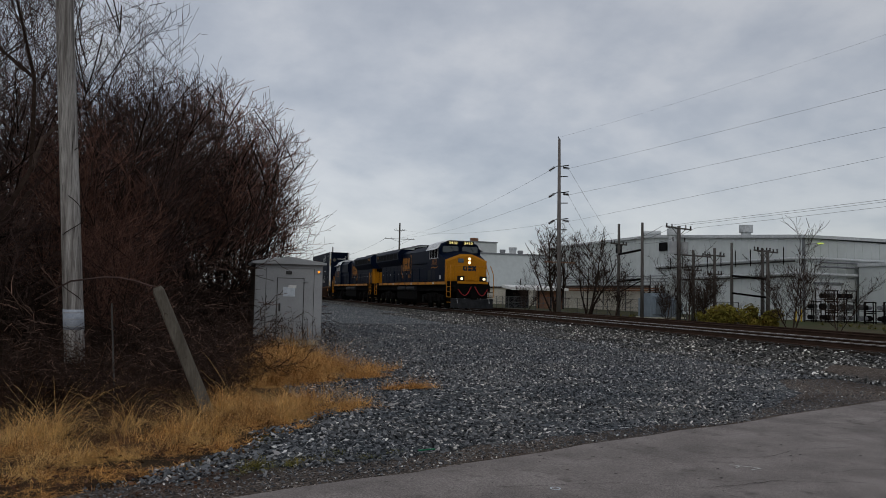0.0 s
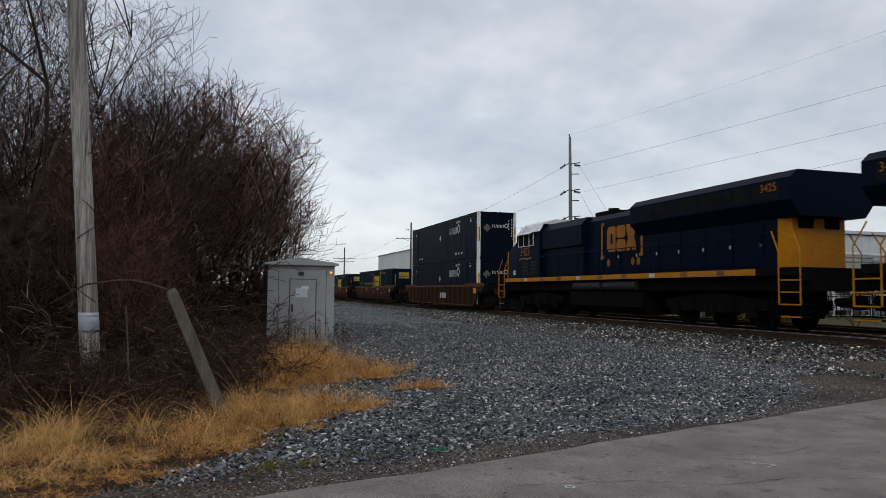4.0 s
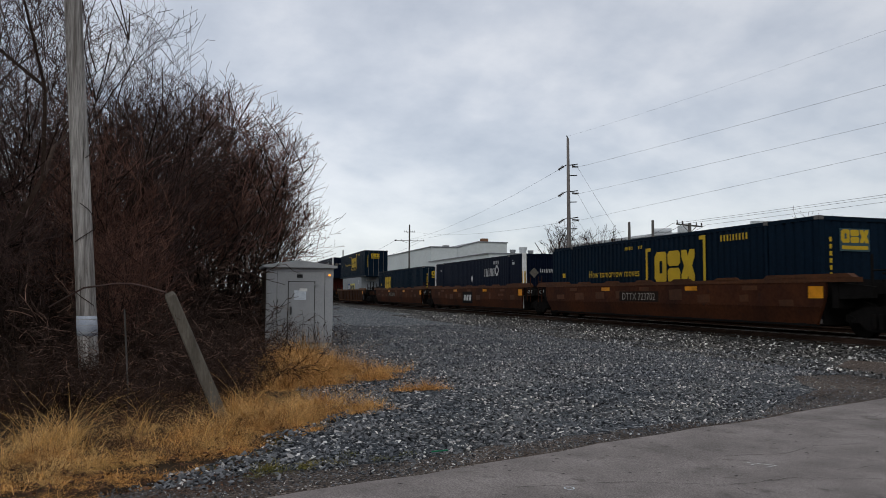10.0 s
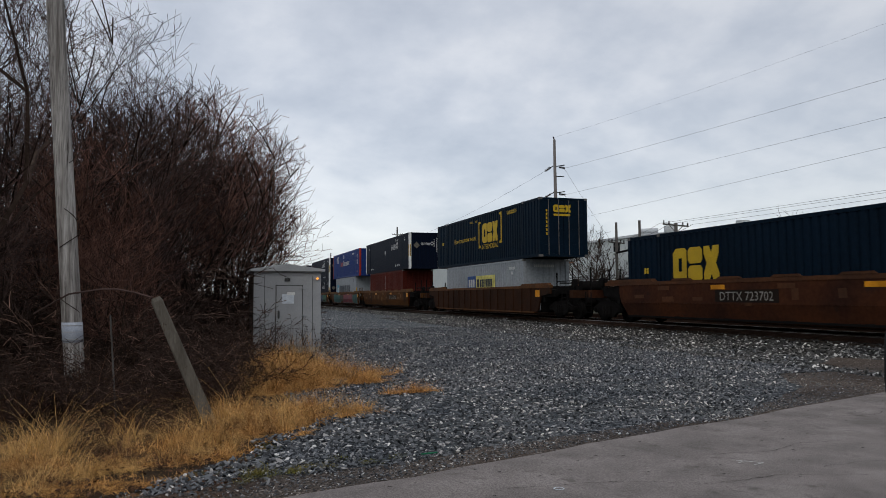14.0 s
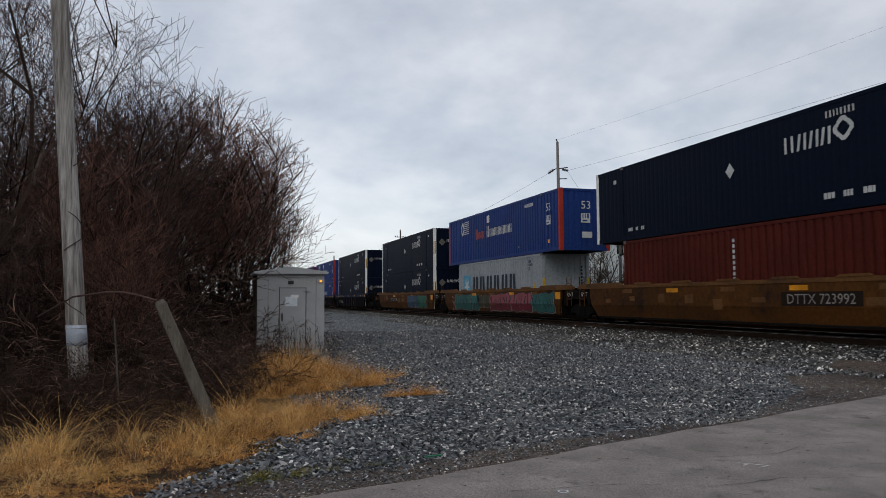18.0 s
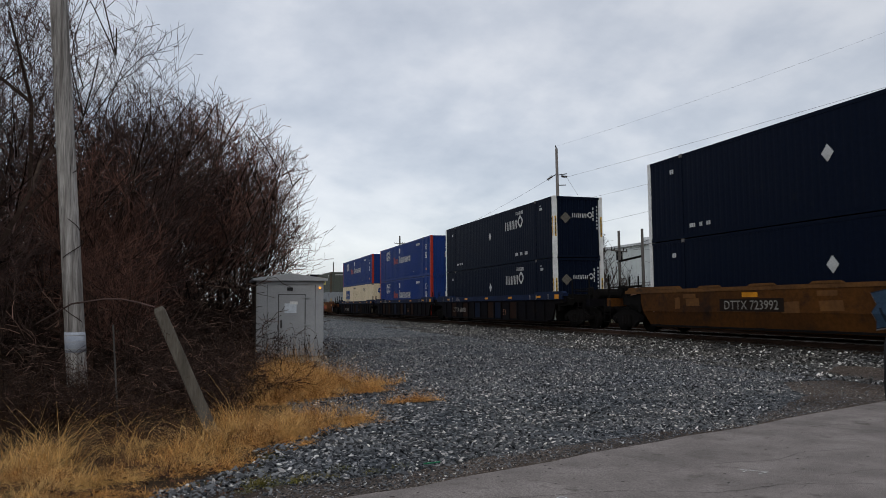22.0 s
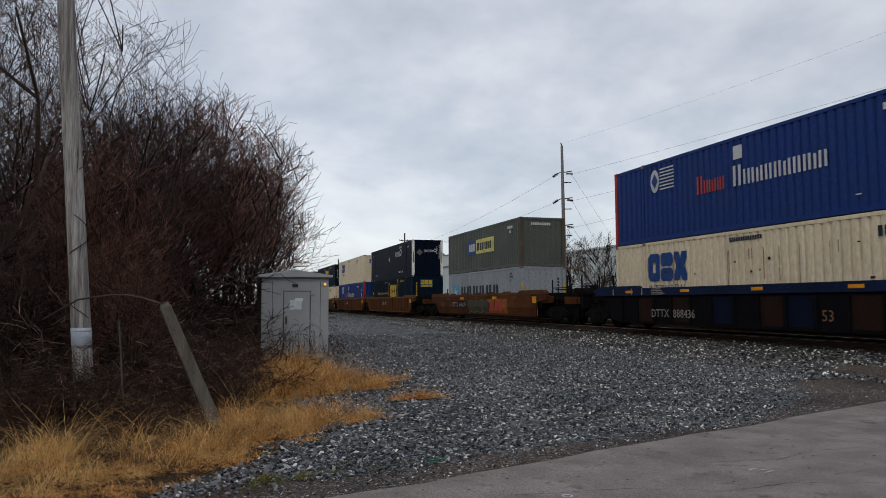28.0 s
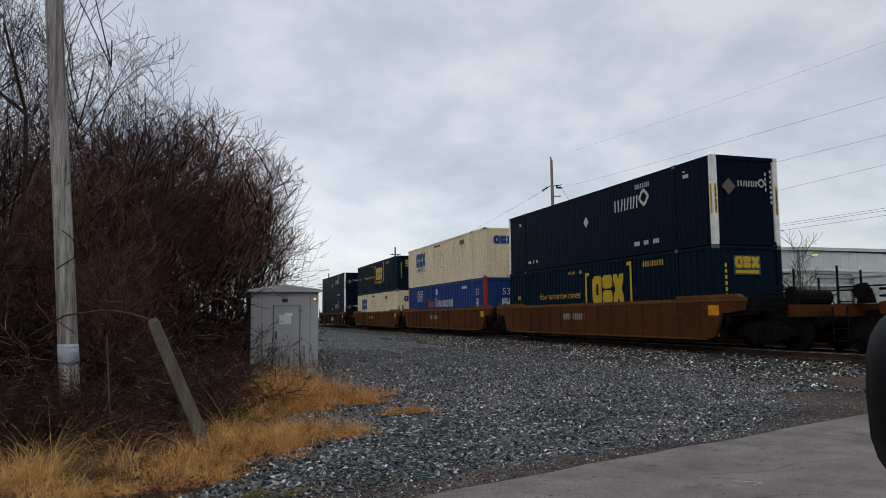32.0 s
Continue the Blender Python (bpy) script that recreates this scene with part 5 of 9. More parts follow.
for a, (h0, h1, st) in enumerate(((T0 - 2.2, T0 - 2.2, 0.16), (T0 - 3.9, T0 - 3.9, 0.16))):
    bm = B()
    pipe(bm, [(XB - 0.5, Y1 - 6 * a - 2, h0 - 0.2), (XB - 0.5, YB + 1, h0), (XB - 0.45, YB - 0.5, h0), (XB + 20, YB - 0.5, h1 - 0.1)], st, 8)
    part("wall_pipe_or_shade", bm, M_ROOF, hall, "pale lagged pipe along the wall")
    # dark tube set below the pipe to draw its shadow line
    bm = B()
    pipe(bm, [(XB - 0.28, Y1 - 6 * a - 2, h0 - 0.48), (XB - 0.28, YB + 1, h0 - 0.28)], 0.09, 6)
    part("wall_pipe_or_shade", bm, M_FENCE, hall, "dark tube that draws the shadow under the pipe")
for k, z in enumerate((T0 - 2.6, T0 - 3.1)):
    bm = B()
    pipe(bm, [(XB + 1.5, YB - 0.7, z), (XB + 20, YB - 0.7, z)], 0.1, 8)
    part("wall_pipe_or_shade", bm, M_PIPE, hall)
for k in range(9):
    yy = YB + 2.2 + k * 2.6
    bm = B()
    box(bm, XB - 0.7, XB - 0.62, yy, yy + 0.08, T0 - 2.9, T0 - 0.9)
    part("pipe_bracket", bm, M_DARKMETAL, hall)
bm = B()
box(bm, XB - 0.25, XB - 0.1, 87.6, 89.4, 8.2, 9.4)
part("louvre", bm, M_BLACK, hall, "dark wall opening")
bm = B()
box(bm, XB - 0.25, XB - 0.1, 99.4, 101.0, 8.4, 9.8)
part("louvre", bm, M_BLACK, hall, "dark wall opening")
bm = B()
for z in (3.3, 3.75, 4.2, 4.6):
    pipe(bm, [(XB - 1.2, Y1 - 6, z), (XB - 1.2, Y2, z)], 0.075, 6)
part("pipe_rack", bm, M_PIPE, hall, "stacked grey pipes on a rack")
bm = B()
for z in (2.5, 2.8):
    pipe(bm, [(XB - 1.2, Y1 - 4, z), (XB - 1.2, Y2, z)], 0.12, 6)
part("pipe_rack", bm, M_RUSTPIPE, hall, "rusty lagged pipes")
for k in range(8):
    yy = Y1 - 2 + k * 6.5
    bm = B()
    box(bm, XB - 1.27, XB - 1.15, yy, yy + 0.12, GZ, 4.8)
    part("rack_leg", bm, M_FENCE, hall)
ST1, ST2 = 11.0, 10.6
for azs, dist, r, z1 in ((40.75, 96, 0.74, ST2), (35.6, 104, 0.66, ST1)):
    x, y = polar(azs, dist)
    bm = B()
    rod(bm, (x, y, 7.0), (x, y, z1 - 0.7), r * 0.8, 18)
    stack = part("roof_stack", bm, M_ROOF, hall, "pale round roof vent stack")
    bm = B()
    rod(bm, (x, y, z1 - 0.9), (x, y, z1), r * 1.08, 18)
    part("vent_cap", bm, M_ROOF, stack)
x, y = polar(33.5, 112)
bm = B()
rod(bm, (x, y, T1 + 0.75), (x + 2.0, y - 1.5, T1 + 0.75), 0.36, 12)
part("roof_duct", bm, M_ROOF, hall)
x, y = polar(38.9, 100)
bm = B()
rod(bm, (x, y, 8), (x, y, 9.6), 0.15, 8)
part("roof_pipe", bm, M_ROOF, hall)
wing = root("factory_wing", "lower grey-white factory wing with a loading door", "factory")
WX = XB + 2.6
bm = B()
box(bm, WX + 4.2, WX + 18, YB - 6.0, YB - 0.85, GZ, 5.4)
part("wall", bm, M_WALL, wing)
bm = B()
box(bm, WX + 4.0, WX + 18.2, YB - 6.25, YB - 0.82, 5.402, 5.75)
part("roof", bm, M_ROOF, wing)
bm = B()
box(bm, WX + 9.5, WX + 11.4, YB - 6.12, YB - 6.02, 3.0, 4.4)
part("louvre", bm, M_DARKMETAL, wing, "dark louvred vent")
for k in range(6):
    bm = B()
    box(bm, WX + 9.6, WX + 11.3, YB - 6.2, YB - 6.13, 3.1 + k * 0.21, 3.2 + k * 0.21)
    part("louvre_slat", bm, M_PIPE, wing)
bm = B()
box(bm, WX - 1.3, WX + 2.2, YB - 0.35, YB - 0.12, GZ, 3.4)
part("loading_door", bm, M_ROOF, wing, "pale roller door")
bm = B()
box(bm, WX - 1.5, WX + 2.4, YB - 0.6, YB - 0.12, 3.4, 3.6)
part("door_hood", bm, M_TRIM, wing)
bm = B()
box(bm, WX + 14.5, WX + 15.6, YB - 6.7, YB - 6.05, 2.5, 3.6)
part("wall_cabinet", bm, surface("green_enamel", (0.06, 0.16, 0.12), rough=0.5, bump=0), wing, "green wall cabinet")
bm = B()
rod(bm, (XB - 0.2, YB - 0.2, T0 - 0.75), (XB - 0.2 + 1.2, YB - 1.0, T0 - 0.6), 0.05, 6)
lampb = part("lamp_arm", bm, M_PIPE, hall)
bm = B()
bevel_box(bm, XB + 0.85, XB + 1.45, YB - 1.35, YB - 0.95, T0 - 0.70, T0 - 0.54, 0.05)
part("yard_lamp", bm, glowing("lit_yard_lamp", (0.55, 0.75, 0.12), 0.8), lampb, "lit greenish yard lamp")
# halls farther up the line: each a profile across the line, drawn out along it
def far_hall(name, label, prof, y0, y1, roofs):
    e = root(name, label, "factory", "rear halls")
    xs = [x for x, _ in prof]
    bm = B()
    prism(bm, [(xs[0], GZ)] + prof + [(xs[-1], GZ)], "y", y0, y1)
    part("wall", bm, M_WALL, e)
    bm = B()
    prism(bm, [(x + d, z + 0.01) for (x, z), d in zip(prof, [-0.3] + [0] * (len(prof) - 2) + [0.3])] + [(x + d, z + 0.32) for (x, z), d in list(zip(prof, [-0.3] + [0] * (len(prof) - 2) + [0.3]))[::-1]], "y", y0 - 0.3, y1 + 0.3)
    part("roof_edge", bm, M_TRIM, e)
    for kind, x, y, z0, z1, r, mat, lab in roofs:
        bm = B()
        if kind == "round":
            rod(bm, (x, y, z0), (x, y, z1 - 0.5), r * 0.85, 14)
            rod(bm, (x, y, z1 - 0.6), (x, y, z1), r, 14)
        else:
            box(bm, x - r, x + r, y, y + 2 * r, z0, z1)
        part("roof_fan" if kind == "round" else "roof_vent", bm, mat, e, lab)
    return e


far_hall("rear_hall", "tall plain white factory hall in the distance", [(63.8, 16.2), (72.3, 16.2)], 218.5, 300, [("box", 70.0, 222, 16.5, 17.2, 0.9, M_TRIM, "grey roof vent")])
far_hall("rear_hall", "tall white factory hall with a stepped roofline", [(75.0, 16.7), (82.3, 18.8), (92.5, 18.7)], 226, 290, [("box", 87.0, 232, 19.0, 20.6, 1.1, M_RUSTPIPE, "rust-red roof vent")])
far_hall("annex_hall", "low white factory annex with roof fans", [(62.0, 11.2), (90.0, 11.2)], 163, 214, [("round", 74.0, 170, 11.4, 13.5, 1.05, M_ROOF, "round roof fan"), ("round", 71.6, 171, 11.4, 12.9, 0.75, M_PIPE, "round roof fan"), ("round", 77.0, 172, 11.4, 12.9, 0.75, M_PIPE, "round roof fan"),
                                                                                                ("box", 66.6, 172, 11.4, 12.2, 0.9, M_ROOF, "pale roof duct"), ("box", 68.6, 172, 11.4, 12.0, 0.9, M_ROOF, "pale roof duct"), ("box", 70.2, 172, 11.4, 11.9, 0.6, M_ROOF, "pale roof duct")])

# yard things: fence, transformers, pallet racks, shed
fence = root("chain_fence", "dark chain-link fence with steel posts", "fence", kind="structure")
FXL = 44.0
bm = B()
for k in range(46):
    rod(bm, (FXL, 52 + k * 2.4, GZ), (FXL, 52 + k * 2.4, GZ + 1.9), 0.04, 6)
tagged(part("posts", bm, M_FENCE, fence), kind="stuff")
bm = B()
for z in (GZ + 0.1, GZ + 1.0, GZ + 1.88):
    rod(bm, (FXL, 52, z), (FXL, 162, z), 0.025, 5)
part("rails", bm, M_FENCE, fence)
vv, ff = [], []
for k in range(1150):
    for s in (1, -1):
        y0 = 52 + k * 0.095
        i = len(vv)
        vv += [(FXL, y0, GZ + 0.05), (FXL, y0 + 0.012, GZ + 0.05), (FXL, y0 + 0.012 + s * 0.9, GZ + 1.85), (FXL, y0 + s * 0.9, GZ + 1.85)]
        ff.append((i, i + 1, i + 2, i + 3))
mesh_ob = raw("mesh", vv, ff, M_FENCE)
mesh_ob.parent = fence
tagged(mesh_ob, kind="stuff")

for azp, dist, s in ((34.4, 78, 1.0), (35.0, 79, 0.85), (33.9, 80, 0.8), (35.6, 80, 0.7)):
    x, y = polar(azp, dist)
    e = root("yard_transformer", "blue-grey oil transformer with cooling fins", "transformer", "yard transformers")
    bm = B()
    bevel_box(bm, x - 1.1 * s, x + 1.1 * s, y - 0.8 * s, y + 0.8 * s, GZ + 0.15, GZ + 2.6 * s, 0.06)
    part("tank", bm, M_XFMR, e)
    bm = B()
    box(bm, x - 1.3 * s, x + 1.3 * s, y - 1.6 * s, y + 1.0 * s, GZ - 0.1, GZ + 0.15)
    part("pad", bm, M_WALLB, e)
    for k in range(7):
        bm = B()
        box(bm, x - 0.95 * s + k * 0.3 * s, x - 0.88 * s + k * 0.3 * s, y - 1.35 * s, y - 0.8 * s, GZ + 0.5, GZ + 2.3 * s)
        part("fin", bm, M_XFMR, e)
    for k in (-0.7, 0, 0.7):
        bm = B()
        insulator(bm, (x + k * s, y, GZ + 2.6 * s), (x + k * s, y, GZ + 3.4 * s), 5, 0.13)
        part("bushing", bm, M_INSUL, e)


def rack(x, y, w, levels):
    e = root("storage_rack", "dark steel storage rack stacked with metal parts", "rack", "storage racks")
    bm = B()
    box(bm, x, x + 0.08, y, y + 0.08, GZ, GZ + levels * 1.1)
    leg = part("leg", bm, M_DARKMETAL, e)
    for dx, dy in ((w, 0), (w, 1.2), (0, 1.2)):
        o = new("leg", leg.data)
        o.parent, o.matrix_basis = e, pose(dx, dy, 0)
    for k in range(levels):
        for zz in (0.08, 0.98):
            bm = B()
            box(bm, x + 0.125, x + w - 0.005, y, y + 0.1, GZ + k * 1.1 + zz, GZ + k * 1.1 + zz + 0.11)
            part("beam", bm, M_DARKMETAL, e)
        bm = B()
        box(bm, x + 0.125, x + w - 0.005, y + 0.105, y + 1.2, GZ + k * 1.1 + 0.12, GZ + k * 1.1 + 0.18)
        part("deck", bm, M_DARKMETAL, e)
        r = random.Random(int(x * 7 + k))
        for q in range(3):
            bm = B()
            cx = x + w * (q + 0.5) / 3
            rod(bm, (cx - w * 0.13, y + 0.6, GZ + k * 1.1 + 0.5), (cx + w * 0.13, y + 0.6, GZ + k * 1.1 + 0.5), r.uniform(0.22, 0.34), 9)
            part("stored_part", bm, r.choice((M_DARKMETAL, M_CABDARK, M_DARKMETAL, M_TRIM)), e)
    return e


for az0, dist, w, lv in ((45.1, 83, 1.0, 2), (45.85, 83, 1.6, 3), (47.0, 83, 1.6, 3), (48.2, 83, 1.5, 2), (49.35, 83, 1.5, 2)):
    x, y = polar(az0, dist)
    rack(x, y, w, lv)
shed = root("yard_shed", "small dark open shed with a pale flat roof", "shed")
x, y = polar(25.4, 118)
bm = B()
for k in range(5):
    box(bm, x - 4 + k * 2.2, x - 3.8 + k * 2.2, y, y + 0.2, GZ, GZ + 3.0)
part("posts", bm, M_DARKMETAL, shed)
bm = B()
box(bm, x - 4, x, y + 3, y + 3.2, GZ, GZ + 3.0)
part("back_wall", bm, M_BLACK, shed)
bm = B()
box(bm, x + 0.3, x + 5, y + 0.3, y + 0.5, GZ, GZ + 2.88)
part("front_wall", bm, M_RUSTPIPE, shed, "rusty brown sheet wall")
bm = B()
prism(bm, [(y - 0.6, GZ + 2.9), (y + 3.6, GZ + 3.3), (y + 3.6, GZ + 3.75), (y - 0.6, GZ + 3.3)], "x", x - 4.5, x + 5.5)
part("roof", bm, M_WHITE, shed)
for azp, dist in ((44.0, 84), (44.35, 84)):
    x, y = polar(azp, dist)
    bm = B()
    rod(bm, (x, y, GZ - 0.1), (x, y, GZ + 1.25), 0.09, 10)
    solo("bollard", bm, M_YELLOW, "yellow steel bollard by the door", "bollard", "bollards")

# trees and bushes beyond the track
BARE = [bare_plant("bare_tree", "slim bare winter tree beyond the railway", "tree", "far trees", twiggy(500 + k, 3, 8.6, 0.75, 3, 2, up=0.55, wild=0.28, curls=0.04, thick=0.10, first=0.7, thin=0.015, chance=0.62, arms=(0.35, 0.62)), M_BARK, M_BARK) for k in range(2)]
MULTI = bare_plant("bare_tree", "bare many-stemmed tree beside the transmission pole", "tree", "far trees", twiggy(520, 4, 10.0, 0.5, 4, 2, up=0.4, wild=0.32, curls=0.05, thick=0.16, first=0.6, thin=0.014, chance=0.56, arms=(0.34, 0.6), crown=(3.6, 6.0, 5.2)), M_BARK, M_BARK)
spots = [(BARE[0], 43.75, 53.4, 0.66), (MULTI, 26.9, 79, 1.0), (MULTI, 29.45, 82, 0.98), (BARE[1], 31.4, 70, 0.62), (BARE[1], 36.8, 60, 0.6), (BARE[0], 37.4, 62, 0.55), (BARE[1], 46.6, 53, 0.42), (BARE[0], 24.6, 90, 0.5), (BARE[1], 38.0, 64, 0.5), (BARE[1], 35.2, 60, 0.45)]
used = set()
for k, (src, azp, dist, s) in enumerate(spots):
    x, y = polar(azp, dist)
    m = pose(x, y, GZ, 0, 0, 47 * k)
    c = src if src.name not in used else copy_thing(src, m)
    used.add(src.name)
    c.matrix_world = m
    c.scale = (s, s, s)
    if k == 0:  # dry leaves still hanging on the nearest tree
        V, F = [], []
        r = np.random.RandomState(71)
        for _ in range(110):
            a, d, z = r.uniform(0, 6.28), 3.4 * math.sqrt(r.rand()), r.uniform(2.0, 8.2)
            p = np.array((math.cos(a) * d, math.sin(a) * d, z))
            b, q = len(V), r.uniform(0.06, 0.12)
            V += [tuple(p + (q, 0, 0)), tuple(p + (0, q * 0.6, -q)), tuple(p - (q, 0, 0)), tuple(p + (0, -q * 0.6, -q * 1.6))]
            F.append((b, b + 1, b + 2, b + 3))
        lv = raw("dry_leaves", V, F, M_SEED)
        lv.parent = c
        tagged(lv, kind="stuff")


def leafy(seed, wide, high, count):
    r = np.random.RandomState(seed)
    V, F, b = [], [], 0
    lobes = [(r.uniform(-wide, wide), r.uniform(-0.5, 0.5) * wide, high * r.uniform(0.25, 0.75), r.uniform(0.16, 0.4) * wide) for _ in range(14)]
    for _ in range(count):
        lx, ly, lz, lr = lobes[r.randint(14)]
        d = r.normal(0, 1, 3)
        d = d / np.linalg.norm(d) * lr * r.uniform(0.4, 1.5)
        p = np.array((lx, ly, max(0.05, lz))) + d * (1, 1, 0.8)
        if p[2] < 0:
            continue
        u, w = r.normal(0, 0.055, 3), r.normal(0, 0.04, 3)
        V += [tuple(p - u), tuple(p + w), tuple(p + u), tuple(p - w)]
        F.append((b, b + 1, b + 2, b + 3))
        b += 4
    return V, F


for k, (azp, dist, wide, high, count) in enumerate(((39.9, 56, 1.4, 1.9, 5600), (41.6, 57, 1.2, 1.6, 4200), (38.6, 60, 1.2, 1.2, 3000))):
    x, y = polar(azp, dist)
    e = root("bush", "yellow-green leafy bush beyond the track", "bush", "leafy bushes")
    V, F = leafy(60 + k, wide, high, count)
    a = raw("foliage", V, F, M_LEAF)
    b = raw("trunk", *twiggy(600 + k, 8, high, 0.9, 2, 2, thick=0.02)[0], M_BARK)
    a.parent = b.parent = e
    e.matrix_world = pose(x, y, GZ, 0, 0, -azp)
# a parked car glimpsed through the thicket
pc = root("parked_car", "pale silver car parked beyond the thicket", "car")
x, y = polar(-11.2, 62)
bm = B()
prism(bm, [(-2.2, 0.35), (2.2, 0.35), (2.25, 0.8), (1.5, 0.95), (0.7, 1.45), (-1.1, 1.45), (-1.9, 0.95), (-2.25, 0.85)], "y", -0.85, 0.85)
part("body", bm, M_WHITE, pc)
bm = B()
prism(bm, [(1.3, 0.97), (0.65, 1.38), (-1.05, 1.38), (-1.7, 0.97)], "y", -0.87, 0.87)
part("windows", bm, M_GLASS, pc)
for wx in (-1.4, 1.4):
    for wy in (-0.88, 0.7):
        bm = B()
        rod(bm, (wx, wy, 0.32), (wx, wy + 0.18, 0.32), 0.32, 14)
        part("wheel", bm, M_BLACK, pc)
pc.matrix_world = pose(x, y, ground_z(x, y), 0, 0, 8)


# ---- the train ----
def travel(t):
    """Metres that the train has gone by t seconds; it slows a little on the way."""
    u = t / 10
    return 135.160 * u - 8.848 * u * u + 0.9474 * u ** 3 - 0.1255 * u ** 4


RUNNING = []  # every thing of the train, with its place along the track at the start


def run(thing, y0):
    RUNNING.append((thing, y0))
    return thing


LEN53, LEN40, WIDE, HIGH, LOW = 16.154, 12.192, 2.591, 2.896, 2.591
FLOOR = 0.33
M_NAVY = surface("navy_container_paint", (0.0036, 0.0066, 0.0160), (0.0046, 0.0076, 0.0165), 0.5, scale=0.6, fine=8, bump=0.03, spec=0.022, amount=0.4, grime=(0.0085, 0.0105, 0.0150), grime_at=0.62)
M_TEAL = surface("dark_teal_container_paint", (0.0042, 0.0118, 0.0225), (0.004, 0.0100, 0.0180), 0.5, scale=0.6, fine=8, bump=0.03, spec=0.022, amount=0.4, grime=(0.010, 0.018, 0.024), grime_at=0.66)
M_BLUE = surface("royal_blue_container_paint", (0.0125, 0.034, 0.155), (0.015, 0.037, 0.130), 0.5, scale=0.5, fine=8, bump=0.03, spec=0.06, amount=0.45, grime=(0.03, 0.035, 0.06), grime_at=0.66)
M_RED = surface("orange_red_post_paint", (0.36, 0.034, 0.020), (0.28, 0.028, 0.018), 0.5, scale=1, fine=10, bump=0.03, grime=(0.12, 0.05, 0.03), grime_at=0.66)
M_CREAM = surface("cream_container_paint", (0.67, 0.565, 0.395), (0.59, 0.495, 0.345), 0.6, scale=0.5, fine=8, bump=0.03, amount=0.45, grime=(0.22, 0.11, 0.05), grime_at=0.69, stretch=(1, 2.2, 0.6))
M_GREYW = surface("pale_grey_container_paint", (0.275, 0.295, 0.312), (0.225, 0.243, 0.258), 0.55, scale=0.5, fine=8, bump=0.03, amount=0.45, grime=(0.20, 0.15, 0.11), grime_at=0.70)
M_SAGE = surface("grey_green_container_paint", (0.092, 0.102, 0.086), (0.072, 0.080, 0.069), 0.6, scale=0.5, fine=8, bump=0.03, amount=0.45, grime=(0.11, 0.07, 0.04), grime_at=0.68)
M_SAGERUST = surface("rust_stained_green_paint", (0.100, 0.072, 0.048), (0.065, 0.060, 0.048), 0.7, scale=2.5, fine=20, bump=0.05, grime=(0.09, 0.04, 0.02), grime_at=0.56)
M_MAROON = surface("maroon_container_paint", (0.078, 0.013, 0.008), (0.056, 0.0105, 0.0070), 0.6, scale=0.5, fine=8, bump=0.03, spec=0.06, amount=0.45)
M_LOGOY = surface("yellow_lettering_paint", (0.52, 0.345, 0.018), (0.42, 0.275, 0.018), 0.55, scale=1.5, fine=20, bump=0, amount=0.4)
M_LOGOW = surface("white_lettering_paint", (0.52, 0.52, 0.51), (0.40, 0.40, 0.39), 0.55, scale=1.5, fine=20, bump=0, amount=0.4)
M_LOGOB = surface("blue_lettering_paint", (0.014, 0.062, 0.22), rough=0.55, bump=0)
M_LOGODK = surface("dark_lettering_paint", (0.018, 0.028, 0.045), rough=0.55, bump=0)
M_LOGOLB = surface("light_blue_panel", (0.10, 0.35, 0.50), rough=0.55, bump=0)
M_DECAL = surface("faded_decal", (0.045, 0.085, 0.10), (0.03, 0.06, 0.075), rough=0.55, bump=0)
M_LOGOR = surface("red_lettering_paint", (0.42, 0.06, 0.03), (0.3, 0.05, 0.04), 0.55, bump=0)
M_LABELY = surface("yellow_hazard_label", (0.60, 0.36, 0.03), rough=0.5, bump=0)
M_LABELO = surface("orange_reflector", (0.75, 0.30, 0.015), rough=0.4, bump=0)
M_STEELW = surface("cast_corner_steel", (0.16, 0.15, 0.14), rough=0.6, bump=0.05)

CORR = {}


def corrugated(length, high, pitch, depth):
    """A side wall sheet in its own plane: y along, z up, x the relief (0 outermost)."""
    key = (round(length, 2), round(high, 2), pitch, depth)
    if key not in CORR:
        n = max(4, int(length / pitch))
        p = length / n
        pts = []
        for i in range(n):
            s = -length / 2 + p * i
            pts += [(s, depth), (s + p * 0.24, depth), (s + p * 0.36, 0), (s + p * 0.86, 0), (s + p * 0.99, depth)]
        pts.append((length / 2, depth))
        V = [(x, y, z) for z in (0, high) for y, x in pts]
        k = len(pts)
        F = [(i, i + 1, k + i + 1, k + i) for i in range(k - 1)]
        CORR[key] = (V, F)
    return CORR[key]


def slab_part(name, rects, mat, parent, m, label=""):
    """Flat painted shapes (polygons of x, y) laid on a face."""
    single = {"trade_mark": "trade_block", "nose_mark": "trade_block", "trade_name_marking": "trade_block"}.get(name)
    for group in ([[p] for p in rects] if single else [rects]):
        bm = B()
        for poly in group:
            bm.faces.new([bm.verts.new((x, y, 0)) for x, y in poly])
        ob = part(single or name, bm, mat, parent, label)
        ob.matrix_basis = m
        if len(group) > 1:
            tagged(ob, kind="stuff")
    return ob


def R(x0, x1, y0, y1, skew=0.0):
    return [(x0 + skew * y0, y0), (x1 + skew * y0, y0), (x1 + skew * y1, y1), (x0 + skew * y1, y1)]


def chunk(x, y, w, h, cut=0.18):
    """A block with clipped corners."""
    c = cut * min(w, h)
    return [(x + c, y), (x + w - c, y), (x + w, y + c), (x + w, y + h - c), (x + w - c, y + h), (x + c, y + h), (x, y + h - c), (x, y + c)]


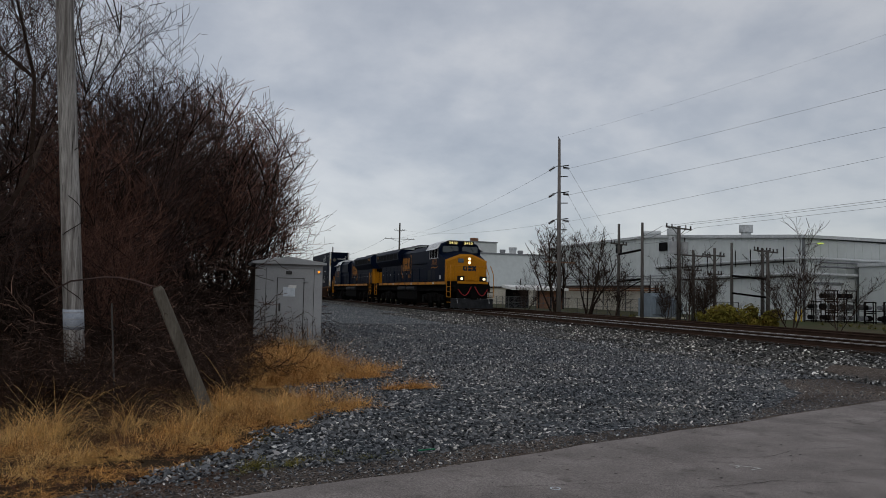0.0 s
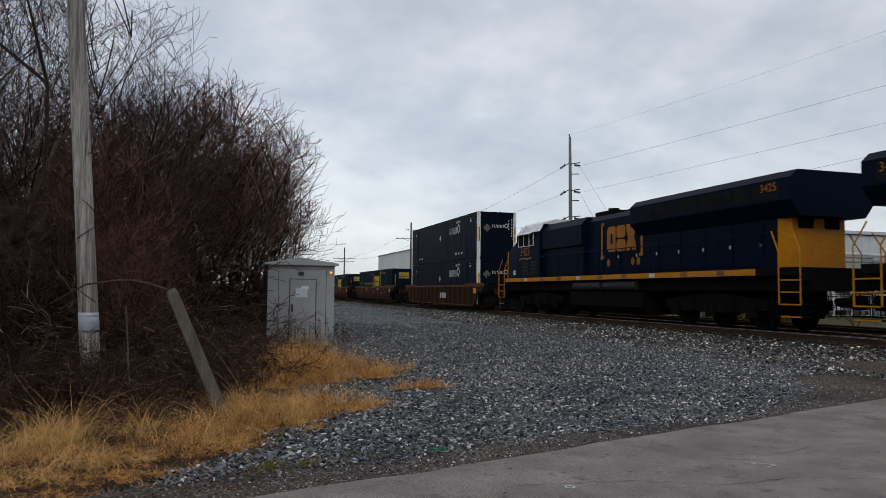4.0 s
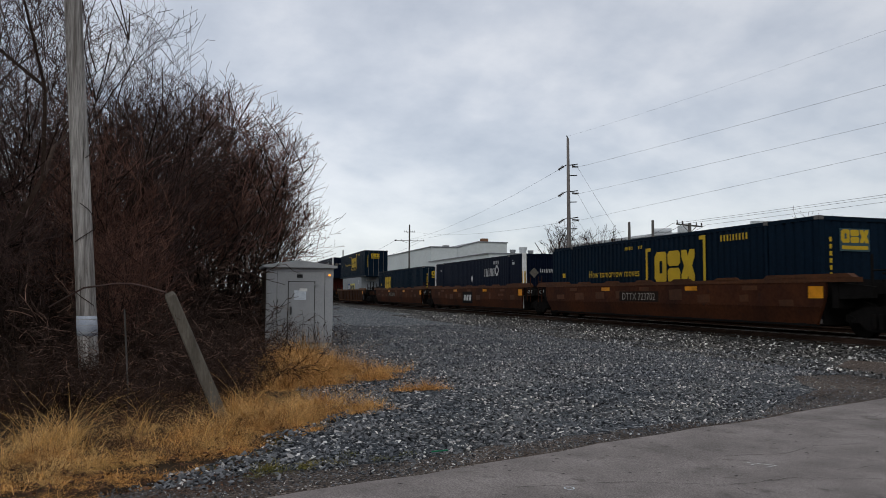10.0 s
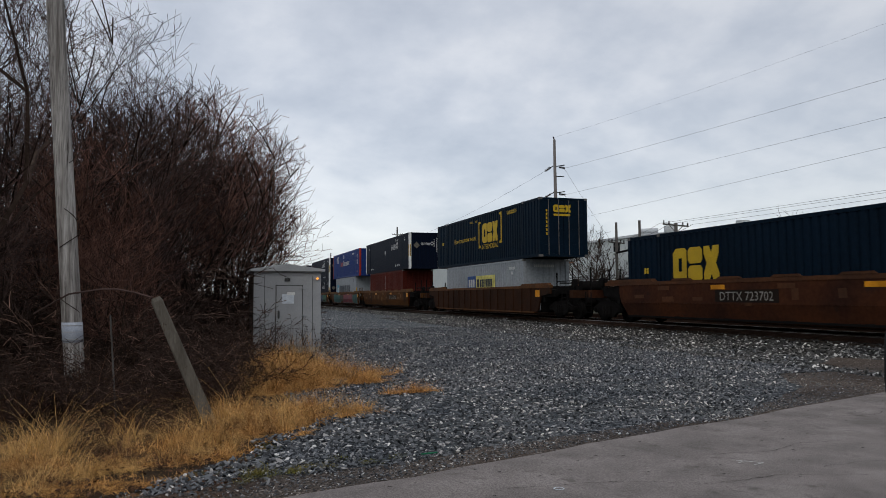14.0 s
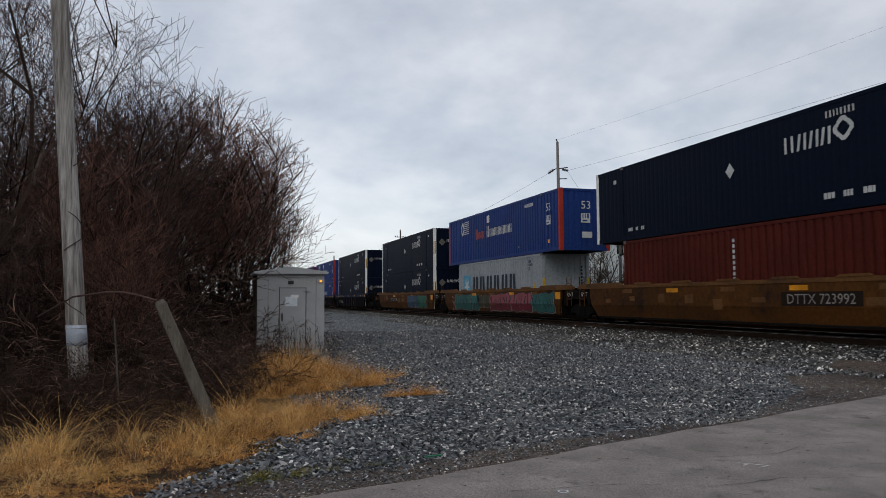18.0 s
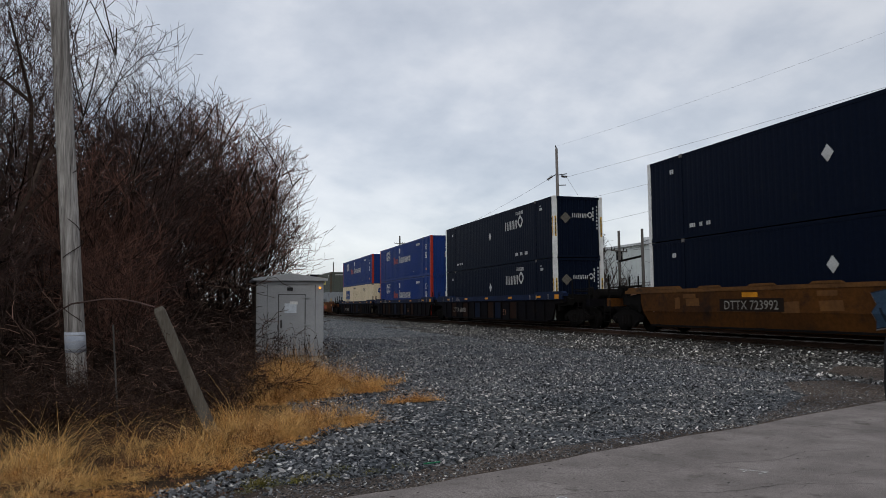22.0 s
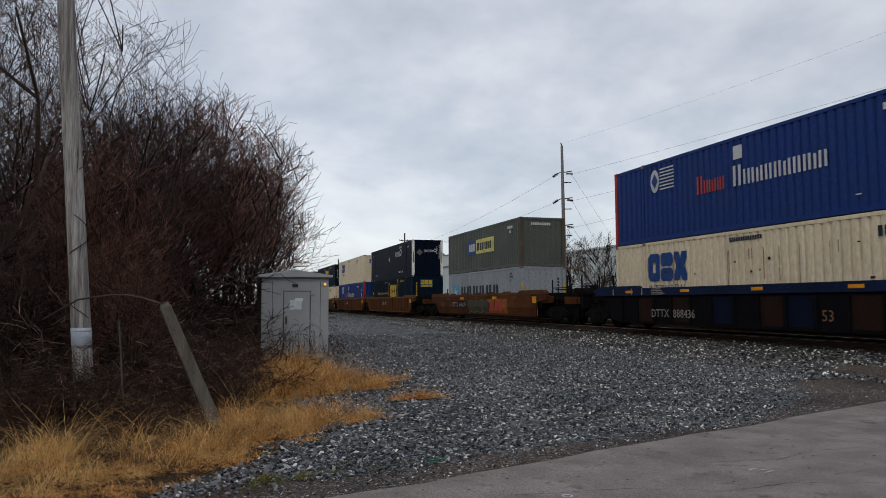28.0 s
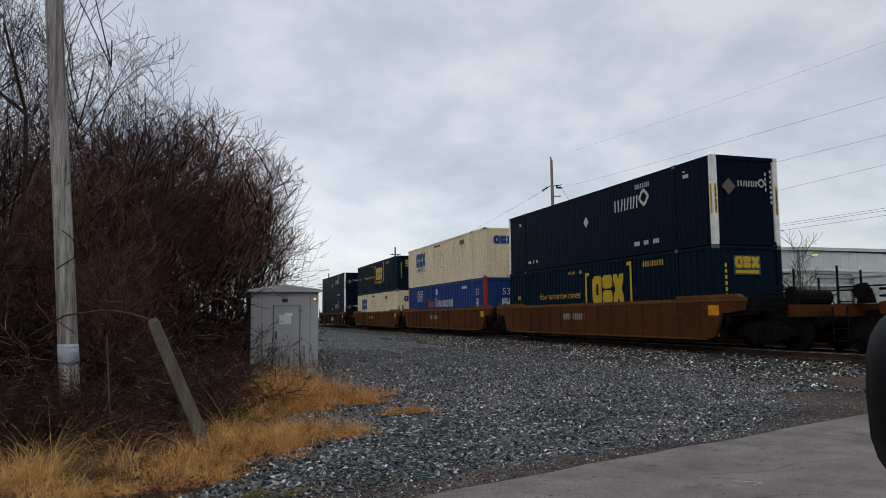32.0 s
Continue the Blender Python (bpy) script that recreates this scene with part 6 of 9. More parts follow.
def three_blocks(w, h):
    """A trade mark of three heavy slabs, one slotted, one split and one waisted, as plain shapes."""
    g = w * 0.03
    b = (w - 2 * g) / 3
    c = 0.22 * b
    x = -w / 2
    m, s0, s1, z0, z1 = x + b * 0.52, x + b * 0.42, x + b * 0.66, h * 0.3, h * 0.7
    out = [[(m, 0), (x + c, 0), (x, c), (x, h - c), (x + c, h), (m, h), (m, z1), (s0, z1), (s0, z0), (m, z0)],
           [(m, 0), (m, z0), (s1, z0), (s1, z1), (m, z1), (m, h), (x + b - c * 0.5, h), (x + b, h - c * 0.5), (x + b, c * 0.5), (x + b - c * 0.5, 0)]]
    x += b + g
    out += [chunk(x, 0, b, h * 0.46, 0.2), chunk(x, h * 0.52, b, h * 0.48, 0.2)]
    x += b + g
    m = x + b / 2
    out.append([(x, 0), (x + b * 0.38, 0), (m, h * 0.2), (x + b * 0.62, 0), (x + b, 0), (x + b, h * 0.22), (x + b * 0.8, h * 0.5), (x + b, h * 0.78), (x + b, h), (x + b * 0.62, h), (m, h * 0.8), (x + b * 0.38, h), (x, h), (x, h * 0.78), (x + b * 0.2, h * 0.5), (x, h * 0.22)])
    return out


def stroke_pairs(x, y, n, pitch, h, w=0.26):
    """A word shown as plain blocks: two upright strokes for each letter's width."""
    out = []
    for k in range(n):
        a = x + pitch * k
        out += [R(a, a + pitch * w, y, y + h), R(a + pitch * 0.52, a + pitch * (0.52 + w), y, y + h * (1.0, 0.9, 1.0)[k % 3])]
    return out


def bars(x, y, widths, h, gap=0.25):
    """Writing that cannot be read: plain bars."""
    out, c = [], x
    for w in widths:
        out.append(R(c, c + w * h, y, y + h))
        c += w * h + gap * h
    return out


def diamond_ring(x, y, s):
    out = []
    for k in range(4):
        a0 = math.pi / 2 * k
        c, sn = math.cos(a0), math.sin(a0)
        pts = [(0.16, 0.86), (-0.16, 0.86), (-0.56, 0.52), (-0.36, 0.28), (0.0, 0.56), (0.36, 0.28), (0.52, 0.46)]
        out.append([(x + s * (p * c - q * sn), y + s * (p * sn + q * c)) for p, q in pts])
    return out


def navy_mark(w, h):
    """White mark: four slanting blocks and a ring of four facets."""
    u = w / 5.2
    out = []
    for k in range(4):
        x = u * (0.0, 1.02, 1.98, 2.9)[k]
        t = h * (0.0, 0.14, 0.14, 0.14)[k]
        out.append([(x, 0), (x + u * 0.2, 0), (x + u * 0.2 + t, h * 0.8), (x + t, h * 0.8)])
        out.append([(x + u * 0.55, 0), (x + u * 0.75, 0), (x + u * 0.75 + t * 0.3, h * 0.8), (x + u * 0.55 + t * 0.3, h * 0.8)])
    return out + diamond_ring(u * 4.6, h * 0.55, u * 0.85)


def container(style, length, high, paint, label, posts_paint=None, doors_front=False, group="intermodal containers"):
    """A corrugated steel container, its base at z 0, its middle at the origin, its front towards -y."""
    e = root("container", label, "container", group)
    h, hw = length / 2, WIDE / 2
    posts_paint = posts_paint or paint
    pw = 0.19
    rail, fine = 0.16, style in ("navy",)
    pitch, depth = (0.26, 0.005) if fine else (0.29, 0.05)
    post_at = 6.096 if length > 14 else h - pw / 2
    # sides, as three panels on long boxes
    spans = [(-h + pw, -post_at - 0.06), (-post_at + 0.06, post_at - 0.06), (post_at + 0.06, h - pw)] if length > 14 else [(-h + pw, h - pw)]
    for sx in (-1, 1):
        for a, b in spans:
            V, F = corrugated(b - a, high - rail - 0.11, pitch, depth)
            ob = raw("side_panel", V, F, paint)
            ob.parent = e
            ob.matrix_basis = Matrix.Translation((sx * (hw - 0.012), (a + b) / 2, rail)) @ (Matrix.Identity(4) if sx < 0 else Matrix.Rotation(math.pi, 4, "Z"))
        bm = B()
        box(bm, sx * hw - (0.08 if sx > 0 else 0), sx * hw + (0.08 if sx < 0 else 0), -h + 0.18, h - 0.18, 0.012, rail)
        part("bottom_rail", bm, paint, e)
        bm = B()
        box(bm, sx * hw - (0.07 if sx > 0 else 0), sx * hw + (0.07 if sx < 0 else 0), -h + 0.18, h - 0.18, high - 0.11, high - 0.01)
        part("top_rail", bm, paint, e)
        if length > 14:
            for py in (-post_at, post_at):
                bm = B()
                box(bm, sx * (hw - 0.05) - 0.055, sx * (hw - 0.05) + 0.055, py - 0.058, py + 0.058, 0.012, high - 0.004)
                part("lift_post", bm, paint, e)
                bm = B()
                bevel_box(bm, sx * (hw - 0.07) - 0.082, sx * (hw - 0.07) + 0.082, py - 0.085, py + 0.085, high - 0.118, high + 0.012, 0.01)
                part("lift_casting", bm, M_STEELW, e)
        for sy in (-1, 1):
            bm = B()
            x0, y0 = sx * hw, sy * h
            bevel_box(bm, min(x0, x0 - sx * pw), max(x0, x0 - sx * pw), min(y0, y0 - sy * pw), max(y0, y0 - sy * pw), 0.11, high - 0.11, 0.012)
            part("corner_post", bm, posts_paint, e)
            for z0 in (0.0, high - 0.115):
                bm = B()
                bevel_box(bm, min(x0, x0 - sx * 0.17) - 0.003, max(x0, x0 - sx * 0.17) + 0.003, min(y0, y0 - sy * 0.18) - 0.003, max(y0, y0 - sy * 0.18) + 0.003, z0, z0 + 0.118, 0.012)
                part("corner_casting", bm, M_STEELW if posts_paint is paint else posts_paint, e)
    # ends
    for sy in (-1, 1):
        is_door = (sy > 0) != doors_front
        y0 = sy * (h - 0.03)
        if not is_door:
            V, F = corrugated(WIDE - 2 * pw, high - 0.24, 0.28, 0.04)
            ob = raw("front_panel", V, F, paint)
            ob.parent = e
            ob.matrix_basis = Matrix.Translation((0, y0, 0.12)) @ Matrix.Rotation(math.pi / 2 if sy < 0 else -math.pi / 2, 4, "Z")
        else:
            for sx in (-1, 1):
                bm = B()
                bevel_box(bm, min(sx * 0.012, sx * (hw - pw)), max(sx * 0.012, sx * (hw - pw)), min(y0, y0 - sy * 0.05), max(y0, y0 - sy * 0.05), 0.14, high - 0.14, 0.01)
                dr = part("door", bm, paint, e)
                for bx in (0.28, 0.82):
                    bm = B()
                    rod(bm, (sx * bx, y0 + sy * 0.03, 0.1), (sx * bx, y0 + sy * 0.03, high - 0.1), 0.018, 6)
                    part("lock_bar", bm, M_STEELW, dr)
                for zz in (0.6, 1.35, 2.1):
                    bm = B()
                    box(bm, min(sx * 0.05, sx * 1.05), max(sx * 0.05, sx * 1.05), min(y0, y0 + sy * 0.012), max(y0, y0 + sy * 0.012), zz, zz + 0.05)
                    part("door_rib", bm, paint, dr)
        bm = B()
        box(bm, -hw + 0.172, hw - 0.172, min(sy * h, sy * (h - 0.12)), max(sy * h, sy * (h - 0.12)), 0.012, 0.125)
        part("end_sill", bm, paint, e)
        bm = B()
        box(bm, -hw + 0.172, hw - 0.172, min(sy * h, sy * (h - 0.12)), max(sy * h, sy * (h - 0.12)), high - 0.125, high - 0.012)
        part("end_header", bm, paint, e)
    bm = B()
    box(bm, -hw + 0.05, hw - 0.05, -h + 0.05, h - 0.05, high - 0.06, high - 0.03)
    part("roof", bm, paint, e)
    bm = B()
    box(bm, -hw + 0.09, hw - 0.09, -h + 0.06, h - 0.06, 0.05, 0.14)
    part("floor", bm, M_BLACK, e)
    # markings on the side that faces the road, and on the leading end
    X = -hw - 0.006

    def side(name, rects, mat, y, z, lab=""):
        return slab_part(name, rects, mat, e, face_left(X, y, z), lab)

    def front(name, rects, mat, x, z, lab=""):
        return slab_part(name, rects, mat, e, face_front(x, -h - 0.006, z), lab)

    if style == "navy":
        side("trade_mark", navy_mark(2.25, 0.58), M_LOGOW, -2.3, high - 1.12, "white angular trade mark")
        side("code_marking", bars(0, 0, (0.3, 0.3, 0.2, 0.2, 0.3, 0.25, 0.3, 0.3), 0.18, 0.4), M_LOGOW, -3.75, high - 0.44)
        side("label_marking", bars(0, 0, (0.7, 0.7, 0.7), 0.13, 0.1) + bars(0, 0.2, (2.3,), 0.05), M_LOGOW, -6.6, high - 0.55)
        side("notice_marking", bars(0, 0, (0.6, 0.7, 0.6), 0.16, 0.12) + bars(0.62, 0, (0.5, 0.5, 0.5), 0.16, 0.12) + bars(1.2, 0, (0.7, 0.7, 0.5), 0.16, 0.12), M_LOGOW, -3.6, 0.34)
        side("notice_marking", bars(0, 0, (0.6, 0.7, 0.6), 0.13, 0.12) + bars(0.5, 0, (0.5, 0.5), 0.13, 0.12) + bars(0.85, 0, (0.7, 0.7), 0.13, 0.12), M_LOGOW, 5.7, 0.34)
        side("label_marking", bars(0, 0, (0.6, 0.6), 0.15, 0.1), M_LOGOW, 6.7, high - 0.6)
        side("hazard_diamond", [[(0, -0.24), (0.2, 0), (0, 0.24), (-0.2, 0)]], M_POST if random.random() < 0.4 else M_LOGOW, -0.05, high - 1.2, "small diamond placard")
        front("trade_mark", navy_mark(1.05, 0.24), M_LOGOW, -0.32, high - 1.0, "white angular trade mark")
        front("diamond_placard", [[(0, -0.27), (0.27, 0), (0, 0.27), (-0.27, 0)]], M_LOGOW if random.random() < 0.6 else M_POST, -0.68, high - 1.02, "square placard set on its corner")
        front("code_marking", [R(0.75, 0.81, -0.17 * k, -0.17 * k + 0.12) for k in range(4)] + [R(0.95, 1.02, -0.17 * k + 0.1, -0.17 * k + 0.2) for k in range(7)], M_LOGOW, 0, high - 0.62)
        for sx in (-1.2, 1.2):
            front("hazard_label", [R(sx - 0.045, sx + 0.045, 0, 0.95)], M_LABELY, 0, 1.0, "yellow warning strip")
            front("hazard_marking", [R(sx - 0.02, sx + 0.02, 0.1 + 0.2 * k, 0.24 + 0.2 * k) for k in range(4)], M_LOGODK, 0, 1.0).matrix_basis = face_front(0, -h - 0.010, 1.0)
        side("hazard_label", [R(-0.045, 0.045, 0, 0.95)], M_LABELY, -h + 0.095, 1.0, "yellow warning strip")
    elif style in ("teal", "teal_rev"):
        lg = 1 if style == "teal" else 0
        yc = -1.6 if lg else 4.1
        side("trade_mark", three_blocks(2.35, 1.12), M_LOGOY, yc, high - 1.72, "heavy yellow block trade mark")
        if lg:
            side("bracket_mark", [R(-1.75, -1.62, 0, 1.55), R(-1.62, -1.42, 1.42, 1.55), R(-1.62, -1.42, 0, 0.13)], M_LOGOY, yc, high - 1.98, "yellow bracket")
            side("bracket_mark", [R(1.62, 1.75, 0.1, 1.8), R(1.42, 1.62, 1.67, 1.8), R(1.42, 1.62, 0.1, 0.23)], M_LOGOY, yc, high - 1.98, "yellow bracket")
            words("How tomorrow moves", 0.44, M_LOGOY, e, face_left(X, 2.55, high - 1.45) @ Matrix.Diagonal((0.95, 1, 1, 1)), "yellow slogan lettering")
            side("notice_marking", bars(0, 0, (0.4, 0.35, 0.4, 0.35, 0.3, 0.35), 0.13, 0.4) + bars(0.95, 0, (0.4, 0.4, 0.4), 0.13, 0.4), M_LOGOY, 1.6, high - 0.42)
            side("code_marking", bars(0, 0, (0.35, 0.35, 0.35, 0.2, 0.35, 0.3, 0.35, 0.35, 0.35), 0.2, 0.4), M_LOGOY, -4.1, high - 0.45)
        words("INTERMODAL", 0.40, M_LOGOY, e, face_left(X, yc, high - 2.08), "yellow lettering")
        if not doors_front:
            front("nose_panel", [R(-0.62, 0.42, 0, 0.62)], M_DECAL, 0, high - 0.95, "faded grey-blue decal")
        slab_part("nose_mark", three_blocks(0.95, 0.36), M_LOGOY, e, face_front(-0.1, -h - 0.010, high - 0.72), "yellow block trade mark")
        front("nose_marking", [R(-0.55, 0.35, 0, 0.1)], M_LOGOY, 0, high - 0.9).matrix_basis = face_front(0, -h - 0.010, high - 0.9)
        front("code_marking", [R(-0.97, -0.89, -0.19 * k, -0.19 * k + 0.12) for k in range(7)], M_LOGOY, 0, high - 0.7)
        side("length_marking", bars(0, 0, (0.6, 0.6), 0.2, 0.15), M_LOGOY, 7.0, 1.5)
    elif style == "royal":
        words("53", 0.54, M_LOGOW, e, face_left(X, -6.9, high - 0.95), "white numerals")
        words("53", 0.54, M_LOGOW, e, face_front(0.05, -h - 0.006, high - 0.95), "white numerals")
        side("height_placard", [R(-0.22, 0.22, 0, 0.44)], M_LOGOW, -6.9, high - 1.6, "white height placard")
        side("placard_marking", bars(-0.17, 0.2, (0.25, 0.25, 0.4), 0.22, 0.3) + bars(-0.17, 0.06, (3.6,), 0.07), M_LOGOB, -6.9, high - 1.6).matrix_basis = face_left(X - 0.004, -6.9, high - 1.6)
        front("height_placard", [R(-0.28, 0.2, 0, 0.44)], M_LOGOW, 0.06, high - 1.6, "white height placard")
        front("placard_marking", bars(-0.2, 0.2, (0.25, 0.25, 0.4), 0.22, 0.3) + bars(-0.2, 0.06, (3.6,), 0.07), M_LOGOB, 0.06, high - 1.6).matrix_basis = face_front(0.06, -h - 0.010, high - 1.6)
        front("weight_placard", [R(-0.25, 0.27, 0, 0.28)], M_LOGOW, 0.08, high - 2.3, "white weight placard")
        front("code_marking", [R(0.86, 0.95, -0.17 * k, -0.17 * k + 0.11) for k in range(9)], M_LOGOW, 0, high - 0.6)
        word1 = stroke_pairs(0, 0, 1, 0.36, 0.6) + stroke_pairs(0.36, 0, 4, 0.26, 0.42)
        word2 = stroke_pairs(1.77, 0, 1, 0.44, 0.64) + stroke_pairs(2.22, 0, 9, 0.36, 0.46)
        side("trade_name_marking", word1, M_LOGOR, 2.9, high - 1.55, "red word shown as plain blocks")
        side("trade_name_marking", word2, M_LOGOW, 2.9, high - 1.55, "white word shown as plain blocks")
        side("badge", [[(0.36 * math.sin(6.283 * k / 24) * (0.72), 0.42 * math.cos(6.283 * k / 24)) for k in range(24)]], M_LOGOW, 5.3, high - 0.72, "white striped badge")
        side("badge_stripes", [R(0.3, 1.15, -0.36 + 0.12 * k, -0.31 + 0.12 * k) for k in range(7)], M_LOGOW, 5.3, high - 0.72)
        side("badge_core", [[(0.2 * math.sin(6.283 * k / 4), 0.28 * math.cos(6.283 * k / 4)) for k in range(4)]], M_LOGOB, 5.3, high - 0.72).matrix_basis = face_left(X - 0.004, 5.3, high - 0.72)
        side("height_placard", [R(-0.2, 0.2, 0, 0.42)], M_LOGOW, 0.9, high - 0.72, "small white placard")
        side("code_marking", bars(0, 0, (0.6, 0.6, 0.6, 0.3, 0.6, 0.6, 0.6, 0.6), 0.17, 0.2), M_LOGOW, -4.2, high - 0.5)
        side("label_patch", [R(-0.09, 0.09, 0, 0.16)], M_LABELO, -6.9, 0.42)
        side("label_patch", [R(-0.09, 0.09, 0, 0.03)], M_LOGOW, -3.4, 0.45)
    elif style == "cream":
        side("trade_mark", three_blocks(2.3, 1.0), M_LOGOB, 4.7, high - 1.45, "heavy blue block trade mark")
        words("INTERMODAL", 0.36, M_LOGOB, e, face_left(X, 4.7, high - 1.83), "dark blue lettering")
        side("code_marking", bars(0, 0, (0.5, 0.6, 0.5, 0.6, 0.3), 0.26, 0.2), M_LOGODK, -3.9, high - 0.62)
        side("stencil_marking", bars(0, 0, (0.6,) * 14, 0.13, 0.18), M_LOGODK, 1.4, high - 0.34)
        r = random.Random(9)
        side("rust_streaks", [R(a, a + r.uniform(0.015, 0.04), -r.uniform(0.2, 1.2), 0) for a in [r.uniform(-6, 6) for _ in range(16)]], M_RUSTPIPE, 0, high - 0.6, "rust streaks")
        side("rust_patches", [chunk(a, r.uniform(-1.9, -0.4), r.uniform(0.05, 0.16), r.uniform(0.03, 0.12)) for a in [r.uniform(-5, 4) for _ in range(18)]], M_WEED, 0, high - 0.3)
        front("nose_mark", three_blocks(1.2, 0.45), M_LOGOB, -0.1, high - 0.9, "blue block trade mark")
        front("code_marking", [R(0.75, 0.87, -0.17 * k, -0.17 * k + 0.12) for k in range(7)], M_LOGODK, 0, high - 0.7)
    elif style == "star":
        side("star_panel", [R(-0.62, 0.62, 0, 1.3)], M_LOGOLB, 4.55, high - 2.05, "light blue square")
        star = [(0.52 * (1 if k % 2 == 0 else 0.38) * math.sin(math.pi * k / 7), 0.65 + 0.56 * (1 if k % 2 == 0 else 0.38) * math.cos(math.pi * k / 7)) for k in range(14)]
        side("star", [star], M_LOGOW, 4.55, high - 2.05, "white seven-pointed star").matrix_basis = face_left(X - 0.004, 4.55, high - 2.05)
        blocks = []
        for k in range(6):
            x = k * 1.12
            blocks.append([(x, 0), (x + 0.3, 0), (x + 0.38, 1.1), (x + 0.08, 1.1)])
            blocks.append([(x + 0.55, 0), (x + 0.85, 0), (x + 0.85 - 0.08 * (k % 2), 1.1), (x + 0.55 - 0.08 * (k % 2), 1.1)])
        side("trade_name_marking", blocks, M_LOGODK, 3.5, high - 1.98, "dark trade name shown as plain blocks")
        side("code_marking", bars(0, 0.35, (0.6, 0.6, 0.6), 0.12) + bars(0, 0.18, (0.5, 0.4, 0.6, 0.6, 0.6), 0.12) + bars(0, 0, (0.4, 0.4), 0.12), M_LOGODK, -4.6, high - 0.75)
        side("warning_triangle", [[(-0.2, 0), (0.2, 0), (0, 0.34)]], M_LABELY, -5.25, high - 1.75, "yellow warning triangle")
        front("code_marking", [R(0.8, 0.9, -0.17 * k, -0.17 * k + 0.11) for k in range(8)], M_LOGODK, 0, high - 0.7)
        for sx in (-1.2, 1.2):
            front("post_label", [R(sx - 0.06, sx + 0.06, 0, 0.5)], M_LABELY, 0, 1.2)
    elif style == "sage":
        side("blue_panel", [R(0, 1.44, 0, 0.86)], M_LOGOB, 2.09, high - 1.55, "dark blue panel")
        side("panel_marking", bars(0.2, 0.2, (0.62, 0.66, 0.62), 0.46, 0.16), M_LOGOW, 2.09, high - 1.55).matrix_basis = face_left(X - 0.004, 2.09, high - 1.55)
        side("yellow_panel", [R(1.444, 4.42, 0, 0.86)], surface("pale_yellow_panel", (0.66, 0.58, 0.16), rough=0.55, bump=0), 2.09, high - 1.55, "pale yellow panel")
        side("panel_marking", bars(1.62, 0.2, (0.8,), 0.46) + bars(2.1, 0.2, (0.62, 0.62, 0.2, 0.2, 0.62, 0.6, 0.62), 0.44, 0.14), M_LOGODK, 2.09, high - 1.55).matrix_basis = face_left(X - 0.004, 2.09, high - 1.55)
        side("code_marking", bars(0, 0, (0.6,) * 7, 0.15, 0.15), M_LOGOW, -4.3, high - 0.5)
        side("code_marking", bars(0, 0, (0.6, 0.6), 0.15, 0.15), M_LOGOW, -4.6, high - 0.75)
        front("code_marking", bars(-0.7, 0, (0.6,) * 11, 0.14, 0.15), M_LOGOW, 0, high - 0.42)
    elif style == "plain":
        side("code_marking", [R(-5.3, -5.2, -0.17 * k, -0.17 * k + 0.11) for k in range(9)], M_LOGOW, -10.55, high - 0.5).matrix_basis = face_left(X, -10.55 + 5.2, high - 0.5)
    return e


STOCK = {}
LABELS = {
    "navy": "navy 53-foot container with white corner posts", "teal": "dark teal 53-foot container with yellow markings", "teal_rev": "dark teal 53-foot container with yellow mark at its tail",
    "royal": "royal blue 53-foot container with orange-red posts", "cream": "rust-streaked cream 53-foot container", "star": "pale grey 40-foot container with a star badge",
    "star_low": "low pale grey 40-foot container with a star badge", "sage": "grey-green 40-foot container with a yellow panel", "sage_grey": "pale grey 40-foot container with a yellow panel", "plain": "plain maroon 40-foot container", "teal_doors": "dark teal 53-foot container, doors leading"}


def box_of(kind):
    """(builder arguments) for each kind of container."""
    return {"navy": ("navy", LEN53, HIGH, M_NAVY, M_WHITE), "teal": ("teal", LEN53, HIGH, M_TEAL, None), "teal_rev": ("teal_rev", LEN53, HIGH, M_TEAL, None), "teal_doors": ("teal", LEN53, HIGH, M_TEAL, None),
            "royal": ("royal", LEN53, HIGH, M_BLUE, M_RED), "cream": ("cream", LEN53, HIGH, M_CREAM, None), "star": ("star", LEN40, HIGH, M_GREYW, None), "star_low": ("star", LEN40, LOW, M_GREYW, None),
            "sage": ("sage", LEN40, LOW, M_SAGE, M_SAGERUST), "sage_grey": ("sage", LEN40, LOW, M_GREYW, None), "plain": ("plain", LEN40, HIGH, M_MAROON, None)}[kind]


def load(kind, ymid, z):
    style, length, high, paint, posts = box_of(kind)
    if kind not in STOCK:
        STOCK[kind] = container(style, length, high, paint, LABELS[kind], posts, doors_front=kind in ("teal_doors", "teal_rev"))
        c = STOCK[kind]
    else:
        c = copy_thing(STOCK[kind], Matrix.Identity(4))
    c.matrix_world = pose(TRACK_X, ymid, z)
    run(c, (ymid, z))
    return z + high


# ---- trucks ----
WHEELS = {}


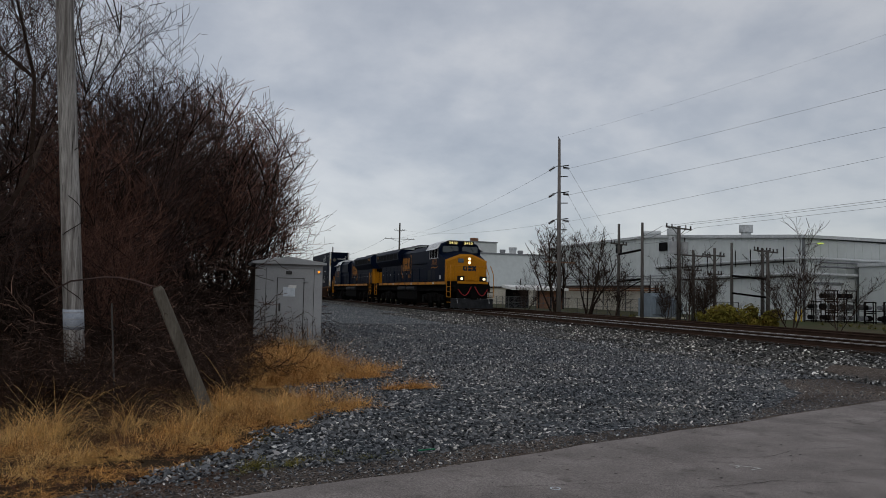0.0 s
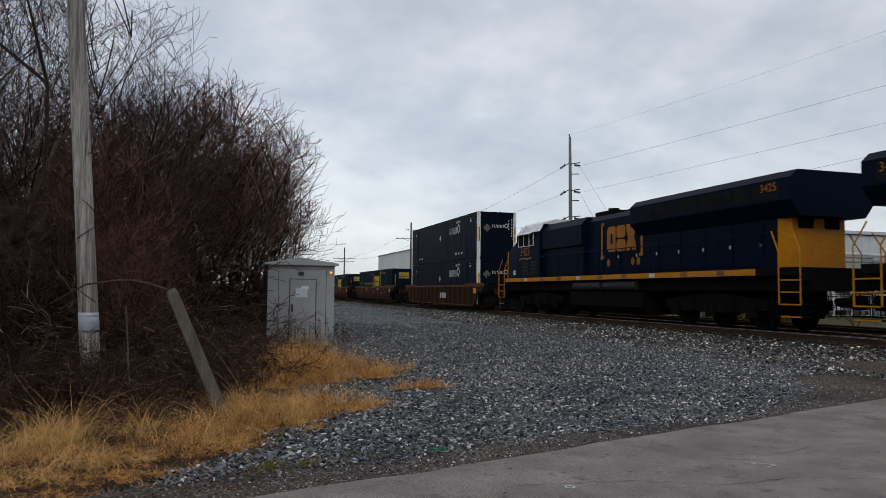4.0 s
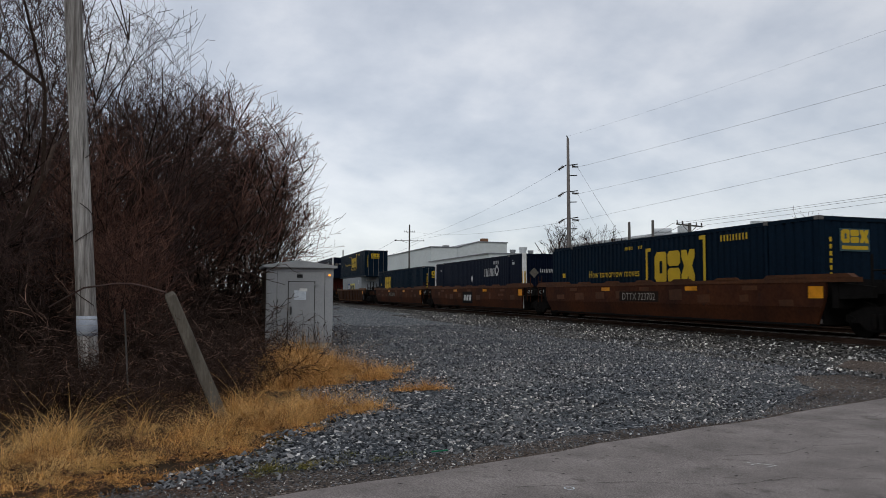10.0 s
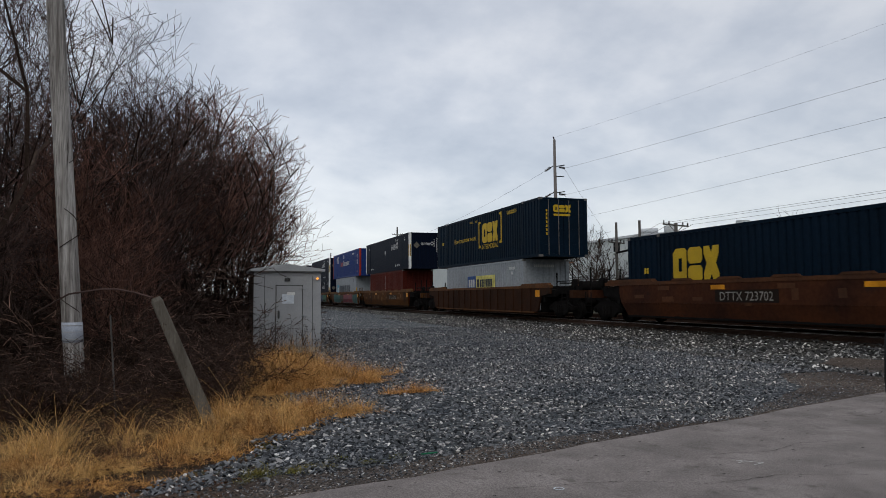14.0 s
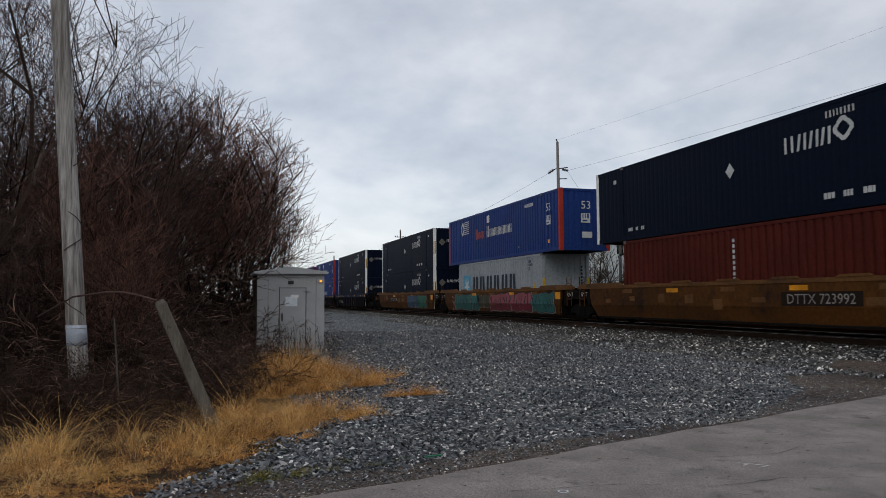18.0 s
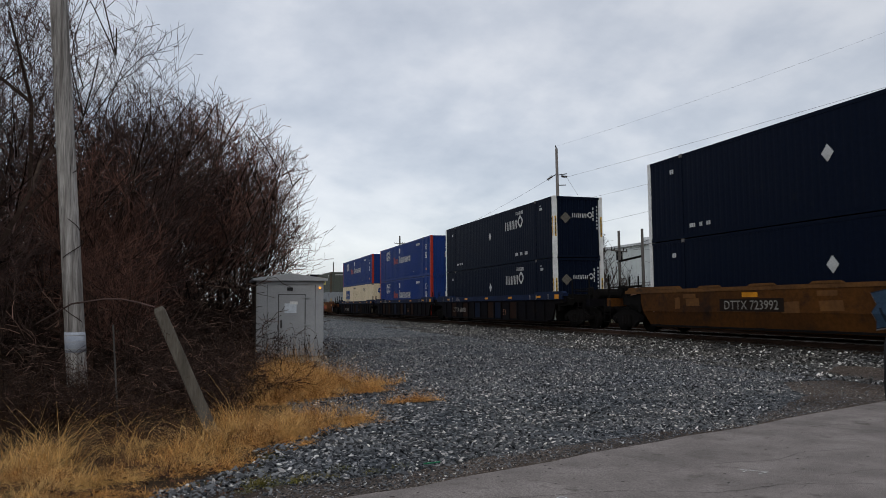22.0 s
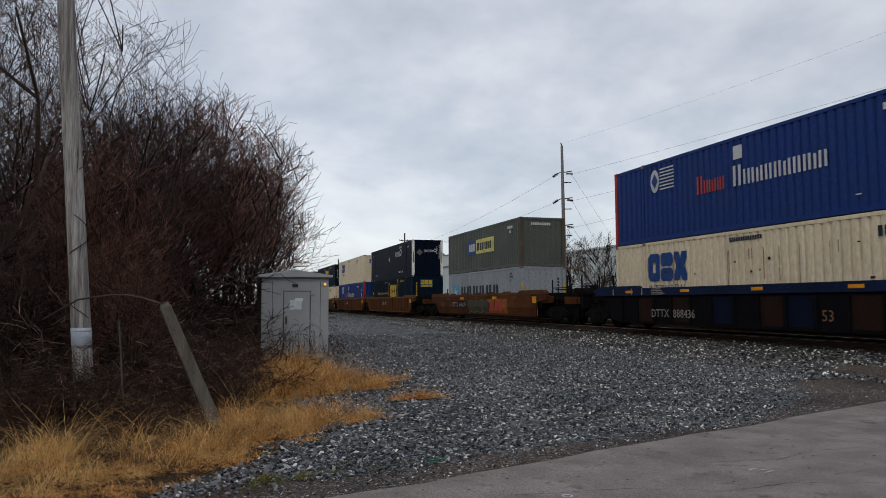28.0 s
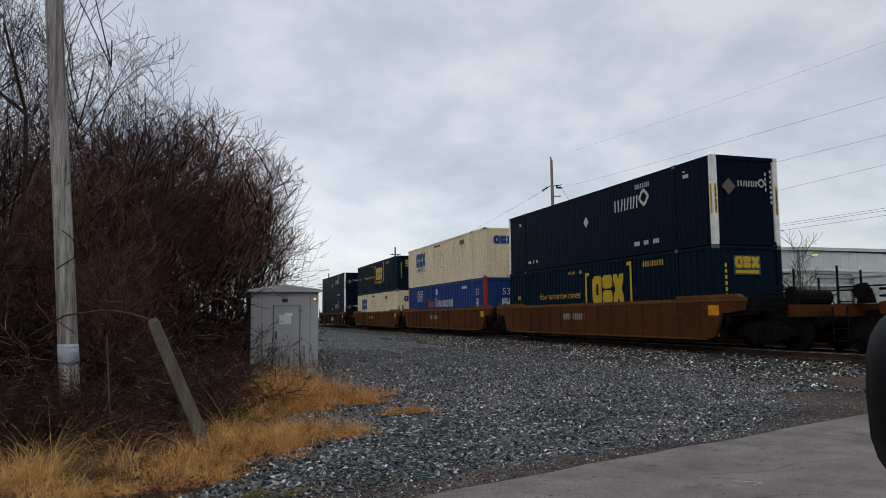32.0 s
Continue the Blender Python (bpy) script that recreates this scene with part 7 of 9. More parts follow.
def wheel_mesh(r):
    """One wheelset round its own axle, with the bolts of its caps."""
    if r not in WHEELS:
        bm = B()
        for sx in (-1, 1):
            rod(bm, (sx * 0.69, 0, 0), (sx * 0.80, 0, 0), r, 22)
            rod(bm, (sx * 0.80, 0, 0), (sx * 0.83, 0, 0), r * 0.55, 16)
            rod(bm, (sx * 0.66, 0, 0), (sx * 0.70, 0, 0), r + 0.028, 22)
            rod(bm, (sx * 0.83, 0, 0), (sx * 1.2, 0, 0), 0.11, 10)
            for q in range(3):
                a = 2.0944 * q
                rod(bm, (sx * 1.2, 0.07 * math.cos(a), 0.07 * math.sin(a)), (sx * 1.23, 0.07 * math.cos(a), 0.07 * math.sin(a)), 0.022, 6)
        rod(bm, (-0.7, 0, 0), (0.7, 0, 0), 0.085, 8)
        me = bpy.data.meshes.new("wheelset")
        bm.to_mesh(me)
        bm.free()
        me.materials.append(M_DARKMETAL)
        WHEELS[r] = me
    return WHEELS[r]


TURNING = []  # wheelsets: part, its place on its thing, radius, and which way it turns


def truck_parts(parent, y, r=0.46, base=1.78, big=False):
    """A two-axle truck; its frame is a part of the car, its wheelsets are pieces of the frame."""
    bm = B()
    for sx in (-1, 1):
        x0, x1 = sx * 1.05, sx * 1.17
        prism(bm, [(y - base / 2 - 0.2, r - 0.06), (y - base / 2 + 0.22, r - 0.08), (y - 0.42, r - 0.28), (y + 0.42, r - 0.28), (y + base / 2 - 0.22, r - 0.08), (y + base / 2 + 0.2, r - 0.06), (y + base / 2 + 0.2, r + 0.12), (y + 0.5, r + 0.34), (y - 0.5, r + 0.34), (y - base / 2 - 0.2, r + 0.12)], "x", min(x0, x1), max(x0, x1))
        for k in (-0.2, 0, 0.2):
            rod(bm, (sx * 1.19, y + k, r - 0.2), (sx * 1.19, y + k, r + 0.16), 0.075, 8)
    box(bm, -1.0, 1.0, y - 0.2, y + 0.2, r + 0.05, r + 0.36)
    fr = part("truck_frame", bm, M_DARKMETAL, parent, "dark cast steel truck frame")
    for k in (-1, 1):
        ob = new("wheelset", wheel_mesh(r))
        ob.parent = fr
        ob["label"] = "steel wheels on their axle"
        ob.matrix_basis = pose(0, y + k * base / 2, r)
        TURNING.append((ob, y + k * base / 2, r, 1))
    return fr


# ---- well cars ----
M_WELL = {
    "brown": (surface("rust_brown_well_paint", (0.0370, 0.0155, 0.00743), (0.0240, 0.0115, 0.00700), 0.75, scale=0.7, fine=9, bump=0.08, spec=0.05, amount=0.6, grime=(0.0239, 0.0149, 0.0106), grime_at=0.58), surface("orange_chord_paint", (0.117, 0.0451, 0.0117), (0.069, 0.0292, 0.0106), 0.7, scale=0.8, fine=9, bump=0.05, grime=(0.0318, 0.0186, 0.0106), grime_at=0.6)),
    "red": (surface("red_brown_well_paint", (0.0640, 0.0215, 0.00896), (0.0300, 0.0120, 0.00720), 0.75, scale=0.9, fine=9, bump=0.08, spec=0.05, amount=0.6, grime=(0.0239, 0.0138, 0.0106), grime_at=0.6), surface("rust_chord_paint", (0.0849, 0.0318, 0.0117), (0.053, 0.0223, 0.0106), 0.7, scale=0.8, fine=9, bump=0.05)),
    "orange": (surface("faded_orange_well_paint", (0.088, 0.034, 0.0080), (0.048, 0.0200, 0.0068), 0.7, scale=0.5, fine=9, bump=0.06, spec=0.05, amount=0.6, grime=(0.0210, 0.0120, 0.0085), grime_at=0.55), surface("dull_orange_chord_paint", (0.133, 0.0583, 0.0159), (0.0796, 0.0371, 0.0133), 0.7, scale=0.8, fine=9, bump=0.05, grime=(0.0318, 0.0212, 0.0133), grime_at=0.6)),
    "blue": (surface("blue_black_well_paint", (0.0055, 0.0055, 0.0075), (0.0075, 0.006, 0.006), 0.7, scale=0.7, fine=9, bump=0.06, spec=0.02, amount=0.6, grime=(0.014, 0.010, 0.008), grime_at=0.6), surface("navy_chord_paint", (0.010, 0.019, 0.052), (0.009, 0.014, 0.034), 0.55, scale=0.8, fine=9, bump=0.03, spec=0.03)),
    "rust": (surface("rusted_orange_well_paint", (0.101, 0.0329, 0.00902), (0.053, 0.0186, 0.00796), 0.75, scale=0.45, fine=9, bump=0.08, spec=0.05, amount=0.6, grime=(0.0318, 0.0149, 0.00955), grime_at=0.56), surface("rusted_chord_paint", (0.117, 0.0424, 0.0106), (0.0583, 0.0239, 0.0106), 0.75, scale=0.8, fine=9, bump=0.05)),
    "ochre": (surface("brown_orange_well_paint", (0.0902, 0.0329, 0.00955), (0.0583, 0.0223, 0.00849), 0.75, scale=0.6, fine=9, bump=0.08, spec=0.05, amount=0.6, grime=(0.0292, 0.0159, 0.0106), grime_at=0.6), surface("ochre_chord_paint", (0.143, 0.0557, 0.0133), (0.0902, 0.0371, 0.0117), 0.7, scale=0.8, fine=9, bump=0.05)),
}


M_STENCIL = surface("worn_stencil_paint", (0.30, 0.28, 0.25), (0.19, 0.17, 0.15), 0.6, scale=3, fine=20, bump=0)
M_PATCH = [surface("rust_patch_paint", (0.026, 0.013, 0.009), (0.014, 0.009, 0.007), 0.8, scale=1.5, fine=12, bump=0.05, spec=0.03), surface("navy_patch_paint", (0.005, 0.009, 0.022), (0.005, 0.007, 0.016), 0.6, scale=1.5, fine=12, bump=0.03, spec=0.03)]


def well_car(kind, ribs, front_end, rear_end, label, rear_truck):
    """One well of a stack car: its rail top at z 0, its middle at the origin; an end is 'joint' or 'coupler'."""
    paint, chord = M_WELL[kind]
    e = root("well_car", label, "rail car", "container well cars")
    low = 0.31 if kind == "blue" else 0.29
    for sx in (-1, 1):
        xo, xi = sx * 1.485, sx * 1.40
        bm = B()
        if ribs:
            prism(bm, [(-9.45, 1.15), (-8.45, 1.05), (-8.15, low + 0.08), (-7.95, low), (7.95, low), (8.15, low + 0.08), (8.45, 1.05), (9.45, 1.15), (9.45, 1.42), (-9.45, 1.42)], "x", min(xo, xi), max(xo, xi))
            side = part("side_sill", bm, paint, e)
        else:
            far_end = 8.42 if kind in ("orange", "red") else 9.45
            prism(bm, [(-far_end, 1.15), (-8.4, 1.05), (-8.3, 0.77), (8.3, 0.77), (8.4, 1.05), (far_end, 1.15), (far_end, 1.42), (-far_end, 1.42)], "x", min(xo, xi), max(xo, xi))
            side = part("side_sill", bm, paint, e)
            # the lower plate leans in under the sill
            bm = B()
            v = [bm.verts.new((sx * x, y, z)) for x, y, z in ((1.478, -8.3, 0.768), (1.478, 8.3, 0.768), (1.366, 8.0, low), (1.366, -8.0, low), (1.40, -8.3, 0.768), (1.40, 8.3, 0.768), (1.29, 8.0, low), (1.29, -8.0, low))]
            for f in ((0, 1, 2, 3), (7, 6, 5, 4), (0, 4, 5, 1), (1, 5, 6, 2), (2, 6, 7, 3), (3, 7, 4, 0)):
                bm.faces.new([v[q] for q in f])
            part("lower_plate", bm, paint, e)
        lo, out = (1.27, 1.56) if kind == "blue" else (1.421, 1.50)
        bm = B()
        if kind == "blue":
            box(bm, min(sx * 1.552, sx * 1.487), max(sx * 1.552, sx * 1.487), -9.3, 9.3, lo, 1.42)
        box(bm, min(sx * out, sx * 1.34), max(sx * out, sx * 1.34), -9.45, 9.45, 1.421, 1.54)
        part("top_chord", bm, chord, e)
        bm = B()
        outer = 1.51 if ribs else 1.36
        box(bm, min(sx * outer, sx * 1.25), max(sx * outer, sx * 1.25), -7.7, 7.7, low - 0.06, low - 0.001)
        part("bottom_chord", bm, paint if kind == "blue" or not ribs else chord, e)
        for y0, y1 in ((-9.3, -6.2), (6.2, 9.3)):
            bm = B()
            prism(bm, [(y0, 1.541), (y1, 1.541), (y1 - 0.15, 1.64), (y0 + 0.15, 1.64)], "x", min(sx * 1.51, sx * 1.30), max(sx * 1.51, sx * 1.30))
            part("guide_plate", bm, chord, e)
        if not ribs and kind != "blue":
            for k in range(5):  # raised guides along the top of the side
                yy = -4.6 + 2.3 * k
                bm = B()
                prism(bm, [(yy - 0.55, 1.541), (yy + 0.55, 1.541), (yy + 0.42, 1.61), (yy - 0.42, 1.61)], "x", min(sx * 1.515, sx * 1.44), max(sx * 1.515, sx * 1.44))
                part("side_guide", bm, chord, e)
            r = random.Random(sx * 31 + len(bpy.data.objects))
            for k in range(9):  # patches of fresher and dirtier paint
                yy, zz = -6.6 + 1.65 * k + r.uniform(-0.5, 0.5), r.uniform(0.82, 1.1)
                w, h = r.uniform(0.12, 0.45), r.uniform(0.06, 0.2)
                bm = B()
                x = sx * (1.4866 + 0.0003 * k)
                bm.faces.new([bm.verts.new((x, yy + a * w, zz + b * h)) for a, b in ((-1, -0.9), (0.9, -1), (1, 0.9), (-0.9, 1))])
                part("paint_patch", bm, chord, side)
        if ribs:
            n = 15
            for k in range(n):
                yy = -7.35 + 14.7 * k / (n - 1)
                bm = B()
                prism(bm, [(min(xo, sx * 1.545), yy - 0.05), (max(xo, sx * 1.545), yy - 0.05), (max(xo, sx * 1.545), yy + 0.05), (min(xo, sx * 1.545), yy + 0.05)], "z", low, 1.195 if kind == "blue" else 1.419)
                part("rib", bm, paint, side)
        else:
            for k in range(5):
                yy = -5.6 + 2.8 * k
                bm = B()
                box(bm, min(xo, sx * 1.492), max(xo, sx * 1.492), yy - 0.32, yy + 0.32, 1.22, 1.36)
                part("reflector", bm, M_LABELO if k % 2 else chord, side)
    bm = B()
    box(bm, -1.39, 1.39, -8.0, 8.0, low - 0.04, 0.315)
    for k in range(7):
        box(bm, -1.39, 1.39, -7.5 + 2.5 * k - 0.15, -7.5 + 2.5 * k + 0.15, 0.316, FLOOR - 0.002)
    part("floor", bm, M_DARKMETAL, e)
    for s, kind_end in ((-1, front_end), (1, rear_end)):
        far = 9.55 if kind_end == "joint" else 11.2
        bm = B()
        box(bm, -1.40, 1.40, min(s * 8.55, s * 8.75), max(s * 8.55, s * 8.75), 0.75, 1.5)
        box(bm, -1.26, 1.26, min(s * 8.02, s * 8.14), max(s * 8.02, s * 8.14), 0.3, 1.45)
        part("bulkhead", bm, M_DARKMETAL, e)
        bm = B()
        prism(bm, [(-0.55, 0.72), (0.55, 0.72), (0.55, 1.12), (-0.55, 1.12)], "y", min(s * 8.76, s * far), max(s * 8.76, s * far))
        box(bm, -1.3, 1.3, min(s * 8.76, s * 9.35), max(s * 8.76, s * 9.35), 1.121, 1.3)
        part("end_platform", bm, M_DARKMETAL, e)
        for sx in (-1, 1):
            bm = B()
            prism(bm, [(s * 8.76, 0.98), (s * 9.75, 1.02), (s * 9.78, 1.3), (s * 8.76, 1.41)], "x", min(sx * 1.22, sx * 1.39), max(sx * 1.22, sx * 1.39))
            part("end_bracket", bm, paint if kind == "rust" else M_DARKMETAL, e)
        if kind_end == "coupler":
            bm = B()
            box(bm, -1.25, 1.25, min(s * 10.9, s * 11.2), max(s * 10.9, s * 11.2), 0.95, 1.28)
            part("end_sill", bm, paint, e)
            bm = B()
            rod(bm, (0, s * 11.2, 0.85), (0, s * 11.75, 0.85), 0.12, 8)
            bevel_box(bm, -0.2, 0.2, min(s * 11.55, s * 11.82), max(s * 11.55, s * 11.82), 0.68, 1.02, 0.04)
            part("coupler", bm, M_DARKMETAL, e)
            for sx in (-1, 1):
                bm = B()
                pipe(bm, [(sx * 1.2, s * 11.1, 1.28), (sx * 1.2, s * 11.1, 2.25)], 0.035, 6)
                pipe(bm, [(sx * 1.2, s * 9.6, 1.3), (sx * 1.2, s * 9.6, 2.1)], 0.035, 6)
                pipe(bm, [(sx * 1.2, s * 9.6, 1.7), (sx * 1.2, s * 11.1, 1.7)], 0.02, 6)
                part("handrail", bm, M_DARKMETAL, e)
                bm = B()
                for zz in (0.35, 0.65, 0.95):
                    rod(bm, (sx * 1.47, s * 10.6, zz), (sx * 1.47, s * 11.05, zz), 0.018, 6)
                for yy in (10.6, 11.05):
                    rod(bm, (sx * 1.47, s * yy, 0.3), (sx * 1.47, s * yy, 1.2), 0.022, 6)
                part("ladder", bm, M_DARKMETAL, e)
            bm = B()
            rod(bm, (-0.95, s * 10.7, 1.58), (-0.90, s * 10.7, 1.58), 0.2, 14)
            part("brake_wheel", bm, M_DARKMETAL, e)
            bm = B()
            prism(bm, [(s * 10.35, 1.28), (s * 10.85, 1.28), (s * 10.78, 1.75), (s * 10.6, 1.8), (s * 10.45, 1.6)], "x", -0.88, -0.78)
            part("brake_stand", bm, M_DARKMETAL, e)
            for zz in (1.45, 1.62):
                bm = B()
                rod(bm, (-1.2, s * 9.9, zz), (1.2, s * 9.9, zz), 0.03, 6)
                part("cross_rail", bm, M_DARKMETAL, e)
            bm = B()
            rod(bm, (-0.3, s * 10.2, 1.5), (0.9, s * 10.2, 1.5), 0.22, 12)
            part("air_tank", bm, M_DARKMETAL, e)
        else:
            for sx in (-1, 1):
                bm = B()
                for zz in (1.0, 1.35, 1.7):
                    rod(bm, (sx * 1.46, s * 8.95, zz), (sx * 1.46, s * 9.35, zz), 0.016, 6)
                for yy in (8.95, 9.35):
                    rod(bm, (sx * 1.46, s * yy, 0.7), (sx * 1.46, s * yy, 1.95), 0.02, 6)
                part("ladder", bm, paint, e)
            words("125 T", 0.24, M_LOGOW, e, face_left(-1.396, s * 9.1, 1.12), "white stencilled lettering")
    truck_parts(e, -9.83)
    if rear_truck:
        truck_parts(e, 9.83)
    # marks
    X = -1.489
    if kind == "blue":
        words("53", 0.42, M_RUSTPIPE, e, face_left(-1.494, -2.48, 0.52), "faded numerals")
        for k in range(5):
            slab_part("reflector", [R(-0.24, 0.24, 0, 0.10)], M_LABELO, e, face_left(-1.565, -6.84 + 3.4 * k, 1.36), "orange reflector")
        for k, mat in ((3, M_PATCH[0]), (5, M_PATCH[1]), (6, M_PATCH[0]), (8, M_PATCH[1]), (10, M_PATCH[0]), (12, M_PATCH[0])):
            slab_part("paint_patch", [R(-0.46, 0.46, 0, 0.84)], mat, e, face_left(-1.4885, -7.35 + 1.05 * (k + 0.5), 0.34), "repainted panel patch")
        slab_part("end_label", [R(-0.22, 0.22, 0, 0.2)], M_LABELO, e, face_left(-1.567, -8.75, 1.30), "orange reflector panel")
        for k in (-7.9, -6.6, -5.9, 5.9, 6.6, 7.9):
            slab_part("chord_bracket", [R(-0.03, 0.03, 0, 0.24)], M_STENCIL, e, face_left(-1.566, k, 1.29), "worn pale bracket edge")
        slab_part("data_marking", [R(-0.4, 0.4 - 0.08 * q, 0.06 * q, 0.06 * q + 0.03) for q in range(4)], M_STENCIL, e, face_left(-1.566, 4.9, 1.30))
    else:
        slab_part("end_label", [R(-0.25, 0.25, 0, 0.32)], M_LABELO, e, face_left(X, -8.1, 1.0), "orange reflector panel")
    return e


def mark_bars(e, y, z, mat, sizes, h=0.3, board=True):
    if board:
        slab_part("mark_board", [R(-1.35, 1.35, -0.08, h + 0.08)], M_BLACK, e, face_left(-1.4895, y, z), "black stencil board")
    slab_part("mark_lettering", bars(-1.2, 0, sizes, h, 0.2), mat, e, face_left(-1.494, y, z), "pale stencilled marks")


M_BOARD = surface("dark_stencil_board", (0.022, 0.014, 0.010), (0.014, 0.010, 0.008), 0.7, bump=0, spec=0.04)


def stencil(e, body, y, z, size=0.38, board=True, x=-1.494):
    if board:
        slab_part("mark_board", [R(-size * 3.5, size * 3.5, -size * 0.16, size * 0.84)], M_BOARD, e, face_left(x + 0.0045, y, z), "black stencil board")
    words(body, size, M_STENCIL, e, face_left(x, y, z), "worn white stencilled lettering")


def cut(poly, z, keep_upper):
    """The part of an outline above or below a height."""
    out = []
    for (x0, z0), (x1, z1) in zip(poly, poly[1:] + poly[:1]):
        in0, in1 = (z0 >= z) == keep_upper, (z1 >= z) == keep_upper
        if in0:
            out.append((x0, z0))
        if in0 != in1:
            f = (z - z0) / (z1 - z0)
            out.append((x0 + (x1 - x0) * f, z))
    return out


def spray(e, poly, mat, layer, y0, name="spray_shape", label="sprayed graffiti shape"):
    """Paint on the side of a well: it follows the upright sill and the leaning plate below it."""
    bm = B()
    up, low = cut(poly, 0.769, True), cut(poly, 0.769, False)
    if len(up) > 2:
        bm.faces.new([bm.verts.new((-1.487 - 0.0015 * layer, y0 - u, min(z, 1.415))) for u, z in up])
    if len(low) > 2:
        bm.faces.new([bm.verts.new((-(1.478 - (0.768 - z) * 0.2342) - 0.003 - 0.0015 * layer, y0 - u, z)) for u, z in low])
    return part(name, bm, mat, e, label)


def mural(e, seed, y0, width, one, two, n, z0=0.33, high=1.05):
    """A sprayed piece without letters: angular interlocked shapes with a dark shadow, a dim outline and two tones."""
    r = random.Random(seed)
    step = width / n
    mid = z0 + high * 0.5
    for k in range(n):
        c = -width / 2 + step * (k + 0.5)
        tilt = r.uniform(-0.18, 0.18)
        base = []
        for px, pz in ((-0.62, -0.5), (-0.2, -0.44), (0.1, -0.5), (0.5, -0.46), (0.66, -0.2), (0.48, 0.0), (0.62, 0.22), (0.5, 0.5), (0.12, 0.42), (-0.18, 0.5), (-0.56, 0.44), (-0.44, 0.16), (-0.66, -0.04), (-0.5, -0.26)):
            px, pz = px * r.uniform(0.8, 1.12) * step, pz * r.uniform(0.84, 1.04) * high
            base.append((px + tilt * pz, pz))
        top = 4 * (k % 2)
        spray(e, [(c + x * 1.12 + 0.05, mid + z * 1.03 - 0.02) for x, z in base], SPRAY["pale"], top, y0)
        spray(e, [(c + x * 1.06 + 0.02, mid + z * 1.0) for x, z in base], M_LOGODK, top + 1, y0)
        fill = [(c + x, mid + z * 0.94) for x, z in base]
        spray(e, fill, SPRAY[one], top + 2, y0)
        low = cut(fill, mid - r.uniform(0.02, 0.12), False)
        if len(low) > 2:
            spray(e, low, SPRAY[two], top + 3, y0)
        for q in range(3):  # dark slits inside the shapes
            gx, gz, gh = c + (-0.3, 0.05, 0.3)[q] * step + r.uniform(-0.04, 0.04), mid + r.uniform(-0.18, 0.18) * high, high * r.uniform(0.12, 0.26)
            gw, t = step * r.uniform(0.03, 0.06), r.uniform(-0.12, 0.12)
            spray(e, [(gx - gw - t, gz - gh), (gx + gw - t, gz - gh), (gx + gw * 0.6 + t, gz + gh), (gx - gw * 0.6 + t, gz + gh)], M_LOGODK, top + 4.5, y0)


SPRAY = {c: surface(c + "_spray_paint", v, tuple(a * 0.7 for a in v), 0.6, scale=1.2, fine=14, bump=0) for c, v in {"pale": (0.21, 0.18, 0.155), "rose": (0.27, 0.135, 0.115), "pink": (0.27, 0.075, 0.090), "crimson": (0.15, 0.022, 0.032), "teal": (0.030, 0.115, 0.105), "blue": (0.040, 0.075, 0.125), "green": (0.030, 0.130, 0.080), "olive": (0.060, 0.055, 0.030)}.items()}

CONSIST = [  # front of the upper (or only) load at the start, lower load, upper load, car
    (95.10, "navy", "navy", "brown", True, "coupler", "coupler"),
    (118.68, "teal", None, "brown", False, "coupler", "coupler"),
    (142.57, "teal", None, "red", False, "coupler", "joint"),
    (162.22, "navy", None, "red", False, "joint", "joint"),
    (181.84, "teal_rev", None, "red", False, "joint", "coupler"),
    (205.60, "sage_grey", "teal_doors", "brown", True, "coupler", "coupler"),
    (229.19, "plain", "navy", "orange", False, "coupler", "joint"),
    (248.65, "star", "royal", "orange", False, "joint", "joint"),
    (268.26, "navy", "navy", "orange", False, "joint", "coupler"),
    (292.05, "navy", "navy", "blue", True, "coupler", "joint"),
    (311.70, "royal", "royal", "blue", True, "joint", "joint"),
    (331.42, "cream", "royal", "blue", True, "joint", "coupler"),
    (355.00, "star_low", "sage", "rust", False, "coupler", "coupler"),
    (378.64, "teal", "navy", "ochre", True, "coupler", "joint"),
    (398.38, "royal", "cream", "ochre", True, "joint", "joint"),
    (418.05, "cream", "teal", "ochre", True, "joint", "coupler"),
    (441.75, "navy", "navy", "brown", True, "coupler", "coupler"),
]
CAR_LABEL = {"brown": "rust-brown double-stack well car", "red": "smooth red-brown double-stack well car", "orange": "faded orange double-stack well car", "blue": "blue-black double-stack well car with orange reflectors", "rust": "rust-streaked orange well car with sprayed paint", "ochre": "brown-orange ribbed double-stack well car"}
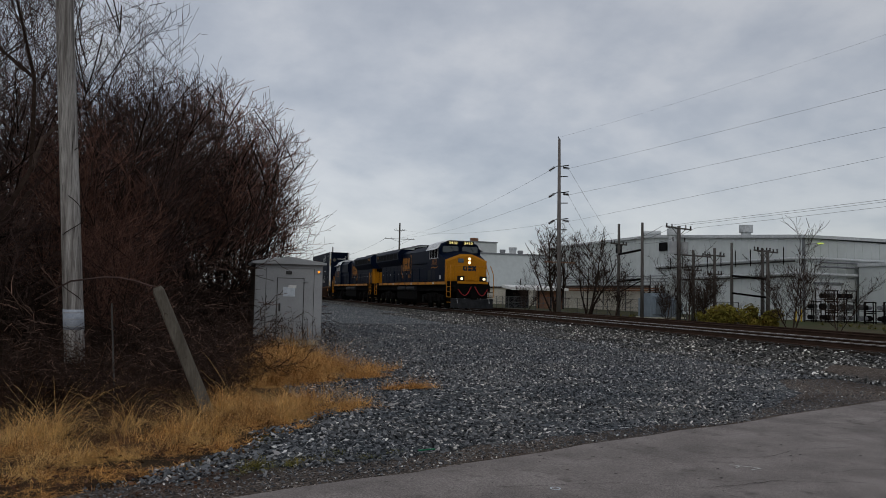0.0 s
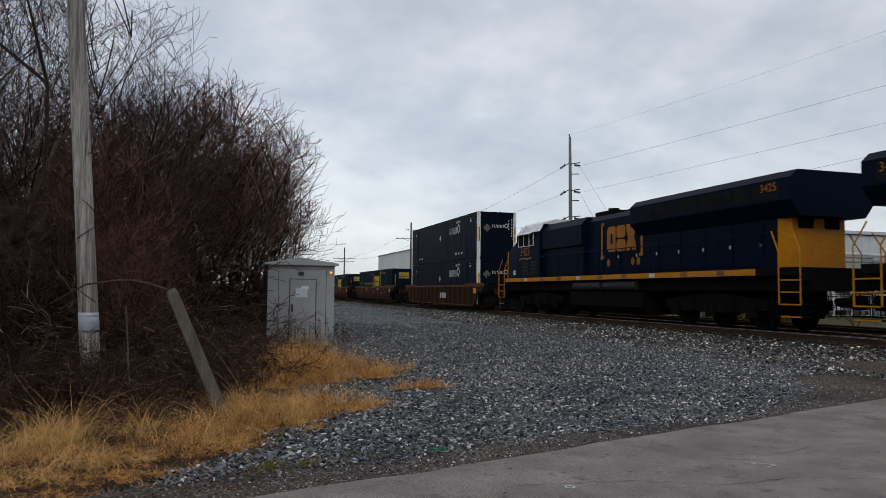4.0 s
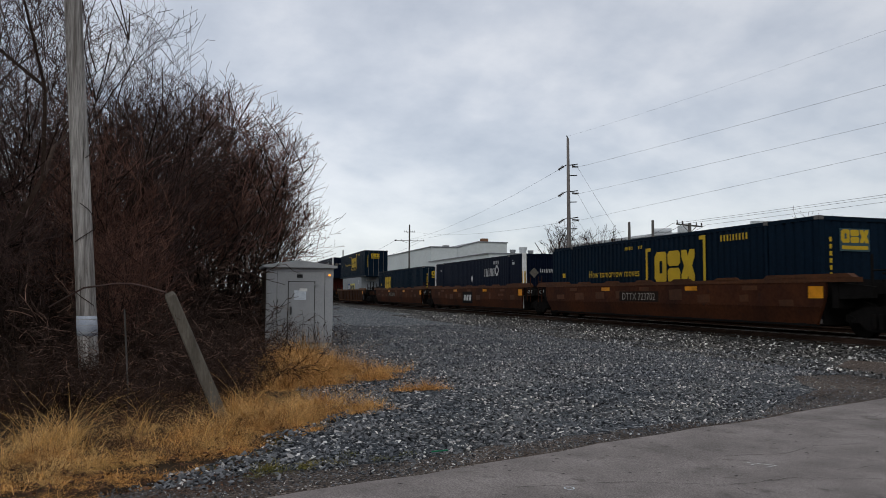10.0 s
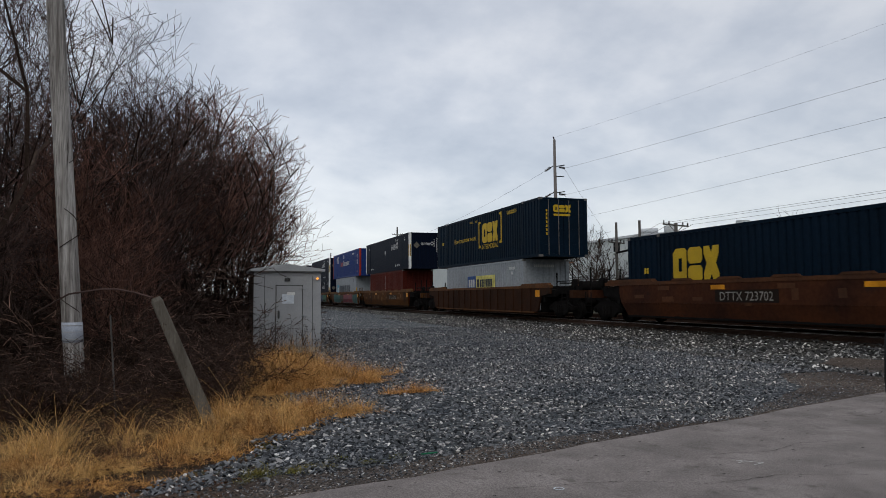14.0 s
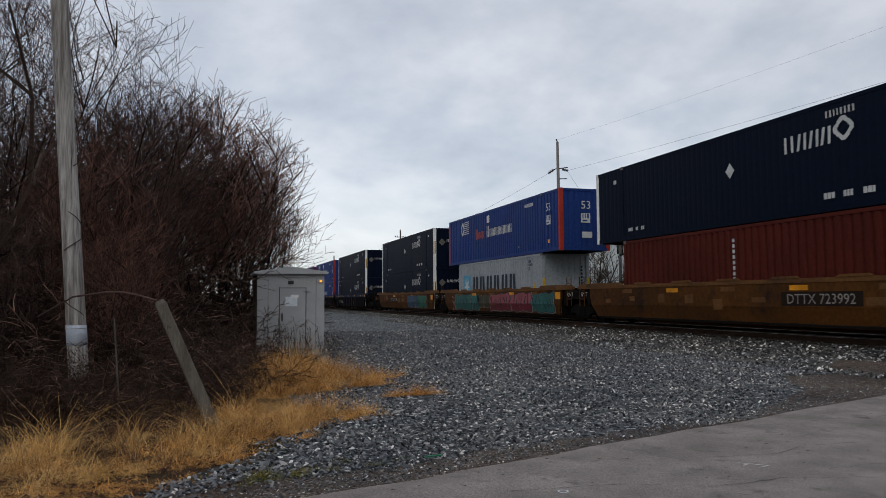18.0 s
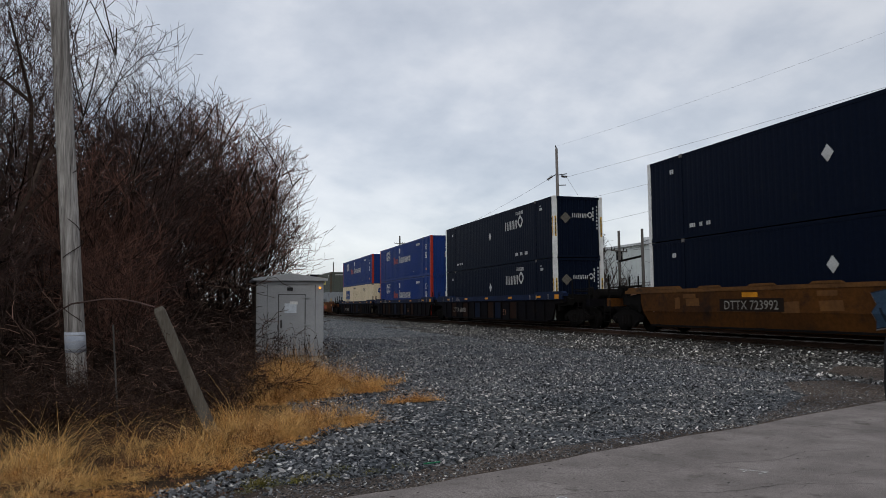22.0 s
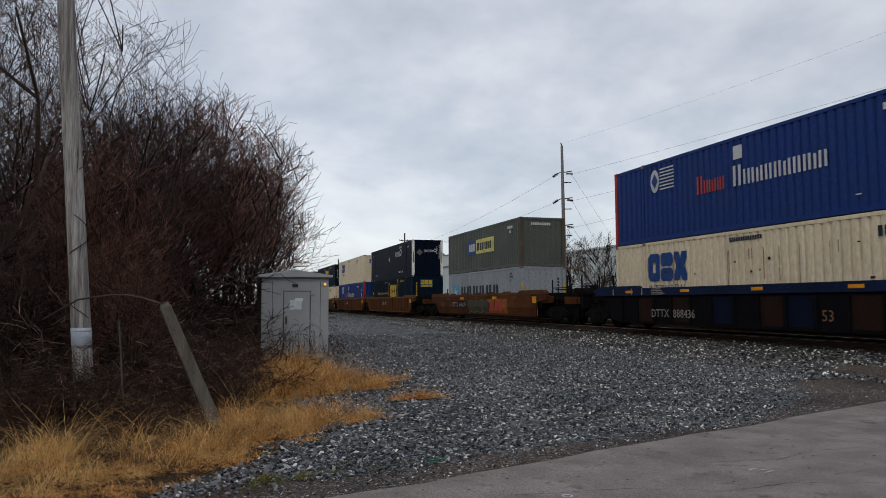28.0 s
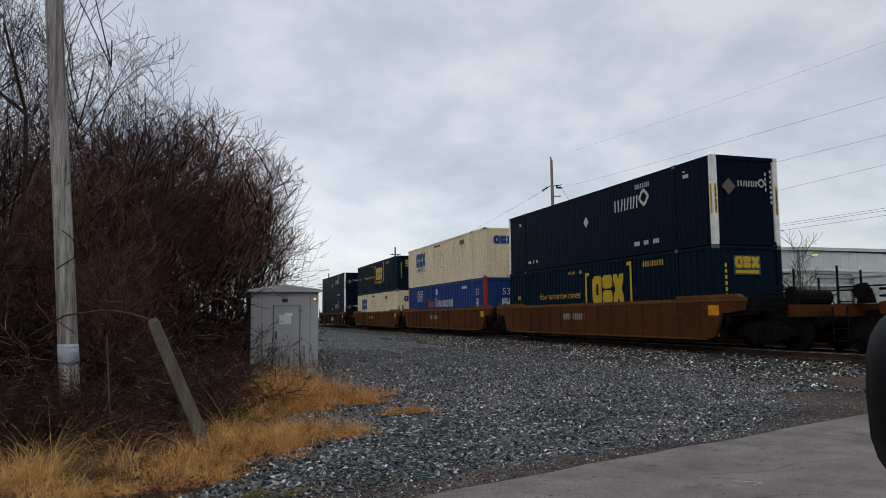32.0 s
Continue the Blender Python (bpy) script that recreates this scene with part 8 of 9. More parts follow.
for i, (front, lower, upper, kind, ribs, fe, re_) in enumerate(CONSIST):
    mid_y = front + LEN53 / 2
    car = well_car(kind, ribs, fe, re_, CAR_LABEL[kind] + (" with upright ribs" if ribs and kind == "brown" else ""), re_ == "coupler")
    car.matrix_world = pose(TRACK_X, mid_y, RAIL_Z)
    run(car, (mid_y, RAIL_Z))
    z = load(lower, mid_y, RAIL_Z + FLOOR)
    if upper:
        load(upper, mid_y, z + 0.012)
    if i in (2, 4):
        stencil(car, "DTTX 723702", 0.4 if i == 2 else 1.6, 0.88)
    if i == 3:
        slab_part("mark_board", [R(-0.95, 0.95, -0.1, 0.62)], M_BLACK, car, face_left(-1.4895, 0.3, 0.6))
        slab_part("trade_mark", [R(-0.72 + 0.5 * k, -0.36 + 0.5 * k, 0.06, 0.42, 0.25) for k in range(3)], M_LOGOW, car, face_left(-1.494, 0.3, 0.6), "white block trade mark")
    if i in (0, 16):
        slab_part("trade_mark", [R(-0.72 + 0.5 * k, -0.36 + 0.5 * k, 0.06, 0.42, 0.25) for k in range(3)], M_LOGOW, car, face_left(-1.549, -1.6, 0.6), "white block trade mark")
    if i == 6:
        stencil(car, "DTTX 723992", -3.5, 0.86)
    if i == 7:
        for k in range(9):
            rr = random.Random(80 + k)
            cy, cz, cr = 6.0 + rr.uniform(0, 1.2), rr.uniform(0.3, 1.25), rr.uniform(0.06, 0.17)
            spray(car, [(cr * math.cos(6.2832 * q / 14), cz + cr * math.sin(6.2832 * q / 14)) for q in range(14)], SPRAY["rose"], 0, cy)
        mural(car, 3, 4.3, 4.2, "teal", "teal", 3)
        mural(car, 6, 1.35, 1.9, "olive", "olive", 4, 0.5, 0.8)
        mural(car, 5, -2.4, 5.4, "pink", "crimson", 4)
        mural(car, 8, -6.4, 2.4, "teal", "teal", 2)
    if i == 8:
        mural(car, 9, -3.0, 3.2, "blue", "blue", 3)
        mural(car, 10, -5.5, 2.2, "green", "green", 2)
        stencil(car, "DTTX 723992", 2.8, 0.86)
    if i == 11:
        stencil(car, "DTTX  888436", 4.1, 0.50, 0.40, False, -1.55)
    if i == 9:
        stencil(car, "DTTX 888436", 4.6, 0.62, 0.4, False, -1.55)
    if i == 12:
        spray(car, [(-1.41, 0.42), (1.41, 0.42), (1.41, 1.23), (-1.41, 1.23)], surface("faded_orange_panel", (0.27, 0.11, 0.02), rough=0.7, scale=2), 0, -3.18, "faded_panel", "brighter orange paint panel")
        slab_part("trade_mark", [R(-1.0 + 0.68 * k, -0.48 + 0.68 * k, 0.02, 0.56, 0.25) for k in range(3)], M_RED, car, face_left(-1.494, -3.1, 0.52), "red block trade mark")
        stencil(car, "DTTX  646639", 3.37, 0.76, 0.43)
        mural(car, 14, -0.05, 3.3, "olive", "olive", 3, 0.4, 0.85)
    if i in (13, 14, 15):
        mark_bars(car, 0.6, 0.86, M_STENCIL, (0.5, 0.5, 0.5, 0.5, 0.2, 0.5, 0.5, 0.5, 0.5, 0.5, 0.5), 0.26, False)


# ---- the two locomotives ----
M_LNAVY = surface("dark_blue_engine_paint", (0.0026, 0.0062, 0.0180), (0.0032, 0.0060, 0.0150), 0.42, scale=0.5, fine=8, bump=0.02, amount=0.35, grime=(0.007, 0.008, 0.011), grime_at=0.62, spec=0.02)
M_LYEL = surface("golden_yellow_engine_paint", (0.45, 0.178, 0.006), (0.37, 0.148, 0.006), 0.42, scale=1, fine=10, bump=0.02, amount=0.35, grime=(0.2, 0.11, 0.03), grime_at=0.68)
M_LROOF = surface("white_engine_roof_paint", (0.72, 0.73, 0.74), rough=0.45, bump=0.02)
M_UNDER = surface("black_underframe", (0.005, 0.0048, 0.0047), (0.008, 0.007, 0.0065), 0.85, scale=1.5, fine=12, bump=0.1, spec=0.03)
M_LOCOMARK = surface("worn_orange_marking_paint", (0.33, 0.125, 0.010), (0.24, 0.09, 0.010), 0.55, scale=1.5, fine=14, bump=0, amount=0.5)
M_TANK = surface("dark_tank_paint", (0.03, 0.03, 0.032), (0.02, 0.02, 0.021), rough=0.6, spec=0.08, bump=0.02)
M_HOSE = surface("red_air_hose", (0.30, 0.025, 0.03), rough=0.5, bump=0)


def locomotive(number, label):
    e = root("locomotive", label, "locomotive", "locomotives")
    Y = lambda u: -11.4 + u

    def p(name, bm, mat, lab="", parent=None, smooth=False):
        return part(name, bm, mat, parent or e, lab, smooth)

    def loft(bm, rows):
        """Rows of (u, outline in x and z), joined end to end."""
        prev = None
        for u, pts in rows:
            ring = [bm.verts.new((x, Y(u), z)) for x, z in pts]
            if prev:
                for k in range(len(ring)):
                    bm.faces.new((prev[k], prev[(k + 1) % len(ring)], ring[(k + 1) % len(ring)], ring[k]))
            else:
                bm.faces.new(ring[::-1])
            prev = ring
        bm.faces.new(prev)
        return bm

    # frame and walkway
    bm = B()
    box(bm, -1.25, 1.25, Y(-0.15), Y(22.0), 1.2, 1.62)
    p("underframe", bm, M_UNDER)
    # solid black filler, added so no daylight shows between the trucks
    bm = B()
    box(bm, -0.55, 0.55, Y(2.0), Y(21.0), 0.55, 1.199)
    p("under_filler", bm, M_UNDER)
    bm = B()
    box(bm, -1.48, 1.48, Y(0.62), Y(21.95), 1.621, 1.85)
    box(bm, -1.05, 1.05, Y(-0.2), Y(0.619), 1.621, 1.85)
    p("walkway", bm, M_UNDER)
    for sx in (-1, 1):
        bm = B()
        box(bm, min(sx * 1.481, sx * 1.51), max(sx * 1.481, sx * 1.51), Y(0.9), Y(20.4), 1.64, 1.83)
        st = p("side_stripe", bm, M_LYEL, "yellow side stripe")
        for k in range(9):
            bm = B()
            box(bm, min(sx * 1.511, sx * 1.518), max(sx * 1.511, sx * 1.518), Y(3.5 + 1.9 * k), Y(3.85 + 1.9 * k), 1.66, 1.81)
            p("stripe_plate", bm, M_RUSTPIPE if k % 3 else M_LOGOW, "", st)
    # nose
    bm = B()
    loft(bm, [(1.2, [(-1.46, 1.851), (1.46, 1.851), (1.46, 3.28), (0.4, 3.70), (-0.4, 3.70), (-1.46, 3.28)]), (2.42, [(-1.5, 1.851), (1.5, 1.851), (1.5, 3.72), (0.45, 3.98), (-0.45, 3.98), (-1.5, 3.72)])])
    p("nose", bm, M_LNAVY)
    bm = B()
    loft(bm, [(1.02, [(-1.33, 1.9), (1.33, 1.9), (1.33, 3.18), (0.36, 3.56), (-0.36, 3.56), (-1.33, 3.18)]), (1.10, [(-1.47, 1.856), (1.47, 1.856), (1.47, 3.29), (0.4, 3.705), (-0.4, 3.705), (-1.47, 3.29)]), (1.199, [(-1.475, 1.852), (1.475, 1.852), (1.475, 3.295), (0.4, 3.71), (-0.4, 3.71), (-1.475, 3.295)])])
    nose = p("nose_front", bm, M_LYEL, "yellow nose front")
    bm = B()
    bevel_box(bm, -0.62, -0.22, Y(0.985), Y(1.019), 3.12, 3.4, 0.03)
    p("nose_window", bm, M_GLASS, "", nose)
    bm = B()
    bevel_box(bm, 0.02, 0.34, Y(0.97), Y(1.019), 3.0, 3.52, 0.02)
    hl = p("headlight_housing", bm, M_LYEL, "", nose)
    for z in (3.13, 3.38):
        bm = B()
        rod(bm, (0.18, Y(0.94), z), (0.18, Y(0.969), z), 0.095, 14)
        p("headlight", bm, M_LAMP, "lit headlight", hl)
    slab_part("nose_mark", three_blocks(0.95, 0.34), M_LOGODK, e, face_front(0.2, Y(0.984), 2.58), "dark block trade mark")
    bm = B()
    bevel_box(bm, -0.55, 0.55, Y(0.99), Y(1.018), 1.95, 3.02, 0.03)
    p("nose_door", bm, M_LYEL, "", nose)
    for sx in (-1, 1):
        bm = B()
        box(bm, min(sx * 0.58, sx * 0.98), max(sx * 0.58, sx * 0.98), Y(-0.2), Y(0.1), 1.853, 2.2)
        dl = p("ditch_light_box", bm, M_BLACK, "", nose)
        bm = B()
        rod(bm, (sx * 0.78, Y(-0.24), 2.02), (sx * 0.78, Y(-0.201), 2.02), 0.085, 14)
        p("ditch_light", bm, M_DITCH, "lit ditch light", dl)
    # cab
    shape = [(-1.5, 1.851), (1.5, 1.851), (1.5, 4.14), (1.3, 4.48), (0.7, 4.70), (-0.7, 4.70), (-1.3, 4.48), (-1.5, 4.14)]
    front_shape = [(-1.5, 1.851), (1.5, 1.851), (1.5, 4.04), (1.30, 4.38), (0.72, 4.62), (-0.72, 4.62), (-1.30, 4.38), (-1.5, 4.04)]
    bm = B()
    loft(bm, [(2.421, front_shape), (2.6, shape), (5.3, shape)])
    cabp = p("cab", bm, M_LNAVY, "dark blue cab")
    bm = B()
    cap = [(-1.53, 4.13), (-1.51, 4.13), (-1.3, 4.484), (1.3, 4.484), (1.51, 4.13), (1.53, 4.13), (1.32, 4.51), (0.72, 4.735), (-0.72, 4.735), (-1.32, 4.51)]
    loft(bm, [(2.66, cap), (5.4, cap)])
    p("cab_roof", bm, M_LROOF, "white cab roof")
    for x0, x1 in ((-1.28, -0.14), (0.14, 1.28)):
        bm = B()
        bevel_box(bm, x0, x1, Y(2.38), Y(2.419), 3.86, 4.30, 0.05)
        ws = p("windshield", bm, M_GLASS, "windshield", cabp)
        bm = B()
        rod(bm, ((x0 + x1) / 2, Y(2.36), 4.3), ((x0 + x1) / 2 + 0.25, Y(2.36), 3.95), 0.015, 5)
        p("wiper", bm, M_BLACK, "", ws)
        bm = B()
        bevel_box(bm, x0 + (0.3 if x0 < 0 else 0.0), x1 - (0.0 if x0 < 0 else 0.3), Y(2.30), Y(2.5), 4.40, 4.66, 0.02)
        nb = p("number_board", bm, M_BLACK, "black number board", cabp)
        o = words(number, 0.27, M_NUMLIT, nb, face_front((x0 + x1) / 2 + (0.15 if x0 < 0 else -0.15), Y(2.292), 4.435) @ Matrix.Diagonal((1.15, 1, 1, 1)), "lit numerals")
    for sx in (-1, 1):
        fl = (lambda y, z: face_left(-1.508, y, z)) if sx < 0 else (lambda y, z: Matrix.Rotation(math.pi, 4, "Z") @ face_left(-1.508, -y, z))
        for u0, u1 in ((2.75, 3.35), (3.42, 4.05), (4.1, 4.55)):
            bm = B()
            bevel_box(bm, min(sx * 1.5, sx * 1.515), max(sx * 1.5, sx * 1.515), Y(u0), Y(u1), 3.5, 4.1, 0.006)
            p("cab_window", bm, M_BLACK, "", cabp)
        bm = B()
        for a, b in (((2.7, 3.46), (4.6, 3.46)), ((2.7, 4.14), (4.6, 4.14)), ((2.7, 3.46), (2.7, 4.14)), ((4.6, 3.46), (4.6, 4.14)), ((3.385, 3.46), (3.385, 4.14)), ((4.075, 3.46), (4.075, 4.14))):
            rod(bm, (sx * 1.517, Y(a[0]), a[1]), (sx * 1.517, Y(b[0]), b[1]), 0.022, 5)
        p("window_frame", bm, M_LROOF, "pale window frame", cabp)
        bm = B()
        v = [bm.verts.new((sx * x, Y(u), z)) for x, u, z in ((1.5, 2.6, 4.16), (1.5, 4.75, 4.16), (1.78, 4.75, 4.02), (1.78, 2.6, 4.02), (1.5, 2.6, 4.19), (1.5, 4.75, 4.19), (1.78, 4.75, 4.05), (1.78, 2.6, 4.05))]
        for f in ((0, 1, 2, 3), (7, 6, 5, 4), (0, 4, 5, 1), (1, 5, 6, 2), (2, 6, 7, 3), (3, 7, 4, 0)):
            bm.faces.new([v[q] for q in f])
        p("sun_visor", bm, M_LROOF, "pale sun visor", cabp)
        m = fl(Y(3.55), 2.98)
        words(number, 0.62, surface("orange_numerals", (0.36, 0.13, 0.012), rough=0.5, bump=0), e, m, "orange cab numerals")
        slab_part("lightning_marking", [[(-0.75, 0.02), (0.1, 0.10), (0.1, 0.0), (0.8, 0.06), (0.8, 0.14), (-0.05, 0.04), (-0.05, 0.14), (-0.75, 0.10)]], M_LOCOMARK, e, fl(Y(3.55), 2.75), "orange zigzag stripe")
        for k in range(2):
            bm = B()
            for q in range(10):
                box(bm, min(sx * 1.5, sx * 1.512), max(sx * 1.5, sx * 1.512), Y(3.2 + k * 1.0), Y(3.95 + k * 1.0), 2.0 + q * 0.07, 2.03 + q * 0.07)
            p("louvre", bm, M_TANK, "grey louvre slats", cabp)
        bm = B()
        box(bm, min(sx * 1.5, sx * 1.51), max(sx * 1.5, sx * 1.51), Y(2.0), Y(2.3), 2.0, 2.25)
        p("data_plate", bm, M_LOGOW, "white plate", cabp)
        # handrails on the walkway
        bm = B()
        pipe(bm, [(sx * 1.46, Y(5.4), 2.85), (sx * 1.46, Y(20.8), 2.85)], 0.02, 6)
        for k in range(9):
            pipe(bm, [(sx * 1.46, Y(5.4 + k * 1.9), 1.85), (sx * 1.46, Y(5.4 + k * 1.9), 2.85)], 0.018, 6)
        p("handrail", bm, M_LNAVY)
        # steps and yellow grabs at both ends
        for u0, s in ((-0.12, 1), (22.15, -1)):
            bm = B()
            for q in range(4):
                box(bm, min(sx * 1.1, sx * 1.48), max(sx * 1.1, sx * 1.48), min(Y(u0), Y(u0 + s * 0.75)), max(Y(u0), Y(u0 + s * 0.75)), 0.45 + q * 0.34, 0.49 + q * 0.34)
            p("steps", bm, M_UNDER)
            bm = B()
            for q in range(4):
                box(bm, min(sx * 1.481, sx * 1.50), max(sx * 1.481, sx * 1.50), min(Y(u0), Y(u0 + s * 0.75)), max(Y(u0), Y(u0 + s * 0.75)), 0.45 + q * 0.34, 0.49 + q * 0.34)
            p("step_edges", bm, M_LYEL, "yellow step edges")
            bm = B()
            for uu in (u0, u0 + s * 0.8):
                pipe(bm, [(sx * 1.5, Y(uu), 0.8), (sx * 1.5, Y(uu), 2.3), (sx * 1.42, Y(uu + s * 0.35), 2.9)], 0.024, 6)
            p("grab_rail", bm, M_LYEL, "yellow grab rail")
        bm = B()
        pipe(bm, [(sx * 1.0, Y(0.55), 1.85), (sx * 1.0, Y(0.55), 2.85), (sx * 1.0, Y(-0.15), 2.85), (sx * 0.35, Y(-0.15), 2.85), (sx * 0.35, Y(-0.15), 1.85)], 0.022, 6)
        p("front_rail", bm, M_LYEL, "yellow front handrail")
    # hood
    hood = [(-1.12, 1.851), (1.12, 1.851), (1.12, 4.18), (0.85, 4.42), (-0.85, 4.42), (-1.12, 4.18)]
    bm = B()
    loft(bm, [(5.302, hood), (20.9, hood)])
    hd = p("hood", bm, M_LNAVY, "dark blue engine hood")
    bm = B()
    loft(bm, [(5.31, [(-1.42, 3.2), (1.42, 3.2), (1.42, 4.1), (1.1, 4.44), (-1.1, 4.44), (-1.42, 4.1)]), (9.5, [(-1.42, 3.2), (1.42, 3.2), (1.42, 4.1), (1.1, 4.44), (-1.1, 4.44), (-1.42, 4.1)])])
    p("inverter_cabinet", bm, M_LNAVY, "", hd)
    bm = B()
    bevel_box(bm, -1.3, 1.3, Y(5.32), Y(9.5), 1.853, 3.199, 0.03)
    p("side_cabinet", bm, M_LNAVY, "", hd)
    bm = B()
    loft(bm, [(13.6, [(-1.15, 3.3), (1.15, 3.3), (1.5, 3.75), (1.5, 4.38), (1.25, 4.6), (-1.25, 4.6), (-1.5, 4.38), (-1.5, 3.75)]), (21.85, [(-1.15, 3.3), (1.15, 3.3), (1.5, 3.75), (1.5, 4.38), (1.25, 4.6), (-1.25, 4.6), (-1.5, 4.38), (-1.5, 3.75)])])
    rad = p("radiator_wing", bm, M_LNAVY, "flared radiator wings", hd)
    for sx in (-1, 1):
        for k in range(6):
            bm = B()
            box(bm, min(sx * 1.501, sx * 1.51), max(sx * 1.501, sx * 1.51), Y(14.1 + k * 1.25), Y(15.2 + k * 1.25), 3.82, 4.3)
            p("radiator_screen", bm, M_BLACK, "", rad)
        for k in range(8):
            bm = B()
            bevel_box(bm, min(sx * 1.121, sx * 1.14), max(sx * 1.121, sx * 1.14), Y(9.7 + k * 1.35), Y(10.9 + k * 1.35), 1.95, 3.25, 0.008)
            hdoor = p("hood_door", bm, M_LNAVY, "", hd)
            bm = B()
            box(bm, min(sx * 1.141, sx * 1.15), max(sx * 1.141, sx * 1.15), Y(10.75 + k * 1.35), Y(10.82 + k * 1.35), 2.5, 2.62)
            p("door_latch", bm, M_LOGOW, "", hdoor)
        fl = (lambda y, z: face_left(-1.152, y, z)) if sx < 0 else (lambda y, z: Matrix.Rotation(math.pi, 4, "Z") @ face_left(-1.152, -y, z))
        yc = Y(12.35)
        slab_part("trade_mark", three_blocks(2.2, 1.05), M_LOCOMARK, e, fl(yc, 2.78), "orange block trade mark")
        for a, b in ((-1.58, -1.44), (1.44, 1.58)):
            i0, i1 = (b, b + 0.12) if a < 0 else (a - 0.12, a)
            slab_part("bracket_mark", [R(a, b, -0.25, 1.25), R(i0, i1, 1.12, 1.25), R(i0, i1, -0.25, -0.12)], M_LOCOMARK, e, fl(yc, 2.78), "orange bracket")
        slab_part("bogie_marks", [chunk(-1.1, -0.6, 0.24, 0.32, 0.4), chunk(0.75, -0.6, 0.24, 0.32, 0.4), chunk(1.15, -0.6, 0.24, 0.32, 0.4)], M_LOCOMARK, e, fl(yc, 2.78), "orange dots")
        words(number, 0.34, M_LOCOMARK, e, (lambda y, z: face_left(-1.512, y, z))(Y(21.0), 4.05) if sx < 0 else Matrix.Rotation(math.pi, 4, "Z") @ face_left(-1.512, -Y(21.0), 4.05), "small orange numerals")
    bm = B()
    loft(bm, [(20.901, [(-1.1, 1.853), (1.1, 1.853), (1.1, 3.9), (-1.1, 3.9)]), (21.3, [(-0.95, 1.853), (0.95, 1.853), (0.95, 3.85), (-0.95, 3.85)])])
    he = p("hood_end", bm, M_LYEL, "yellow hood end")
    bm = B()
    bevel_box(bm, -0.75, -0.2, Y(21.301), Y(21.33), 3.0, 3.6, 0.02)
    bevel_box(bm, 0.2, 0.75, Y(21.301), Y(21.33), 3.0, 3.6, 0.02)
    p("end_vent", bm, M_BLACK, "", he)
    for sx in (-0.14, 0.14):
        bm = B()
        rod(bm, (sx, Y(21.3), 3.75), (sx, Y(21.38), 3.75), 0.1, 12)
        p("rear_lamp", bm, M_LROOF, "", he)
    # roof gear
    for u0, u1, w, z0, z1 in ((9.6, 11.2, 0.8, 4.42, 4.62), (11.6, 13.2, 0.55, 4.42, 4.55), (14.2, 21.0, 1.05, 4.601, 4.66)):
        bm = B()
        bevel_box(bm, -w, w, Y(u0), Y(u1), z0, z1, 0.03)
        p("roof_hatch", bm, M_UNDER)
    bm = B()
    rod(bm, (0.2, Y(10.2), 4.6), (0.2, Y(10.2), 4.78), 0.25, 12)
    p("exhaust_stack", bm, M_BLACK)
    bm = B()
    for k in range(3):
        rod(bm, (-0.15 + 0.15 * k, Y(9.3 - 0.1 * k), 4.5), (-0.15 + 0.15 * k, Y(8.9 - 0.1 * k), 4.52), 0.04, 8, 0.07)
    p("horn", bm, M_PIPE)
    bm = B()
    for x, u in ((0.5, 3.2), (-0.4, 3.8), (0.1, 4.4)):
        rod(bm, (x, Y(u), 4.6), (x, Y(u), 4.78), 0.02, 5)
        rod(bm, (x - 0.15, Y(u), 4.76), (x + 0.15, Y(u), 4.76), 0.015, 5)
    bevel_box(bm, -0.3, 0.3, Y(4.6), Y(5.1), 4.64, 4.74, 0.02)
    p("antenna", bm, M_LROOF)
    # below the frame
    bm = B()
    prism(bm, [(-1.35, 1.15), (-1.35, 0.55), (-1.0, 0.28), (1.0, 0.28), (1.35, 0.55), (1.35, 1.15)], "y", Y(8.3), Y(14.2))
    p("fuel_tank", bm, M_UNDER, "black fuel tank")
    for sx in (-1, 1):
        bm = B()
        for k in range(2):
            rod(bm, (sx * 1.28, Y(8.7 + k * 2.7), 1.38), (sx * 1.28, Y(11.1 + k * 2.7), 1.38), 0.19, 12)
        p("air_tank", bm, M_TANK, "dark grey air tank")
    for uc in (4.75, 18.05):
        bm = B()
        for sx in (-1, 1):
            prism(bm, [(Y(uc - 2.5), 0.62), (Y(uc - 1.5), 0.5), (Y(uc + 1.5), 0.5), (Y(uc + 2.5), 0.62), (Y(uc + 2.5), 0.9), (Y(uc), 1.12), (Y(uc - 2.5), 0.9)], "x", min(sx * 1.08, sx * 1.22), max(sx * 1.08, sx * 1.22))
            for k in (-1.9, 0, 1.9):
                bevel_box(bm, min(sx * 1.221, sx * 1.33), max(sx * 1.221, sx * 1.33), Y(uc + k) - 0.22, Y(uc + k) + 0.22, 0.35, 0.78, 0.03)
            for k in (-1.0, 1.0):
                rod(bm, (sx * 1.26, Y(uc + k), 0.55), (sx * 1.26, Y(uc + k), 1.0), 0.11, 10)
        box(bm, -1.07, 1.07, Y(uc) - 0.5, Y(uc) + 0.5, 0.7, 1.19)
        fr = p("truck_frame", bm, M_UNDER, "black three-axle truck frame")
        for k in (-1.9, 0, 1.9):
            ob = new("wheelset", wheel_mesh(0.535))
            ob.parent = fr
            ob["label"] = "steel wheels on their axle"
            ob.matrix_basis = pose(0, Y(uc + k), 0.535)
            TURNING.append((ob, Y(uc + k), 0.535, 1 if number == "3410" else -1))
    bm = B()
